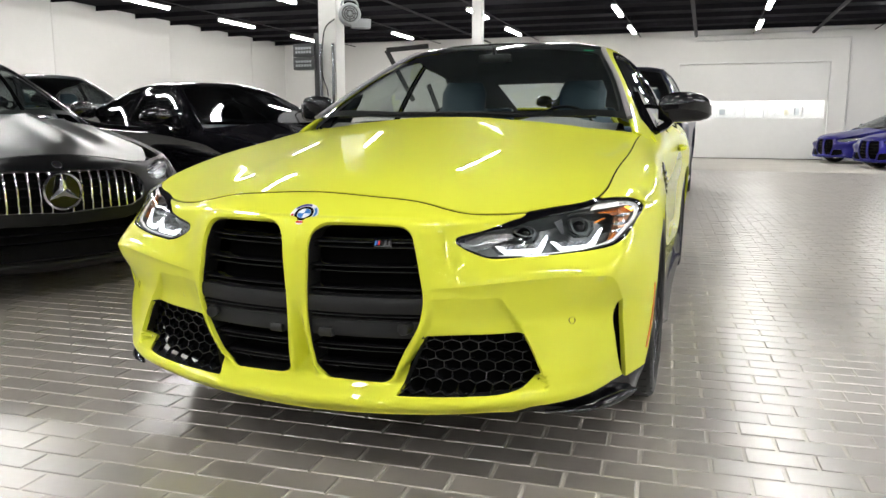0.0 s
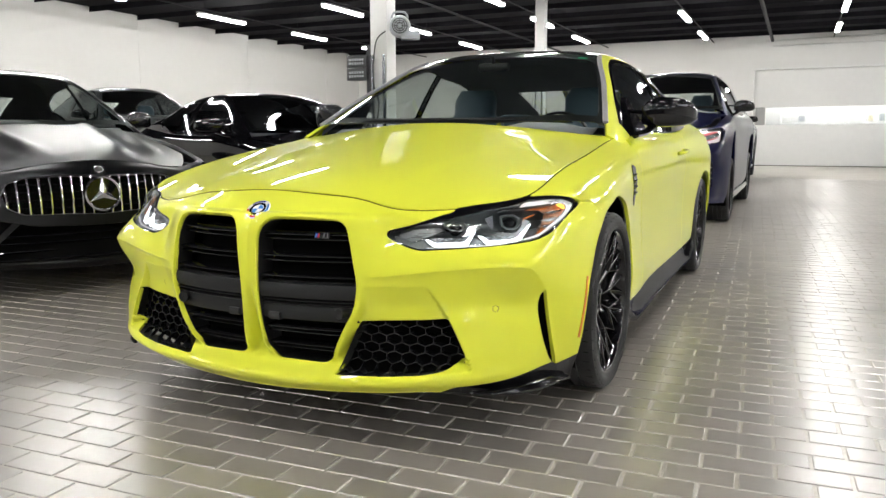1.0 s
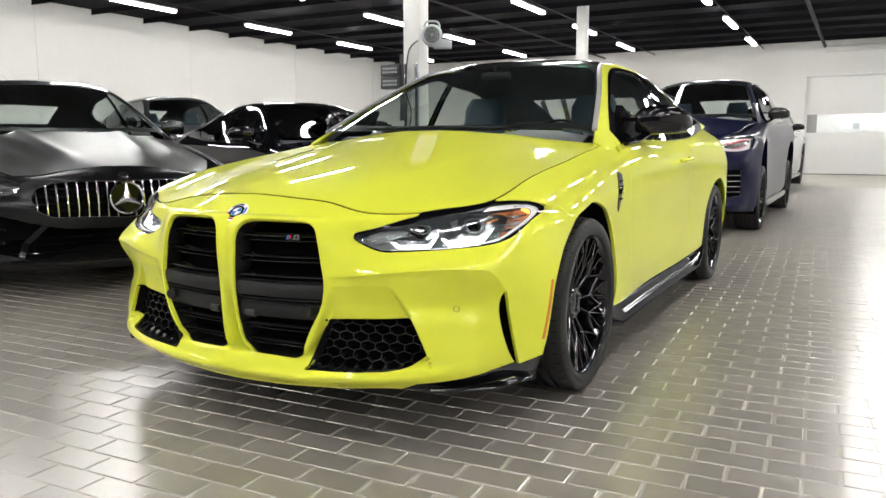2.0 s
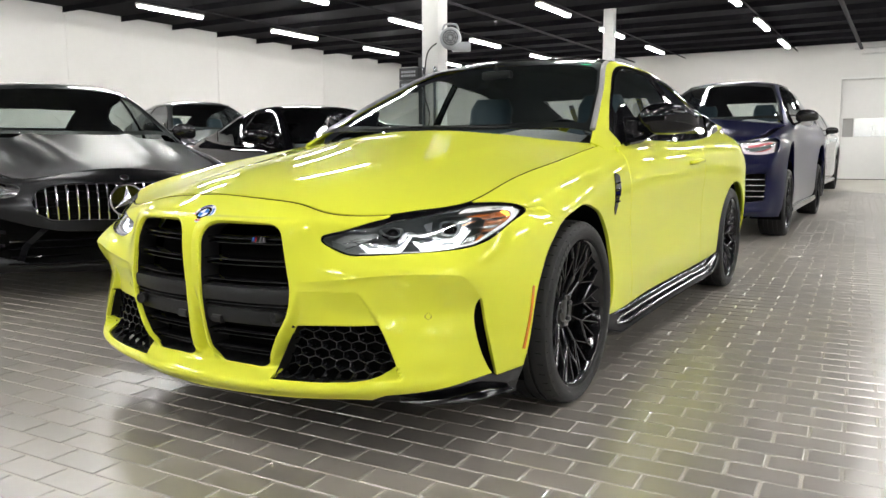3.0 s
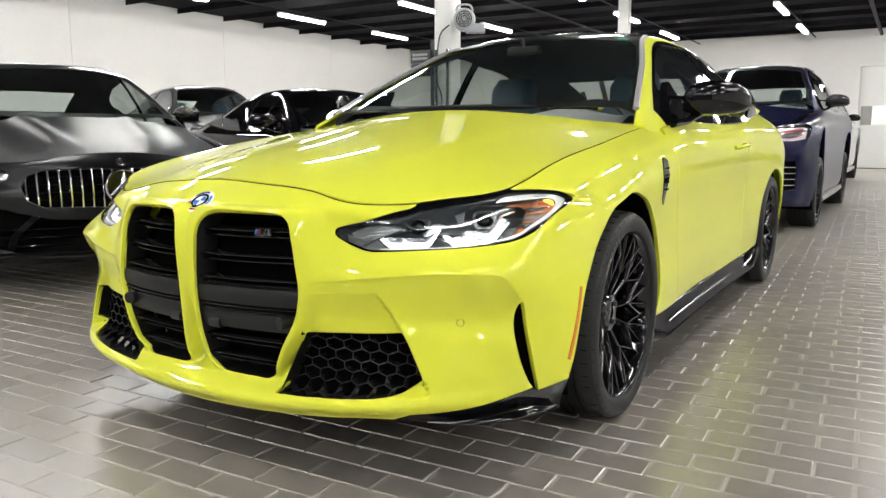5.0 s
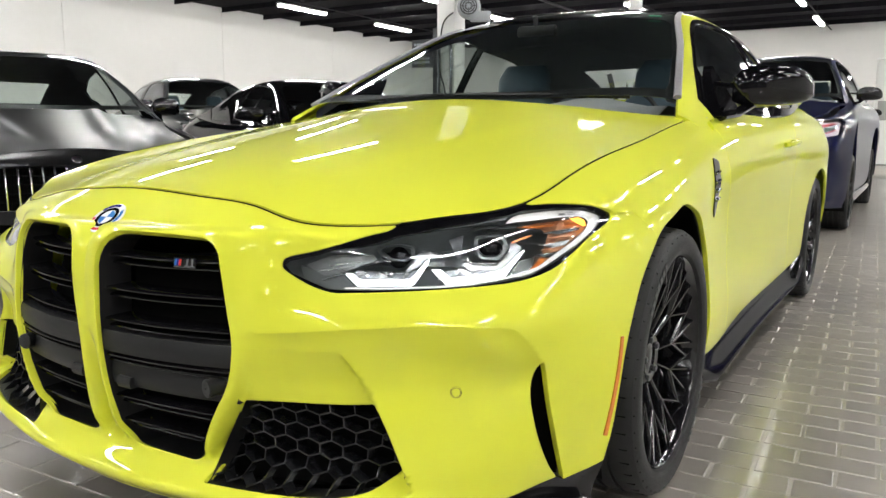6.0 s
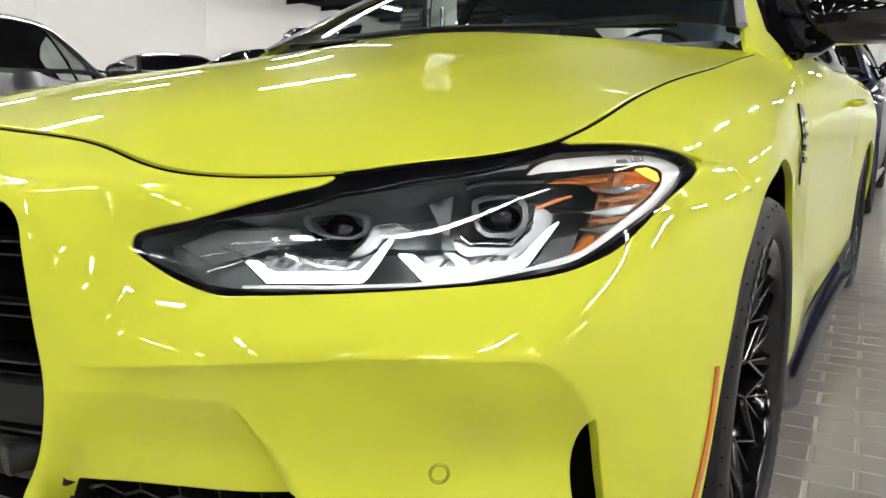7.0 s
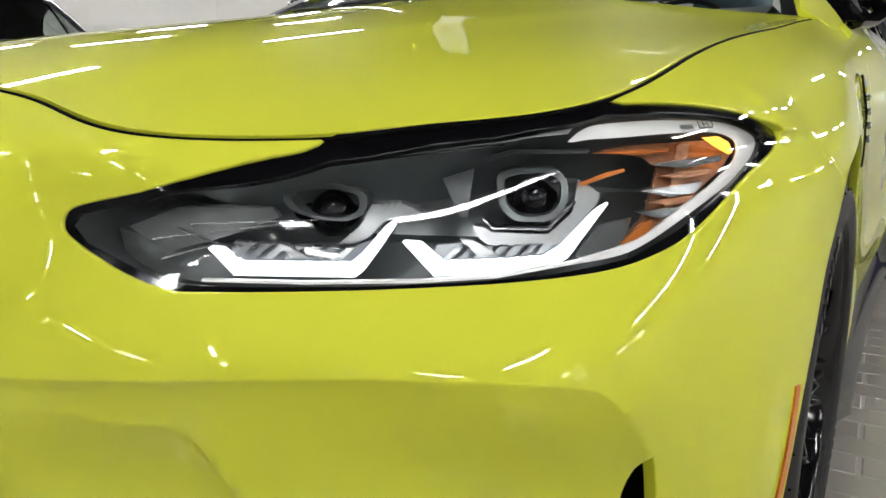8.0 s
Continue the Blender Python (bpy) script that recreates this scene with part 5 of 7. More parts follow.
    add("bracket", lambda bm: slab(bm, on_lamp([(0.7282, 0.7331), (0.7404, 0.7233), (0.747, 0.7176), (0.743, 0.7086), (0.7027, 0.6802), (0.6448, 0.6786), (0.6349, 0.6832), (0.6311, 0.6935), (0.6415, 0.6922), (0.6469, 0.6884), (0.6955, 0.6869), (0.7197, 0.703)], 0.034), BACK * 0.02), LAMP_SILVER)
    for k in range(3):
        a = 0.5555 + 0.006 * k
        add("bracket_slot", lambda bm: slab(bm, on_lamp([(a, 0.710 + 0.0008 * k), (a + 0.003, 0.710 + 0.0008 * k), (a + 0.0055, 0.7145 + 0.0008 * k), (a + 0.0025, 0.7145 + 0.0008 * k)], 0.0325), BACK * 0.003), LAMP_DARK)
    for tray in ([(0.412, 0.650), (0.53, 0.655), (0.558, 0.690), (0.52, 0.672), (0.42, 0.666)], [(0.590, 0.662), (0.70, 0.670), (0.748, 0.709), (0.70, 0.690), (0.60, 0.682)]):
        add("reflector_tray", lambda bm: slab(bm, on_lamp(tray, 0.048), BACK * 0.008), LAMP_GREY, "silvered reflector behind the light tube")
    # fluted prisms over the light tubes
    for a0, z0, a1, z1 in ((0.4194, 0.6585, 0.520, 0.664), (0.5969, 0.668, 0.690, 0.674)):
        for k in range(7):
            t0, t1 = k / 7, (k + 0.55) / 7
            add("light_fin", lambda bm: band(bm, [(a0 + (a1 - a0) * t0 + 0.016, z0 + (z1 - z0) * t0 + 0.008), (a0 + (a1 - a0) * t0, z0 + (z1 - z0) * t0 - 0.004)], [(a0 + (a1 - a0) * t1 + 0.016, z0 + (z1 - z0) * t1 + 0.008), (a0 + (a1 - a0) * t1, z0 + (z1 - z0) * t1 - 0.004)], 0.037, 0.01), LAMP_GREY if k % 2 else LAMP_SILVER)
    add("light_wedge", lambda bm: slab(bm, on_lamp([(0.464, 0.669), (0.474, 0.667), (0.492, 0.660), (0.476, 0.659)], 0.032), BACK * 0.01), LAMP_SILVER)
    add("light_wedge", lambda bm: slab(bm, on_lamp([(0.618, 0.682), (0.630, 0.681), (0.650, 0.670), (0.632, 0.669)], 0.032), BACK * 0.01), LAMP_SILVER)
    for c, pts in (((0.512, 0.720), [(0.472, 0.733), (0.515, 0.738), (0.5473, 0.7312), (0.5433, 0.713), (0.5274, 0.7020), (0.4982, 0.7030), (0.4780, 0.7150)]), ((0.690, 0.727), [(0.6586, 0.7453), (0.6718, 0.7504), (0.7109, 0.7525), (0.7217, 0.7415), (0.7197, 0.7124), (0.705, 0.6998), (0.6693, 0.7011), (0.6576, 0.7154)])):
        body = filleted(pts, 0.012, 3)
        hole = [(c[0] + (x - c[0]) * 0.80, c[1] + (z - c[1]) * 0.80) for x, z in body]
        add("projector_ring", lambda bm: band(bm, body + body[:1], hole + hole[:1], 0.045, 0.03), LAMP_DARK)
        add("projector_tunnel", lambda bm: slab(bm, on_lamp(hole, 0.062), BACK * 0.01), GLOSS_BLACK)
        q = on_lamp([c], 0.060)[0]
        m = Matrix.Translation(q) @ pose(0, 0, 0, 0, 0, -72)
        add("projector_lens", lambda bm: lathe(bm, [(-0.012, 0.021), (0.0, 0.019), (0.008, 0.013), (0.011, 0.005), (0.0115, 0.001)], 28, m), GLOSS_BLACK, "dark glass projector lens")
    add("projector_hood", lambda bm: band(bm, [(0.655, 0.752), (0.673, 0.757), (0.745, 0.760)], [(0.653, 0.748), (0.673, 0.754), (0.741, 0.757)], 0.03, 0.03), LAMP_DARK)
    add("projector_sill", lambda bm: band(bm, [(0.6400, 0.700), (0.648, 0.692), (0.695, 0.691), (0.722, 0.712)], [(0.640, 0.6985), (0.648, 0.6905), (0.696, 0.6895), (0.724, 0.711)], 0.033, 0.02), REFLECTOR)
    add("divider", lambda bm: slab(bm, on_lamp([(0.612, 0.7425), (0.640, 0.750), (0.6289, 0.7064), (0.6227, 0.7069)], 0.045), BACK * 0.01), LAMP_GREY)
    # stepped amber reflector
    add("amber_back", lambda bm: slab(bm, on_lamp([(0.755, 0.7605), (0.785, 0.7665), (0.8464, 0.7707), (0.905, 0.7700), (0.9200, 0.7493), (0.898, 0.7313), (0.835, 0.7013), (0.7814, 0.6832), (0.759, 0.6792), (0.7882, 0.698), (0.7983, 0.7152), (0.808, 0.7398), (0.7925, 0.755)], 0.030), BACK * 0.012), AMBER_CLEAR, "coppery clear reflector")
    for k, pts in enumerate(([(0.7921, 0.7383), (0.8372, 0.7429), (0.8900, 0.7431), (0.8830, 0.737), (0.835, 0.7323)], [(0.780, 0.7138), (0.8326, 0.7172), (0.8560, 0.7184), (0.8440, 0.710), (0.8109, 0.7078)], [(0.7717, 0.6974), (0.8094, 0.6995), (0.8280, 0.7002), (0.8140, 0.694), (0.798, 0.692)],
                             [(0.800, 0.726), (0.835, 0.7295), (0.872, 0.730), (0.866, 0.7255), (0.83, 0.7225)], [(0.784, 0.705), (0.820, 0.7075), (0.842, 0.708), (0.834, 0.7035), (0.808, 0.7015)])):
        add("reflector_step", lambda bm: slab(bm, on_lamp(pts, 0.020), BACK * 0.012), (REFLECTOR, LAMP_SILVER, REFLECTOR, AMBER_CLEAR, AMBER_CLEAR)[k])
    add("reflector_column", lambda bm: slab(bm, on_lamp([(0.834, 0.7625), (0.8509, 0.7642), (0.8350, 0.7249), (0.8123, 0.6983), (0.7992, 0.6915), (0.8180, 0.7184)], 0.024), BACK * 0.008), AMBER_CLEAR)
    add("amber_blade", lambda bm: slab(bm, on_lamp([(0.7261, 0.7269), (0.7527, 0.7374), (0.7713, 0.7416), (0.7716, 0.7377), (0.7538, 0.7319), (0.7296, 0.724)], 0.030), BACK * 0.006), AMBER)
    add("amber_blade", lambda bm: slab(bm, on_lamp([(0.742, 0.7545), (0.790, 0.7600), (0.825, 0.7620), (0.822, 0.7580), (0.790, 0.7540)], 0.026), BACK * 0.008), AMBER)
    add("amber_blade", lambda bm: slab(bm, on_lamp([(0.7556, 0.6767), (0.7805, 0.6908), (0.7923, 0.6933), (0.7877, 0.6852), (0.7655, 0.6773)], 0.024), BACK * 0.01), AMBER)
    add("amber_light", lambda bm: slab(bm, on_lamp([(0.8627, 0.7632), (0.8850, 0.7640), (0.8990, 0.7566), (0.9010, 0.7451), (0.8940, 0.7430), (0.8780, 0.7516)], 0.017), BACK * 0.006), AMBER_LIT, "glowing amber lamp")
    add("clear_prism", lambda bm: slab(bm, on_lamp([(0.715, 0.672), (0.742, 0.693), (0.775, 0.697), (0.765, 0.684), (0.742, 0.672)], 0.032), BACK * 0.012), REFLECTOR)
    add("maker_mark", lambda bm: band(bm, [(0.8352, 0.7705), (0.850, 0.7709)], [(0.8327, 0.7670), (0.8495, 0.7673)], 0.0105, 0.001), LAMP_GREY)
    return made[0]


def lamp_writing():
    """The three letters printed on the outer end of the lens."""
    a, b = (Vector(q) for q in on_lamp([(0.8542, 0.7666), (0.8757, 0.7670)], 0.0095))
    n = Vector((0.60, -0.62, 0.50))
    x = (b - a).normalized()
    y = n.cross(x).normalized()
    z = x.cross(y)
    cu = bpy.data.curves.new("letters", "FONT")
    cu.body = "LED"
    cu.size = (b - a).length / 1.75
    temp = bpy.data.objects.new("letters", cu)
    scene.collection.objects.link(temp)
    bpy.context.view_layer.update()
    me = bpy.data.meshes.new_from_object(temp)
    bpy.data.objects.remove(temp)
    me.materials.clear()
    me.materials.append(SATIN_BLACK)
    ob = new("lens_letters", me)
    ob.parent = lamp_left
    m = Matrix((x, y, z)).transposed().to_4x4()
    m.translation = a
    ob.matrix_basis = m


lamp_left = headlamp(1)
headlamp(-1)
lamp_writing()

# orange side markers
both_sides("side_marker", lambda bm: slab(bm, [surface_point(q, -0.0025) for q in plain.locate(dense([(0.409, 0.514), (0.4195, 0.513), (0.382, 0.312), (0.3715, 0.316)], 0.02), (0, 1, 0), (0, 0, 1), wrap.us[7], wrap.us[10])], (-0.008, 0.004, 0)), MARKER, coupe, "thin orange side marker")


# ---- wheels ----
def build_wheel(name, owner, R=0.342, rim=0.272, width=0.275, spokes=10, material=None, at=(0, 0, 0), turn=0):
    """Tyre, barrel, forked spokes, brake disc and caliper; the outer face looks along +x."""
    w = width / 2
    material = material or RIM_BLACK
    bm = bmesh.new()
    lathe(bm, [(-w * 0.8, rim * 0.97), (-w * 0.72, rim * 0.88), (w * 0.55, rim * 0.88), (w * 0.78, rim * 0.955), (w * 0.86, rim * 0.962), (w * 0.90, rim * 0.985), (w * 0.88, rim), (w * 0.80, rim * 1.0)], 56)
    hub = part(name, bm, material, owner, "black alloy wheel with forked spokes")
    bm = bmesh.new()
    prof = [(-w * 0.8, rim * 0.96), (-w * 0.98, rim * 1.06), (-w, R * 0.90), (-w * 0.93, R * 0.965), (-w * 0.82, R * 0.99)]
    for c in (-0.5, -0.17, 0.17, 0.5):
        prof += [(w * (c - 0.045), R), (w * (c - 0.035), R - 0.007), (w * (c + 0.035), R - 0.007), (w * (c + 0.045), R)]
    prof += [(w * 0.82, R * 0.99), (w * 0.93, R * 0.965), (w * 0.985, R * 0.93), (w, R * 0.90), (w * 1.005, R * 0.865), (w * 0.985, rim * 1.045), (w * 0.95, rim * 1.02), (w * 0.84, rim * 1.0), (w * 0.8, rim * 0.96)]
    lathe(bm, prof, 72)
    part("tyre", bm, RUBBER, hub, "black low-profile tyre", 28)
    # Sipes as near-black bars: the shade in each cut is coloured in.
    bm = bmesh.new()
    for k in range(48):
        a = 2 * math.pi * k / 48
        m = pose(0, 0, 0, math.degrees(a), 0, 0)
        box(bm, (w * 0.60, -0.0012, R * 0.945), (w * 0.965, 0.0012, R * 0.955), m)
        box(bm, (w * 0.60, -0.0012, R * 0.95), (w * 0.84, 0.0012, R * 0.994), m)
    tagged(part("tread_sipes", bm, VOID, hub), kind="stuff")
    bm = bmesh.new()
    for a0, n_ in ((22, 7), (205, 9)):
        for k in range(n_):
            a = radians(a0 + 4.2 * k)
            m = pose(0, 0, 0, math.degrees(a), 0, 0)
            box(bm, (w * 0.99, -0.007, R * 0.862), (w * 1.012, 0.007, R * 0.915), m)
    tagged(part("sidewall_lettering", bm, SATIN_BLACK, hub), kind="stuff")
    bm = bmesh.new()

    def polar(x, r, deg):
        return Vector((x, r * math.cos(radians(deg)), r * math.sin(radians(deg))))

    xh, xr = w * 0.42, w * 0.80

    def dish(r):
        return xh + (xr - xh) * min(1.0, (r - 0.2) / 0.6) ** 0.8

    def rib(p, q, half, deep):
        """A bar with a narrow crest and a wider, deeper foot."""
        d = (q - p).normalized()
        side = d.cross(Vector((1, 0, 0))).normalized()
        rows = []
        for e in (p, q):
            rows.append([bm.verts.new(e + side * a * half + Vector((b * deep, 0, 0))) for a, b in ((-1, -1), (-0.8, -0.15), (-0.35, 0.06), (0.35, 0.06), (0.8, -0.15), (1, -1))])
        for k in range(6):
            bm.faces.new((rows[0][k], rows[1][k], rows[1][(k + 1) % 6], rows[0][(k + 1) % 6]))
        bm.faces.new(rows[0][::-1])
        bm.faces.new(rows[1])

    step_a = 360 / spokes
    for k in range(spokes):
        a = step_a * k + (2.5 if k % 2 else -2.5)
        rib(polar(dish(0.2), rim * 0.18, a), polar(dish(0.50), rim * 0.50, a), 0.0065, 0.022)
        for s_, b in ((1, step_a * (k + 0.5)), (-1, step_a * (k - 0.5))):
            rib(polar(dish(0.49), rim * 0.49, a), polar(dish(0.76), rim * 0.76, b), 0.0055, 0.020)
            rib(polar(dish(0.48), rim * 0.48, a), polar(xr, rim * 0.975, a + s_ * step_a * 0.20), 0.0050, 0.020)
        b = step_a * (k + 0.5)
        rib(polar(dish(0.75), rim * 0.75, b), polar(xr, rim * 0.975, b + 4), 0.0052, 0.020)
    part("rim_spokes", bm, material, hub)
    bm = bmesh.new()
    lathe(bm, [(xh - 0.03, rim * 0.26), (xh + 0.006, rim * 0.25), (xh + 0.012, rim * 0.22), (xh + 0.008, rim * 0.14), (xh + 0.010, rim * 0.12), (xh + 0.012, rim * 0.02), (xh + 0.012, 0.0005)], 32)
    part("hub_cap", bm, material, hub)
    for k in range(5):
        bm = bmesh.new()
        q = polar(xh + 0.004, rim * 0.185, 72 * k + 20)
        lathe(bm, [(0, 0.009), (0.012, 0.009), (0.013, 0.007), (0.013, 0.0005)], 6, Matrix.Translation(q))
        part("wheel_bolt", bm, SATIN_BLACK, hub)
    bm = bmesh.new()
    lathe(bm, [(-0.005, 0.09), (0.012, 0.09), (0.012, rim * 0.72), (-0.014, rim * 0.72), (-0.014, 0.09)], 40)
    part("brake_disc", bm, STEEL, hub)
    bm = bmesh.new()
    ring = []
    for k in range(7):
        a = radians(20 + k * 10)
        for x, r in ((-0.03, rim * 0.45), (0.038, rim * 0.45), (0.042, rim * 0.60), (0.03, rim * 0.78), (-0.03, rim * 0.78)):
            ring.append(bm.verts.new((x, r * math.cos(a), r * math.sin(a))))
    for k in range(6):
        for j in range(5):
            bm.faces.new((ring[k * 5 + j], ring[k * 5 + (j + 1) % 5], ring[k * 5 + 5 + (j + 1) % 5], ring[k * 5 + 5 + j]))
    bm.faces.new(ring[:5])
    bm.faces.new(ring[-5:])
    part("brake_caliper", bm, CALIPER, hub)
    hub.matrix_basis = Matrix.Translation(at) @ pose(0, 0, 0, turn, 0, 0)
    return hub


def copy_part(ob, m, owner):
    """A copy of a part with its pieces, on the same meshes."""
    made = {}
    for o in (ob, *ob.children_recursive):
        c = o.copy()
        scene.collection.objects.link(c)
        c.parent = made.get(o.parent, owner)
        made[o] = c
    made[ob].matrix_basis = m
    return made[ob]


HALF_TURN = pose(0, 0, 0, 0, 0, 180)
wheel = build_wheel("wheel", coupe, at=(0.812, 0.865, 0.342), turn=7)
copy_part(wheel, Matrix.Translation((-0.812, 0.865, 0.342)) @ HALF_TURN @ pose(0, 0, 0, 30, 0, 0), coupe)
copy_part(wheel, Matrix.Translation((0.812, 3.715, 0.342)) @ pose(0, 0, 0, 41, 0, 0), coupe)
copy_part(wheel, Matrix.Translation((-0.812, 3.715, 0.342)) @ HALF_TURN, coupe)


def liner(bm, y, z, r):
    rows = []
    for k in range(21):
        a = radians(-20 + 220 * k / 20)
        rows.append([bm.verts.new((x, y + r * math.cos(a), z + r * math.sin(a))) for x in (0.60, 0.915)])
    for a, b in zip(rows, rows[1:]):
        bm.faces.new((a[0], b[0], b[1], a[1]))
    bm.faces.new([q[0] for q in rows])


both_sides("wheel_housing", lambda bm: liner(bm, 0.84, 0.34, 0.435), VOID, coupe)
both_sides("wheel_housing", lambda bm: liner(bm, 3.70, 0.34, 0.42), VOID, coupe)


def skirt(bm):
    rows = []
    for k, y in enumerate(np.linspace(1.165, 3.33, 18)):
        t = k / 17
        end = min(1.0, t / 0.06 + 0.3, (1 - t) / 0.06 + 0.3)
        x = 0.932 - 0.016 * math.sin(math.pi * t)
        rise = 0.07 * smooth(0.86, 1.0, t) + 0.03 * (1 - smooth(0.0, 0.05, t))
        prof = [(x - 0.06, 0.268), (x - 0.030, 0.266), (x - 0.018, 0.258), (x - 0.008, 0.238), (x + 0.004 + 0.006 * end, 0.214), (x + 0.010 + 0.022 * end, 0.190), (x + 0.010 + 0.026 * end, 0.180), (x + 0.004 + 0.022 * end, 0.170), (x - 0.07, 0.146), (x - 0.08, 0.27)]
        rows.append([bm.verts.new((a, y, b + float(rise))) for a, b in prof])
    for a, b in zip(rows, rows[1:]):
        for j in range(len(a)):
            i = (j + 1) % len(a)
            bm.faces.new((a[j], a[i], b[i], b[j]))
    bm.faces.new(rows[0])
    bm.faces.new(rows[-1][::-1])


both_sides("side_skirt", skirt, SKIRT_BLACK, coupe, "gloss black side skirt blade")


def winglet(bm):
    """The blade at the bumper's lower corner: it swells down from the slit, runs out to a thin tip and tucks under the lip."""
    line = [((0.690, 0.040, 0.194), 0.006, 0.004), ((0.745, 0.085, 0.188), 0.014, 0.010), ((0.798, 0.145, 0.184), 0.024, 0.018), ((0.840, 0.212, 0.184), 0.030, 0.026), ((0.868, 0.262, 0.188), 0.030, 0.024), ((0.892, 0.308, 0.190), 0.022, 0.012), ((0.910, 0.342, 0.190), 0.010, 0.004)]
    rows = []
    for k, (q, a, b) in enumerate(line):
        d = (Vector(line[min(k + 1, 6)][0]) - Vector(line[max(k - 1, 0)][0])).normalized()
        out = Vector((d.y, -d.x, 0)).normalized()
        rows.append([bm.verts.new(Vector(q) + out * (a * math.cos(t)) + Vector((0, 0, b * math.sin(t) * (1.0 if math.sin(t) > 0 else 0.45)))) for t in np.linspace(0, 2 * math.pi, 13)[:-1]])
    for a, b in zip(rows, rows[1:]):
        for k in range(12):
            bm.faces.new((a[k], a[(k + 1) % 12], b[(k + 1) % 12], b[k]))
    bm.faces.new(rows[0][::-1])
    bm.faces.new(rows[-1])


both_sides("corner_winglet", winglet, GLOSS_BLACK, coupe, "gloss black corner blade")


def gill(side):
    line = filleted([(1.292, 0.848), (1.352, 0.836), (1.345, 0.775), (1.305, 0.735), (1.258, 0.672), (1.245, 0.70), (1.268, 0.78)], 0.01, 2)
    uv = plain.locate(line, (0, 1, 0), (0, 0, 1), wrap.us[8], wrap.us[12])
    bm = bmesh.new()
    slab(bm, [surface_point(q, -0.004) for q in uv], (-0.014, 0, 0))
    if side < 0:
        bmesh.ops.scale(bm, vec=(-1, 1, 1), verts=bm.verts[:])
    g = part("fender_vent", bm, GLOSS_BLACK, coupe, "gloss black fender vent")
    for z in (0.80, 0.775, 0.75, 0.725):
        bm = bmesh.new()
        q = [surface_point(e, -0.0065) for e in plain.locate([(1.275 - (0.8 - z) * 0.25, z), (1.335 - (0.8 - z) * 0.4, z + 0.006)], (0, 1, 0), (0, 0, 1), wrap.us[8], wrap.us[12])]
        tube(bm, q, 0.004, 6)
        if side < 0:
            bmesh.ops.scale(bm, vec=(-1, 1, 1), verts=bm.verts[:])
        part("vent_blade", bm, DARK_CHROME, g)


gill(1)
gill(-1)


def door_handle(bm):
    pts = [(0.940, 2.50, 0.872), (0.965, 2.53, 0.876), (0.970, 2.62, 0.882), (0.962, 2.70, 0.884), (0.935, 2.73, 0.884)]
    tube(bm, rounded(pts, 4, False), 0.014, 8, 0.8)


both_sides("door_handle", door_handle, YELLOW, coupe)


def mirror_shell(bm):
    """The outer mirror's housing, swelling outwards, with a flat back."""
    rows = []
    secs = [(0.858, 1.80, 1.070, 0.030, 0.040), (0.885, 1.82, 1.078, 0.062, 0.062), (0.93, 1.845, 1.085, 0.082, 0.072), (0.99, 1.87, 1.086, 0.086, 0.071), (1.045, 1.895, 1.084, 0.078, 0.064), (1.080, 1.915, 1.078, 0.058, 0.047), (1.097, 1.93, 1.070, 0.030, 0.022)]
    for x, y, z, ry, rz in secs:
        ring = []
        for k in range(20):
            a = 2 * math.pi * k / 20
            c, s = math.cos(a), math.sin(a)
            e = 0.45
            dy = math.copysign(abs(c) ** e, c) * ry
            ring.append(bm.verts.new((x, y + (dy if dy < 0 else dy * 0.55), z + math.copysign(abs(s) ** e, s) * rz)))
        rows.append(ring)
    for a, b in zip(rows, rows[1:]):
        for k in range(20):
            bm.faces.new((a[k], a[(k + 1) % 20], b[(k + 1) % 20], b[k]))
    bm.faces.new(rows[0])
    bm.faces.new(rows[-1][::-1])


for s in (1, -1):
    def put(bm):
        if s < 0:
            bmesh.ops.scale(bm, vec=(-1, 1, 1), verts=bm.verts[:])
        return bm
    bm = bmesh.new()
    mirror_shell(bm)
    mm = part("wing_mirror", put(bm), GLOSS_BLACK, coupe, "gloss black wing mirror")
    bm = bmesh.new()
    tube(bm, [(0.855, 1.60, 0.975), (0.88, 1.72, 0.985), (0.915, 1.82, 1.020)], [0.030, 0.026, 0.022], 10, 0.6)
    tube(bm, [(0.80, 1.76, 1.09), (0.85, 1.79, 1.085), (0.90, 1.83, 1.085)], [0.014, 0.014, 0.016], 8, 0.7)
    part("mirror_arm", put(bm), GLOSS_BLACK, mm)
    bm = bmesh.new()
    prism(bm, filleted([(1.56, 0.97), (1.95, 1.0), (1.92, 1.17), (1.78, 1.12)], 0.02, 3), lambda a, b: Vector((0.868 - (b - 0.98) * 0.62, a, b)), (-0.03, 0, 0))
    part("mirror_foot", put(bm), GLOSS_BLACK, mm)
    bm = bmesh.new()
    prism(bm, filleted([(0.885, 1.04), (1.075, 1.045), (1.08, 1.11), (0.89, 1.13)], 0.02, 3), lambda a, b: Vector((a, 1.905 + (a - 0.9) * 0.18, b)), (0, 0.006, 0))
    part("mirror_glass", put(bm), CHROME, mm)
    bm = bmesh.new()
    tube(bm, [(0.90, 1.773, 1.115), (0.98, 1.788, 1.122), (1.06, 1.826, 1.114)], 0.004, 6)
    part("mirror_turn_light", put(bm), LAMP_GREY, mm)

# ---- cabin ----
bm = bmesh.new()
rows = []
for x in np.linspace(-0.70, 0.70, 15):
    hump = 0.05 * math.exp(-((x - 0.36) / 0.17) ** 2)
    rows.append([bm.verts.new((x, y, z + (hump if k in (2, 3) else 0))) for k, (y, z) in enumerate(((1.36 + 0.1 * abs(x), 0.97), (1.55, 1.01), (1.75, 1.005), (1.86, 0.98), (1.90, 0.90), (1.88, 0.6)))])
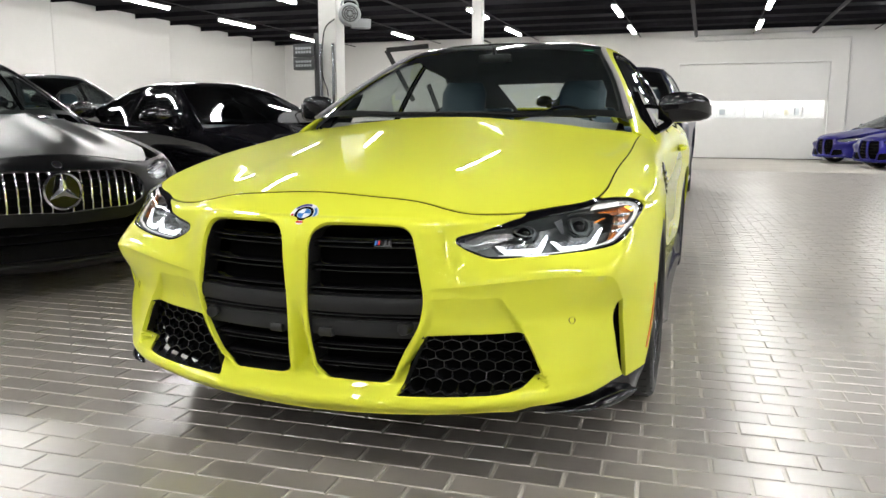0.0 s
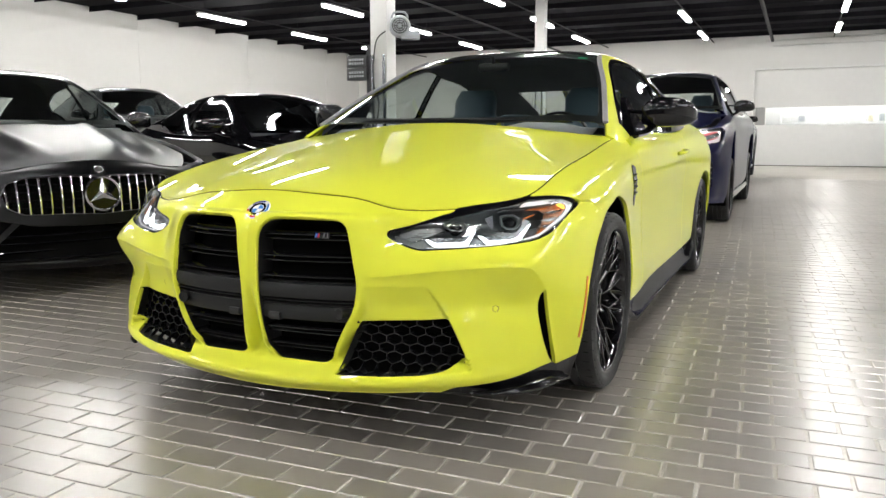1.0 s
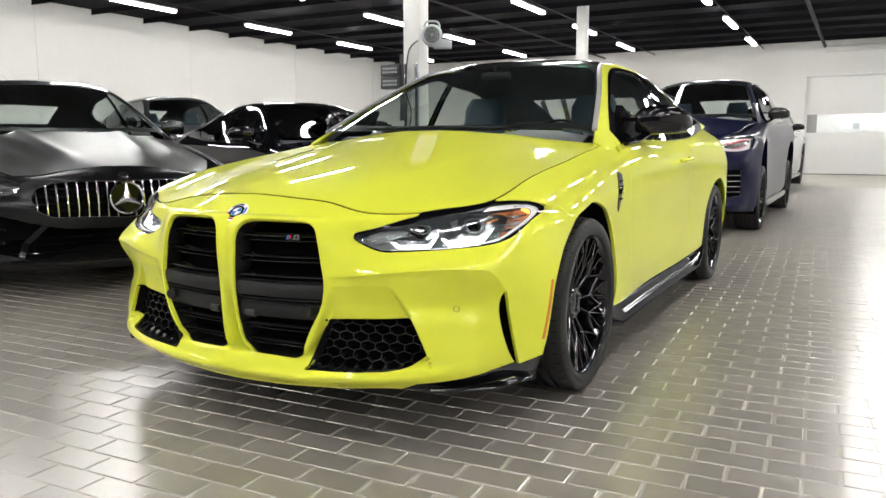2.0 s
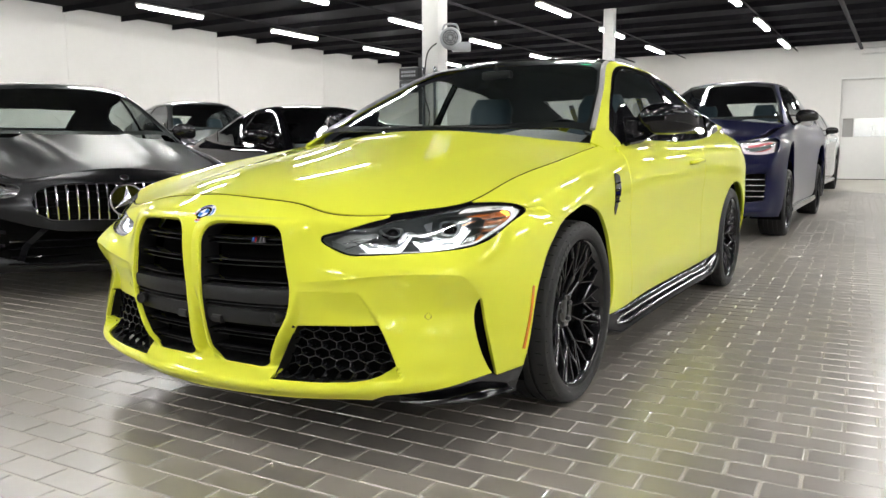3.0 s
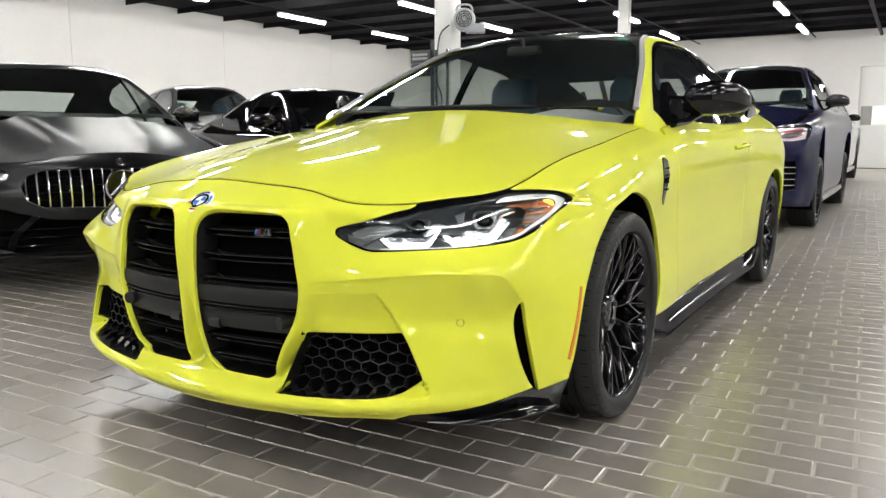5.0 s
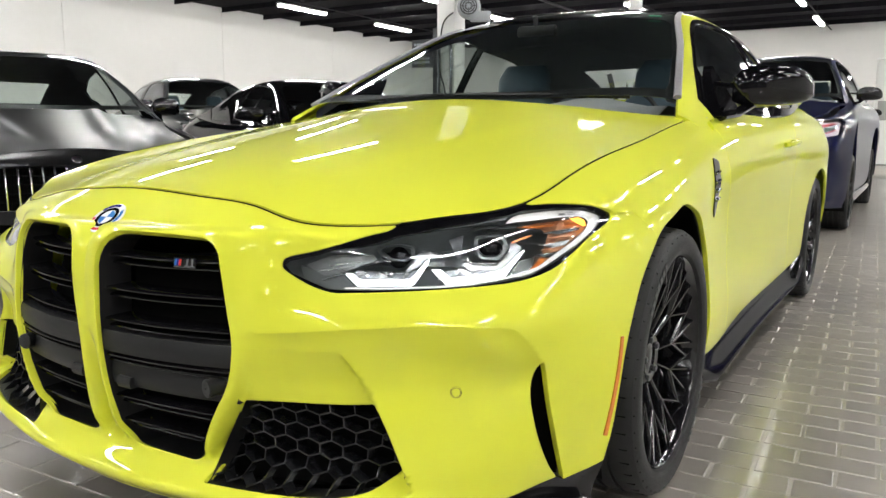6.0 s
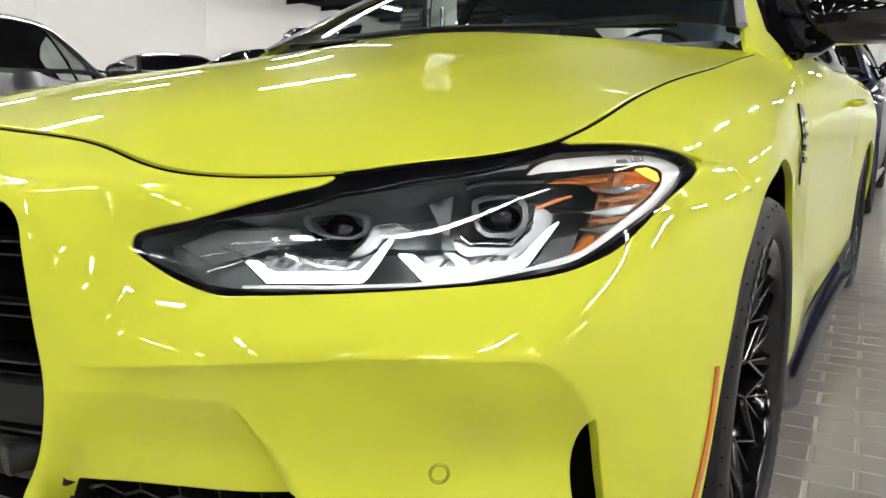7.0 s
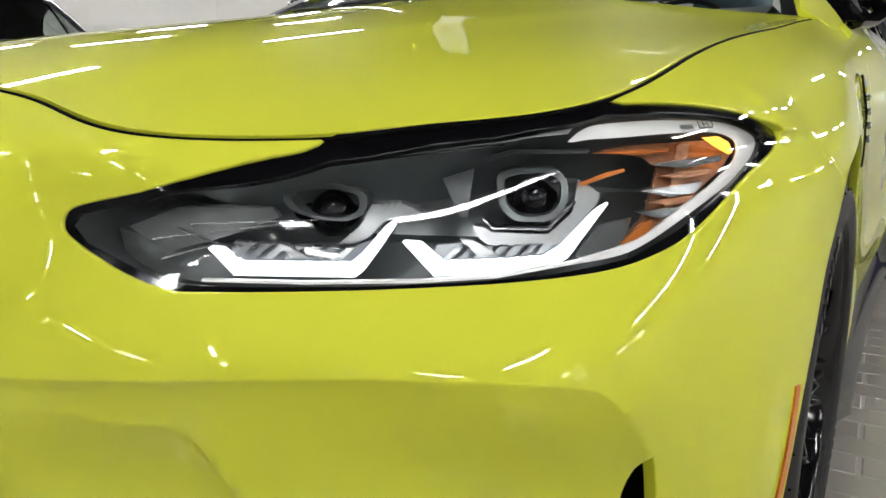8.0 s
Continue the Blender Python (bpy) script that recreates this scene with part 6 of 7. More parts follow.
for a, b in zip(rows, rows[1:]):
    for k in range(5):
        bm.faces.new((a[k], a[k + 1], b[k + 1], b[k]))
part("dashboard", bm, DASH, coupe)
bm = bmesh.new()
m = Matrix.Translation((0.37, 1.98, 0.93)) @ pose(0, 0, 0, 0, 0, 90) @ pose(0, 0, 0, 0, 22, 0)
lathe(bm, [(0.0, 0.172), (0.012, 0.18), (0.0, 0.19), (-0.012, 0.18)], 36, m, True)
for a in (-10, 190, 270):
    tube(bm, [m @ Vector((0, 0.04 * math.cos(radians(a)), 0.04 * math.sin(radians(a)))), m @ Vector((0, 0.178 * math.cos(radians(a)), 0.178 * math.sin(radians(a))))], 0.014, 6)
lathe(bm, [(-0.02, 0.06), (0.015, 0.055), (0.02, 0.0005)], 20, m)
part("steering_wheel", bm, SATIN_BLACK, coupe)


def seat(x):
    """A bolstered sports seat with built-in headrest."""
    bm = bmesh.new()
    rows = []
    for z, w, y, t in ((0.42, 0.24, 2.32, 0.10), (0.55, 0.27, 2.42, 0.11), (0.75, 0.275, 2.50, 0.10), (0.95, 0.265, 2.58, 0.09), (1.05, 0.20, 2.62, 0.085), (1.11, 0.135, 2.64, 0.08), (1.20, 0.14, 2.66, 0.075), (1.265, 0.11, 2.68, 0.05)):
        ring = []
        for k in range(16):
            a = 2 * math.pi * k / 16
            c, s = math.cos(a), math.sin(a)
            bol = 0.05 * abs(c) ** 3 if z < 1.0 else 0
            ring.append(bm.verts.new((x + math.copysign(abs(c) ** 0.6, c) * w, y + math.copysign(abs(s) ** 0.7, s) * t - bol, z)))
        rows.append(ring)
    for a, b in zip(rows, rows[1:]):
        for k in range(16):
            bm.faces.new((a[k], a[(k + 1) % 16], b[(k + 1) % 16], b[k]))
    bm.faces.new(rows[-1])
    st = part("front_seat", bm, LEATHER, coupe, "dark blue-grey leather sports seat with yellow piping")
    for s in (-1, 1):
        bm = bmesh.new()
        tube(bm, rounded([(x + s * 0.255, 2.40, 0.6), (x + s * 0.262, 2.46, 0.78), (x + s * 0.250, 2.53, 0.95), (x + s * 0.19, 2.56, 1.05)], 4, False), 0.014, 6)
        part("seat_piping", bm, LEATHER_YELLOW, st)
    bm = bmesh.new()
    box(bm, (x - 0.25, 1.95, 0.42), (x + 0.25, 2.45, 0.58), None, 0.05)
    part("seat_cushion", bm, LEATHER, st)


seat(0.37)
seat(-0.37)
for x in (-0.36, 0.36):
    bm = bmesh.new()
    box(bm, (x - 0.28, 3.20, 0.55), (x + 0.28, 3.42, 1.0), pose(0, 0, 0, 0, 0, 0), 0.05)
    part("rear_seat", bm, LEATHER, coupe)
    bm = bmesh.new()
    box(bm, (x - 0.125, 3.36, 0.99), (x + 0.125, 3.46, 1.13), None, 0.04)
    part("rear_headrest", bm, LEATHER, coupe)
bm = bmesh.new()
box(bm, (-0.70, 3.42, 0.9), (0.70, 4.0, 1.0), None, 0.02)
part("rear_shelf", bm, DASH, coupe)
bm = bmesh.new()
box(bm, (-0.84, 1.35, 0.3), (0.84, 4.0, 0.42))
for s in (-1, 1):
    box(bm, (min(s * 0.80, s * 0.84), 1.5, 0.42), (max(s * 0.80, s * 0.84), 3.9, 0.97))
part("cabin_tub", bm, DASH, coupe)
bm = bmesh.new()
box(bm, (-0.09, 1.99, 1.322), (0.09, 2.03, 1.372), pose(0, 0, 0, 0, 0, 0), 0.018)
tube(bm, [(0, 2.0, 1.37), (0, 1.98, 1.405)], 0.012, 6)
part("rear_view_mirror", bm, SATIN_BLACK, coupe)
GREEN = mat("green_label", (0.03, 0.42, 0.20), 0.5, var=0.05)
bm = bmesh.new()
q = canopy.at(np.array([0.462, 0.515, 0.515, 0.462]), canopy.vs[2] - np.array([0.150, 0.145, 0.131, 0.136]))
slab(bm, [Vector(e) + Vector((0, -0.008, 0.010)) for e in q], (0, 0.001, -0.002))
part("green_label", bm, GREEN, coupe, "small green paper label")
for s in (-1, 1):
    bm = bmesh.new()
    tube(bm, [(s * 0.62, 1.40, 1.035), (s * 0.30, 1.325, 1.045), (s * 0.02, 1.30, 1.05)], 0.007, 6)
    part("wiper", bm, SATIN_BLACK, coupe)
bm = bmesh.new()
q = np.linspace(canopy.vs[0] + 0.01, canopy.vs[2], 20)
e = canopy.at(np.full(20, canopy.us[2] - 0.008), q)
tube(bm, [Vector(a) + Vector((0.006, 0.002, 0.003)) for a in e], 0.013, 8, 0.6)
part("screen_trim", bm, TRIM_GREY, coupe)
bm = bmesh.new()
tube(bm, [Vector((-a[0], a[1], a[2])) + Vector((-0.006, 0.002, 0.003)) for a in e], 0.013, 8, 0.6)
part("screen_trim", bm, TRIM_GREY, coupe)


# ---- the other cars ----
mirror_parts = [o for o in coupe.children if o.name.startswith("wing_mirror")]
seat_parts = [o for o in coupe.children if o.name.startswith("front_seat")]
dash_part = next(o for o in coupe.children if o.name.startswith("dashboard"))
CAR_CHROME = mat("car_chrome", (0.7, 0.7, 0.72), 0.15, metal=1.0, var=0.05)
SUV_LAMP = mat("suv_lamp", (0.75, 0.72, 0.74), 0.12, metal=0.6, var=0.45, scale=45, emit=(1.0, 0.82, 0.84), power=0.5)
CLEAR_LAMP = mat("parked_lamp", (0.75, 0.74, 0.74), 0.12, metal=0.85, var=0.45, scale=45)
RED_TINT = mat("lamp_red", (0.55, 0.12, 0.14), 0.15, coat=0.5, var=0.3, scale=60)


def other_car(name, label, m, paint, style, sx=1.0, sy=1.0, zk=((0, 1.5), (0, 1.5)), yk=((0, 4.8), (0, 4.8)), glass=GLASS, side_glass=DARK_GLASS, roof=None, dome=0.0, group="parked cars", step=0.03, wheel_r=1.0, seats=True):
    car = thing(name, label, "car", group, m)

    def move(p):
        return (p[0] * sx, float(np.interp(p[1], *yk)) * sy if p[1] > 0 else p[1], float(np.interp(p[2], *zk)))

    body = Skin([[move(p) for p in r] for r in (RAIL_A, RAIL_B, RAIL_C, RAIL_D, RAIL_E, RAIL_F, RAIL_F2, RAIL_G, RAIL_H)], 700, 200, True, True)
    body.side = -1.0
    iu, iv = range(wrap.m), range(wrap.k)

    def carry(uv):
        return [(float(np.interp(np.interp(u, wrap.us, iu), iu, body.us)), float(np.interp(np.interp(v, wrap.vs, iv), iv, body.vs))) for u, v in uv]

    def face(pts, d=0.0):
        uv = carry(front([(max(x, 0.0), z) for x, z in pts]))
        u, v = np.array([q[0] for q in uv]), np.array([q[1] for q in uv])
        p = body.base(u, v) + np.array([0, d, 0])
        for q, (x, z) in zip(p, pts):
            if x < 0:
                q[0] = x
        return [Vector(q) for q in p]

    def hole(pts):
        return [(u if x > 0 else -0.02, v) for (u, v), (x, z) in zip(carry(front([(max(x, 0), z) for x, z in pts])), pts)]

    luv = carry(lamp_uv)
    if style == "suv":
        luv = carry(corner(filleted([(0.40, 0.738), (0.62, 0.750), (0.84, 0.772), (0.89, 0.74), (0.82, 0.665), (0.60, 0.635), (0.44, 0.640)], 0.015, 3)))
    if style == "star":
        luv = carry(corner(filleted([(0.425, 0.690), (0.47, 0.715), (0.62, 0.745), (0.86, 0.775), (0.95, 0.772), (0.90, 0.72), (0.76, 0.660), (0.58, 0.625), (0.455, 0.640)], 0.02, 3)))
    holes = [luv, carry(arch_uv), carry(arch_r_uv)]
    grilles = {"star": [[(-0.01, 0.716), (0.40, 0.708), (0.49, 0.675), (0.525, 0.615), (0.50, 0.535), (0.42, 0.495), (-0.01, 0.478)], [(-0.01, 0.42), (0.36, 0.43), (0.56, 0.475), (0.70, 0.52), (0.82, 0.51), (0.80, 0.30), (0.5, 0.235), (-0.01, 0.225)]],
               "suv": [[(-0.01, 0.73), (0.34, 0.725), (0.40, 0.64), (0.36, 0.44), (0.28, 0.36), (-0.01, 0.36)], [(0.45, 0.50), (0.80, 0.52), (0.80, 0.33), (0.50, 0.30)]],
               "twin": [KIDNEY[::3], INTAKE[::3]],
               "plain": [[(-0.01, 0.66), (0.30, 0.655), (0.38, 0.56), (0.30, 0.40), (-0.01, 0.38)], INTAKE[::3]]}[style]
    for g in grilles:
        holes.append(hole(g))
    solid("body", mirrored(*sheet(body, [(0, 0), (body.U, 0), (body.U, body.V), (0, body.V)], holes, step, 0.02)), paint, car)
    hood = Skin([[move((x, y, z)) for x, z in zip(FINE_X, row)] for y, row in HOOD_Z.items()], 200, 260)

    def domes(p):
        x, y = np.abs(p[:, 0]) / sx, p[:, 1] / sy
        line = 0.22 + 0.10 * np.clip(y, 0, 1.3)
        return dome * (np.exp(-((x - line) / 0.07) ** 2) * smooth(0.05, 0.45, y) + 0.5 * np.exp(-((x - line - 0.26) / 0.06) ** 2) * smooth(0.2, 0.6, y))
    if dome:
        hood.disp = domes
    line = [move((x, y, 0))[:2] for x, y in ((0, 0.012), (0.2, 0.02), (0.35, 0.037), (0.46, 0.045), (0.59, 0.106), (0.66, 0.24), (0.728, 0.415), (0.728, 0.56), (0.730, 0.87), (0.76, 1.11), (0.815, 1.31), (0.80, 1.40), (0.6, 1.345), (0.3, 1.275), (0, 1.25))]
    hl = hood.locate(line, (1, 0, 0), (0, 1, 0))
    solid("hood", mirrored(*sheet(hood, hl, (), step, 0.012)), paint, car)
    canopy_set(car, [[move(p) for p in r] for r in CANOPY], paint, roof or paint, glass, side_glass)
    dk = Skin([[move(p) for p in r] for r in ([(0, 4.05, 1.145), (0.4, 4.03, 1.145), (0.68, 3.97, 1.12), (0.80, 3.9, 1.08)], [(0, 4.4, 1.135), (0.4, 4.38, 1.13), (0.64, 4.3, 1.11), (0.70, 4.28, 1.098)], [(0, 4.71, 1.115), (0.3, 4.68, 1.115), (0.45, 4.63, 1.105), (0.52, 4.57, 1.10)])], 60, 60)
    solid("trunk_lid", mirrored(*sheet(dk, [(0, 0), (dk.U, 0), (dk.U, dk.V), (0, dk.V)], (), 0.08)), paint, car)
    # grille fillings: near-black sheets that put the depth's shade into colour
    for gi, g in enumerate(grilles):
        full = g + [(-x, z) for x, z in g[::-1]] if g[0][0] < 0 else None
        for s in ((1,) if full else (1, -1)):
            bm = bmesh.new()
            c = np.mean(g, 0)
            pts = face([((x if x < 0 else c[0] + (x - c[0]) * 1.05), c[1] + (z - c[1]) * 1.08) for x, z in g], 0.05)
            slab(bm, pts, (0, 0.02, 0))
            if full:
                r = bmesh.ops.duplicate(bm, geom=bm.verts[:] + bm.edges[:] + bm.faces[:])
                bmesh.ops.scale(bm, vec=(-1, 1, 1), verts=[v for v in r["geom"] if isinstance(v, bmesh.types.BMVert)])
            elif s < 0:
                bmesh.ops.scale(bm, vec=(-1, 1, 1), verts=bm.verts[:])
            part("grille" if gi == 0 else "air_intake", bm, VOID, car)
    if style == "star":
        for k in range(1, 10):
            for s in (-1, 1):
                x = 0.055 * k
                a, b = span([q for q in grilles[0]], 0.6, 0)
                zs = [z0 + (z1 - z0) * (x - x0) / (x1 - x0) for (x0, z0), (x1, z1) in zip(grilles[0], grilles[0][1:]) if (x0 > x) != (x1 > x)]
                if len(zs) < 2:
                    continue
                bm = bmesh.new()
                q = face([(x, z) for z in np.linspace(max(zs) - 0.006, min(zs) + 0.006, 6)], 0.012)
                tube(bm, q, 0.0056, 8)
                if s < 0:
                    bmesh.ops.scale(bm, vec=(-1, 1, 1), verts=bm.verts[:])
                part("grille_bar", bm, CAR_CHROME, car)
        c = face([(0.0, 0.605)], -0.004)[0]
        mm = Matrix.Translation(c) @ pose(0, 0, 0, 0, 0, -90) @ pose(0, 0, 0, 0, -4, 0)
        bm = bmesh.new()
        lathe(bm, [(0.006, 0.094), (0.014, 0.101), (0.006, 0.109), (-0.004, 0.101)], 40, mm, True)
        ring = part("round_emblem", bm, CAR_CHROME, car, "chrome ring with three points")
        bm = bmesh.new()
        lathe(bm, [(-0.012, 0.102), (0.002, 0.10), (0.002, 0.001)], 36, mm)
        part("emblem_plate", bm, GLOSS_BLACK, ring)
        for k in range(3):
            bm = bmesh.new()
            a = radians(90 + 120 * k)
            tip, l_, r_ = (0.098 * math.cos(a), 0.098 * math.sin(a)), (0.026 * math.cos(a + 1.05), 0.026 * math.sin(a + 1.05)), (0.026 * math.cos(a - 1.05), 0.026 * math.sin(a - 1.05))
            v = [bm.verts.new(mm @ Vector(q)) for q in ((0.006, *tip), (0.004, *l_), (0.018, 0, 0), (0.004, *r_), (0.0, 0, 0))]
            for f in ((0, 1, 2), (0, 2, 3), (1, 4, 2), (2, 4, 3), (0, 3, 4), (0, 4, 1)):
                bm.faces.new([v[i] for i in f])
            part("emblem_point", bm, CAR_CHROME, ring, "", 10)
        c = face([(0.0, 0.745)], -0.006)[0]
        bm = bmesh.new()
        lathe(bm, [(0, 0.027), (0.004, 0.027), (0.006, 0.024), (0.006, 0.001)], 24, Matrix.Translation(c) @ Vector((0, -0.75, 0.66)).to_track_quat("X", "Z").to_matrix().to_4x4())
        part("hood_badge", bm, CAR_CHROME, car, "small round chrome badge")
        for z, d in ((0.375, 0.02), (0.33, 0.03), (0.28, 0.035)):
            bm = bmesh.new()
            q = face([(x, z) for x in (0, 0.2, 0.4, 0.55, 0.64)], d)
            tube(bm, [Vector((-e.x, e.y, e.z)) for e in q[:0:-1]] + q, 0.012, 8, 0.6)
            part("intake_blade", bm, GLOSS_BLACK, car)
        bm = bmesh.new()
        q = face([(x, 0.245) for x in (0, 0.2, 0.4, 0.55, 0.66)], -0.03)
        tube(bm, [Vector((-e.x, e.y, e.z)) for e in q[:0:-1]] + q, 0.018, 8, 0.5)
        part("front_splitter", bm, GLOSS_BLACK, car)
        for s in (-1, 1):
            for nm, pts, d, m_ in (("intake_strut", [(0.44, 0.445), (0.475, 0.455), (0.585, 0.35), (0.62, 0.25), (0.585, 0.245), (0.55, 0.34)], 0.002, GLOSS_BLACK), ("intake_blade", [(0.66, 0.44), (0.80, 0.46), (0.80, 0.435), (0.66, 0.42)], 0.01, GLOSS_BLACK), ("intake_blade", [(0.67, 0.36), (0.80, 0.38), (0.80, 0.355), (0.67, 0.34)], 0.01, GLOSS_BLACK)):
                bm = bmesh.new()
                slab(bm, face(dense(pts, 0.03), d), (0, 0.035, 0))
                if s < 0:
                    bmesh.ops.scale(bm, vec=(-1, 1, 1), verts=bm.verts[:])
                part(nm, bm, m_, car)
        for k in range(4):
            bm = bmesh.new()
            z = 0.53 + 0.045 * k
            q = face([(x, z) for x in np.linspace(0, span(grilles[0], z, -0.01)[1], 6)], 0.034)
            tube(bm, [Vector((-e.x, e.y, e.z)) for e in q[:0:-1]] + q, 0.005, 6)
            part("grille_fin", bm, VOID, car)
    if style == "suv":
        for k in range(6):
            z = 0.40 + 0.055 * k
            bm = bmesh.new()
            x1 = span(grilles[0], z, -0.02)[1]
            q = face([(x, z) for x in np.linspace(0, x1, 5)], 0.02)
            tube(bm, [Vector((-e.x, e.y, e.z)) for e in q[:0:-1]] + q, 0.009, 6)
            part("grille_bar", bm, CAR_CHROME, car)
        for z in (0.36, 0.40, 0.44, 0.48):
            for s in (-1, 1):
                bm = bmesh.new()
                tube(bm, face([(x, z) for x in (0.50, 0.60, 0.70, 0.79)], 0.005), 0.007, 6)
                if s < 0:
                    bmesh.ops.scale(bm, vec=(-1, 1, 1), verts=bm.verts[:])
                part("intake_trim", bm, CAR_CHROME, car)
        for s in (-1, 1):
            bm = bmesh.new()
            e = [Vector((s * p[0] * 0.93, p[1], p[2] + 0.035)) for p in (move(r[3]) for r in CANOPY[2:6])]
            tube(bm, e, 0.014, 6)
            part("roof_rail", bm, CAR_CHROME, car)
    if style in ("twin", "plain"):
        for s in (-1, 1):
            for k in range(5):
                z = 0.32 + 0.075 * k if style == "twin" else 0.42 + 0.05 * k
                a, b = span(grilles[0], z, -0.004)
                bm = bmesh.new()
                tube(bm, face([(x, z) for x in np.linspace(max(a, 0.001), b, 4)], 0.02), 0.008, 6)
                if s < 0:
                    bmesh.ops.scale(bm, vec=(-1, 1, 1), verts=bm.verts[:])
                part("grille_bar", bm, GLOSS_BLACK, car)
    # lamps
    back = sheet(body, luv, (), 0.03, 0.0, (), 0.05)
    cover = sheet(body, luv, (), 0.03, 0.004, (), 0.002)
    for s in (1, -1):
        fix = (lambda d: d) if s > 0 else (lambda d: other_side(*d))
        lamp = solid("headlamp", fix(back), SUV_LAMP if style == "suv" else CLEAR_LAMP if style == "star" else LAMP_DARK, car, "clear headlamp")
        ob = solid("lens_cover", fix(cover), LENS, lamp)
        ob.visible_shadow = False
        inner = np.array(luv)
        c = inner.mean(0)
        for k, (w, h, m_) in enumerate(((0.78, 0.25, REFLECTOR), (0.6, 0.5, RED_TINT if style == "suv" else LAMP_DARK))):
            tilt = inner - c
            d = sheet(body, [tuple(c + t * np.array([w, h]) + np.array([0.0, 0.008 - 0.016 * k])) for t in tilt], (), 0.03, 0.01, (), 0.03 + 0.006 * k)
            solid("lamp_module", fix(d), m_, lamp)
    if style == "suv":
        both_sides("amber_marker", lambda bm: slab(bm, [Vector(q) for q in body.base(np.array([body.us[8] - 0.12, body.us[8] - 0.03, body.us[8] - 0.03, body.us[8] - 0.12]), np.full(4, body.vs[2]) + np.array([0.03, 0.03, 0.06, 0.06]))], (-0.01, 0.01, 0)), AMBER, car)
    # wheels, mirrors, cabin
    yf, yr, r = move((0, 0.865, 0))[1], move((0, 3.715, 0))[1], 0.342 * wheel_r
    sc = Matrix.Diagonal((1, wheel_r, wheel_r, 1))
    for s, y in ((1, yf), (-1, yf), (1, yr), (-1, yr)):
        copy_part(wheel, Matrix.Translation((s * 0.806 * sx, y, r)) @ (HALF_TURN if s < 0 else Matrix()) @ pose(0, 0, 0, 17 * y, 0, 0) @ sc, car)
    for y in (yf, yr):
        both_sides("wheel_housing", lambda bm: liner(bm, y, r, 0.43 * max(1, wheel_r)), VOID, car)
    top = move((0, 0, 1.0))[2] - 1.0
    for o in mirror_parts:
        copy_part(o, Matrix.Translation((0, 0, top)) @ Matrix.Diagonal((sx, sy, 1, 1)), car)
    for o in (seat_parts if seats else []) + [dash_part]:
        copy_part(o, Matrix.Translation((0, 0, top)) @ Matrix.Diagonal((sx, sy, 1, 1)), car)
    bm = bmesh.new()
    box(bm, (-0.8 * sx, yf + 0.5, 0.2), (0.8 * sx, yr - 0.45, move((0, 0, 0.4))[2]), None, 0.01)
    box(bm, (-0.55 * sx, 0.25, 0.2), (0.55 * sx, yr + 0.5, move((0, 0, 0.4))[2]), None, 0.01)
    part("underbody", bm, VOID, car)
    both_sides("side_skirt", lambda bm: tube(bm, [(0.90 * sx, y, move((0, 0, 0.19))[2]) for y in np.linspace(yf + 0.42, yr - 0.42, 6)], 0.045, 8, 1.2), GLOSS_BLACK, car)
    return car


def stand(x, y, turn):
    return pose(x, y, 0, 0, 0, turn)


TALL = ((0, 0.17, 0.27, 0.55, 0.63, 0.70, 0.78, 1.0, 1.468), (0, 0.25, 0.34, 0.74, 0.89, 0.98, 1.08, 1.26, 1.82))
LONG_ROOF = ((0, 2.2, 3.1, 3.6, 4.05, 4.82), (0, 2.2, 3.55, 4.1, 4.55, 4.85))
other_car("grey_coupe", "matt dark grey four-door coupe with upright chrome grille bars", stand(-2.45, 1.42, 66.6), MATTE_GREY, "star", 1.03, 1.04, ((0, 1.0, 1.5), (0, 1.035, 1.585)), dome=0.030, roof=MATTE_GREY, side_glass=GLASS, seats=False)
other_car("black_sedan", "shiny black sedan with dark side windows", stand(-1.75, 4.25, 66.6), BLACK_PAINT, "plain", 1.0, 1.05, ((0, 1.5), (0, 1.5)), glass=DARK_GLASS, seats=False)
other_car("navy_suv", "dark navy blue SUV with chrome trim behind the yellow car", stand(-0.05, 6.47, 0), NAVY, "suv", 0.985, 1.0, TALL, LONG_ROOF, wheel_r=1.07)
other_car("silver_suv", "silver SUV parked behind the navy one", stand(-0.38, 14.6, 0), SILVER, "suv", 0.985, 1.0, TALL, LONG_ROOF, wheel_r=1.07, step=0.05)
other_car("grey_suv", "dark grey SUV near the white wall", stand(-6.8, 6.9, 66.6), GREY_PAINT, "suv", 1.0, 1.0, TALL, LONG_ROOF, step=0.05, wheel_r=1.07)
other_car("white_sedan", "white sedan parked by the far columns", stand(-5.6, 11.0, 66.6), DOOR_WHITE, "plain", 1.0, 1.0, ((0, 1.5), (0, 1.56)), step=0.06)
other_car("blue_sports_car", "bright blue sports car with black twin grilles", stand(5.0, 19.6, -62), BLUE_PAINT, "twin", step=0.05)
other_car("blue_sports_car", "bright blue sports car with black twin grilles", stand(4.45, 23.0, -62), BLUE_PAINT, "twin", step=0.06)


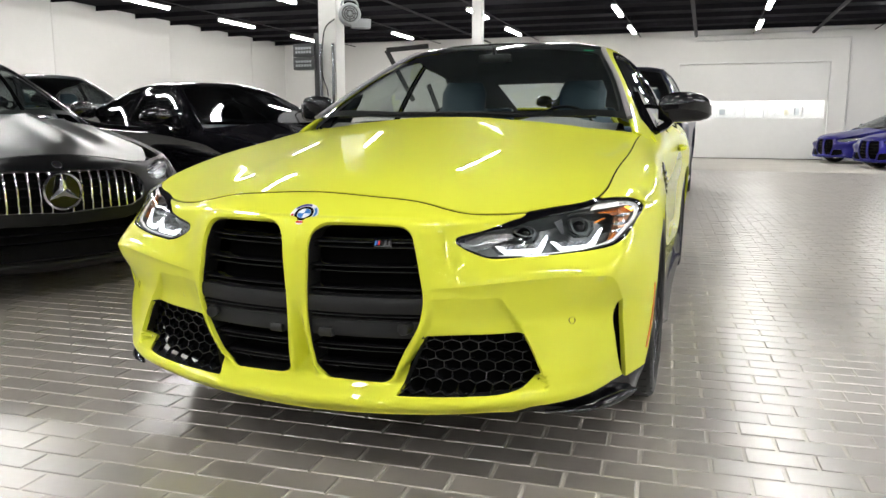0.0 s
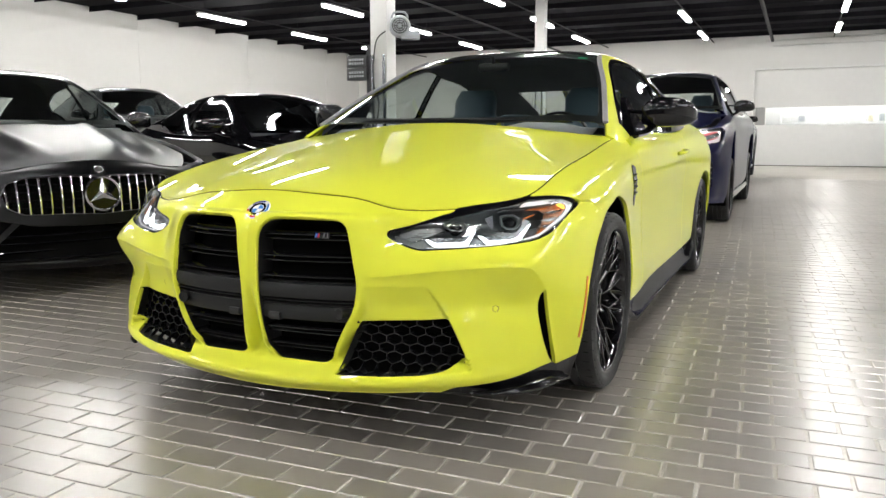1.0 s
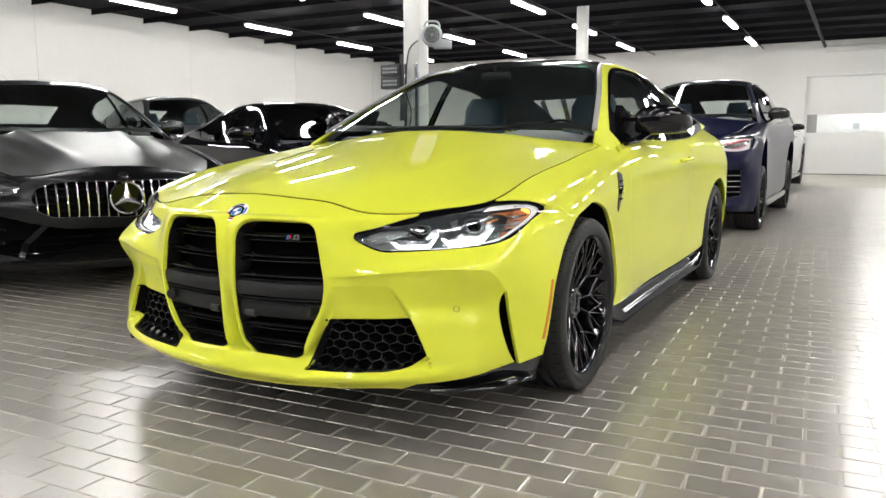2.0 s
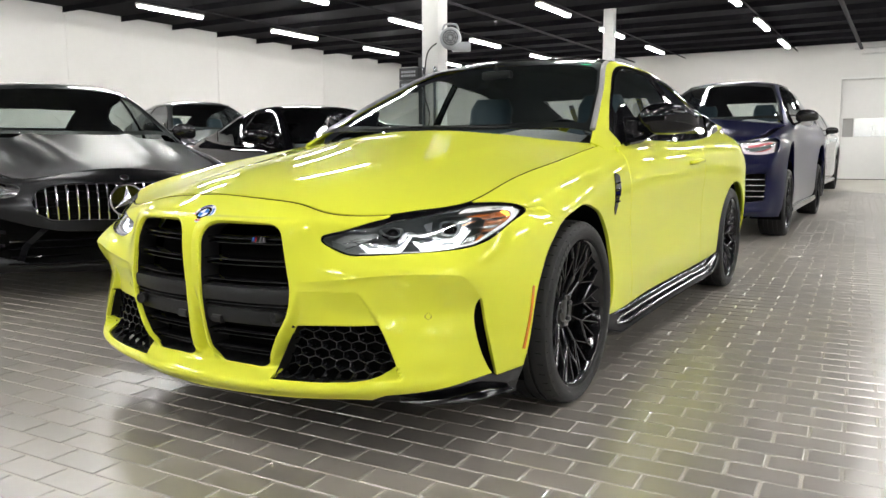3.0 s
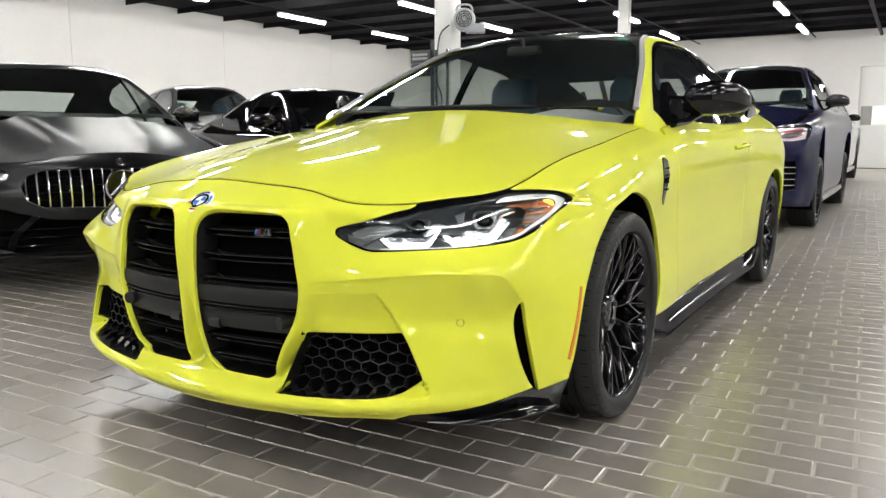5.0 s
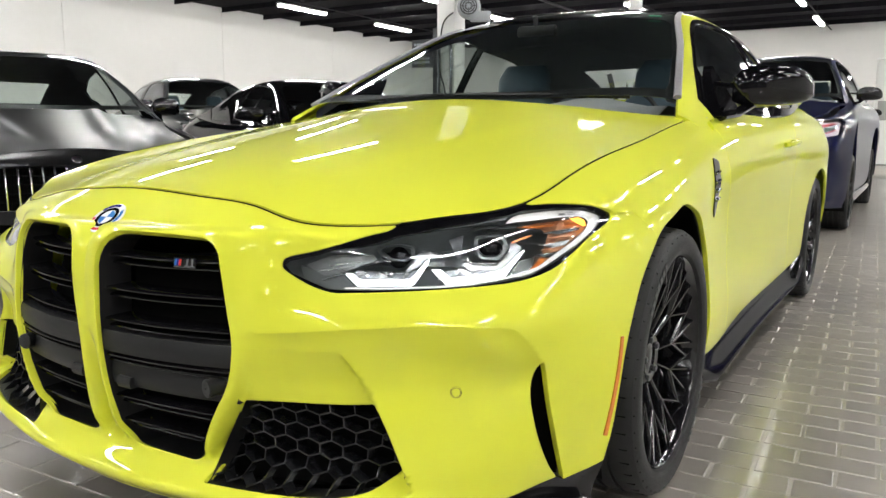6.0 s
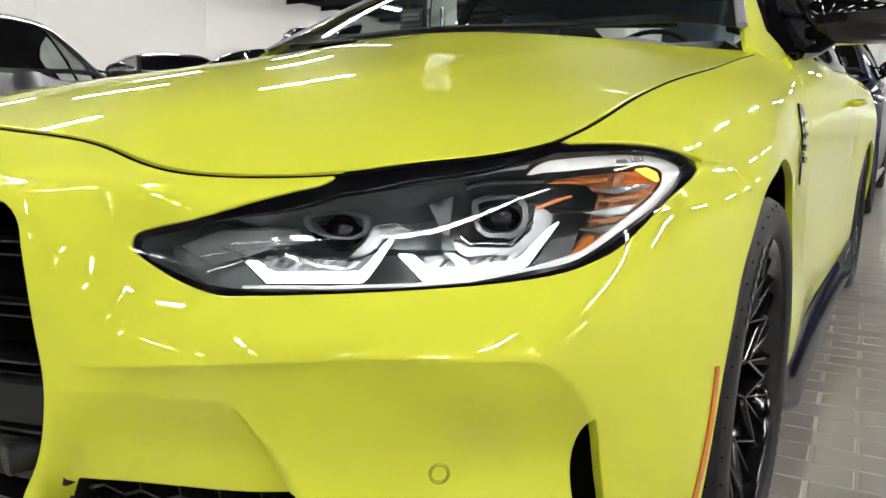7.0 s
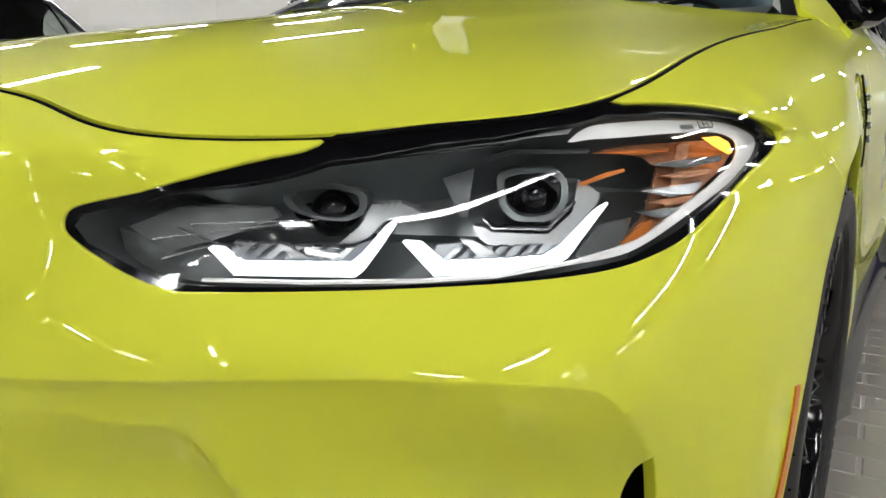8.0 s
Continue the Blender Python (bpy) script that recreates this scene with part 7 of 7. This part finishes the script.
# ---- pavers ----
PITCH_X, PITCH_Y, LEAN_P = 0.2035, 0.1095, 2.6
PAVE = pose(1.238, 0.446, 0, 0, 0, LEAN_P)


def paver_mesh():
    hx, hy, c = PITCH_X / 2 - 0.0046, PITCH_Y / 2 - 0.0036, 0.0035
    v = [(sx * (hx - k), sy * (hy - k), z) for k, z in ((c, 0.0), (c * 0.35, -0.0012), (0, -0.0045), (0, -0.03)) for sx, sy in ((-1, -1), (1, -1), (1, 1), (-1, 1))]
    f = [(0, 1, 2, 3)]
    for r in range(3):
        f += [(r * 4 + i, r * 4 + 4 + i, r * 4 + 4 + (i + 1) % 4, r * 4 + (i + 1) % 4) for i in range(4)]
    return v, f


PV, PF = paver_mesh()
pv_mesh = bpy.data.meshes.new("paver")
pv_mesh.from_pydata(PV, [], PF)
pv_mesh.materials.append(PAVER)
rng = random.Random(4)
verts, faces = [], []
base_v = np.array(PV)
near = 0
for r in range(-50, 175):
    for k in range(-46, 46):
        cx, cy = PITCH_X * (k + (0.5 if r % 2 else 0.0)), PITCH_Y * (r + 0.5)
        w = PAVE @ Vector((cx, cy, 0))
        if not (-7.2 < w.x < 7.5 and -4.0 < w.y < 17.5):
            continue
        dz, tx, ty = rng.uniform(-0.0008, 0.0008), rng.gauss(0, 0.0035), rng.gauss(0, 0.006)
        if near < 300 and -0.9 < w.x < 1.75 and -0.85 < w.y < 1.9 and (w.x > 0.95 or w.y < 0.35):
            ob = new("paver", pv_mesh)
            ob.parent = floor
            ob.matrix_basis = PAVE @ Matrix.Translation((cx, cy, dz)) @ pose(0, 0, 0, math.degrees(tx), math.degrees(ty) * 0.5, 0)
            near += 1
            continue
        o = len(verts)
        q = base_v + np.array([cx, cy, dz])
        q[:, 2] += base_v[:, 0] * ty * 0.5 + base_v[:, 1] * tx
        verts += [PAVE @ Vector(e) for e in q]
        faces += [tuple(o + i for i in t) for t in PF]
field = bpy.data.meshes.new("paver_field")
field.from_pydata([tuple(v) for v in verts], [], faces)
field.materials.append(PAVER_FIELD)
pf = new("paver_field", field)
pf.parent = floor
pf["kind"] = "stuff"
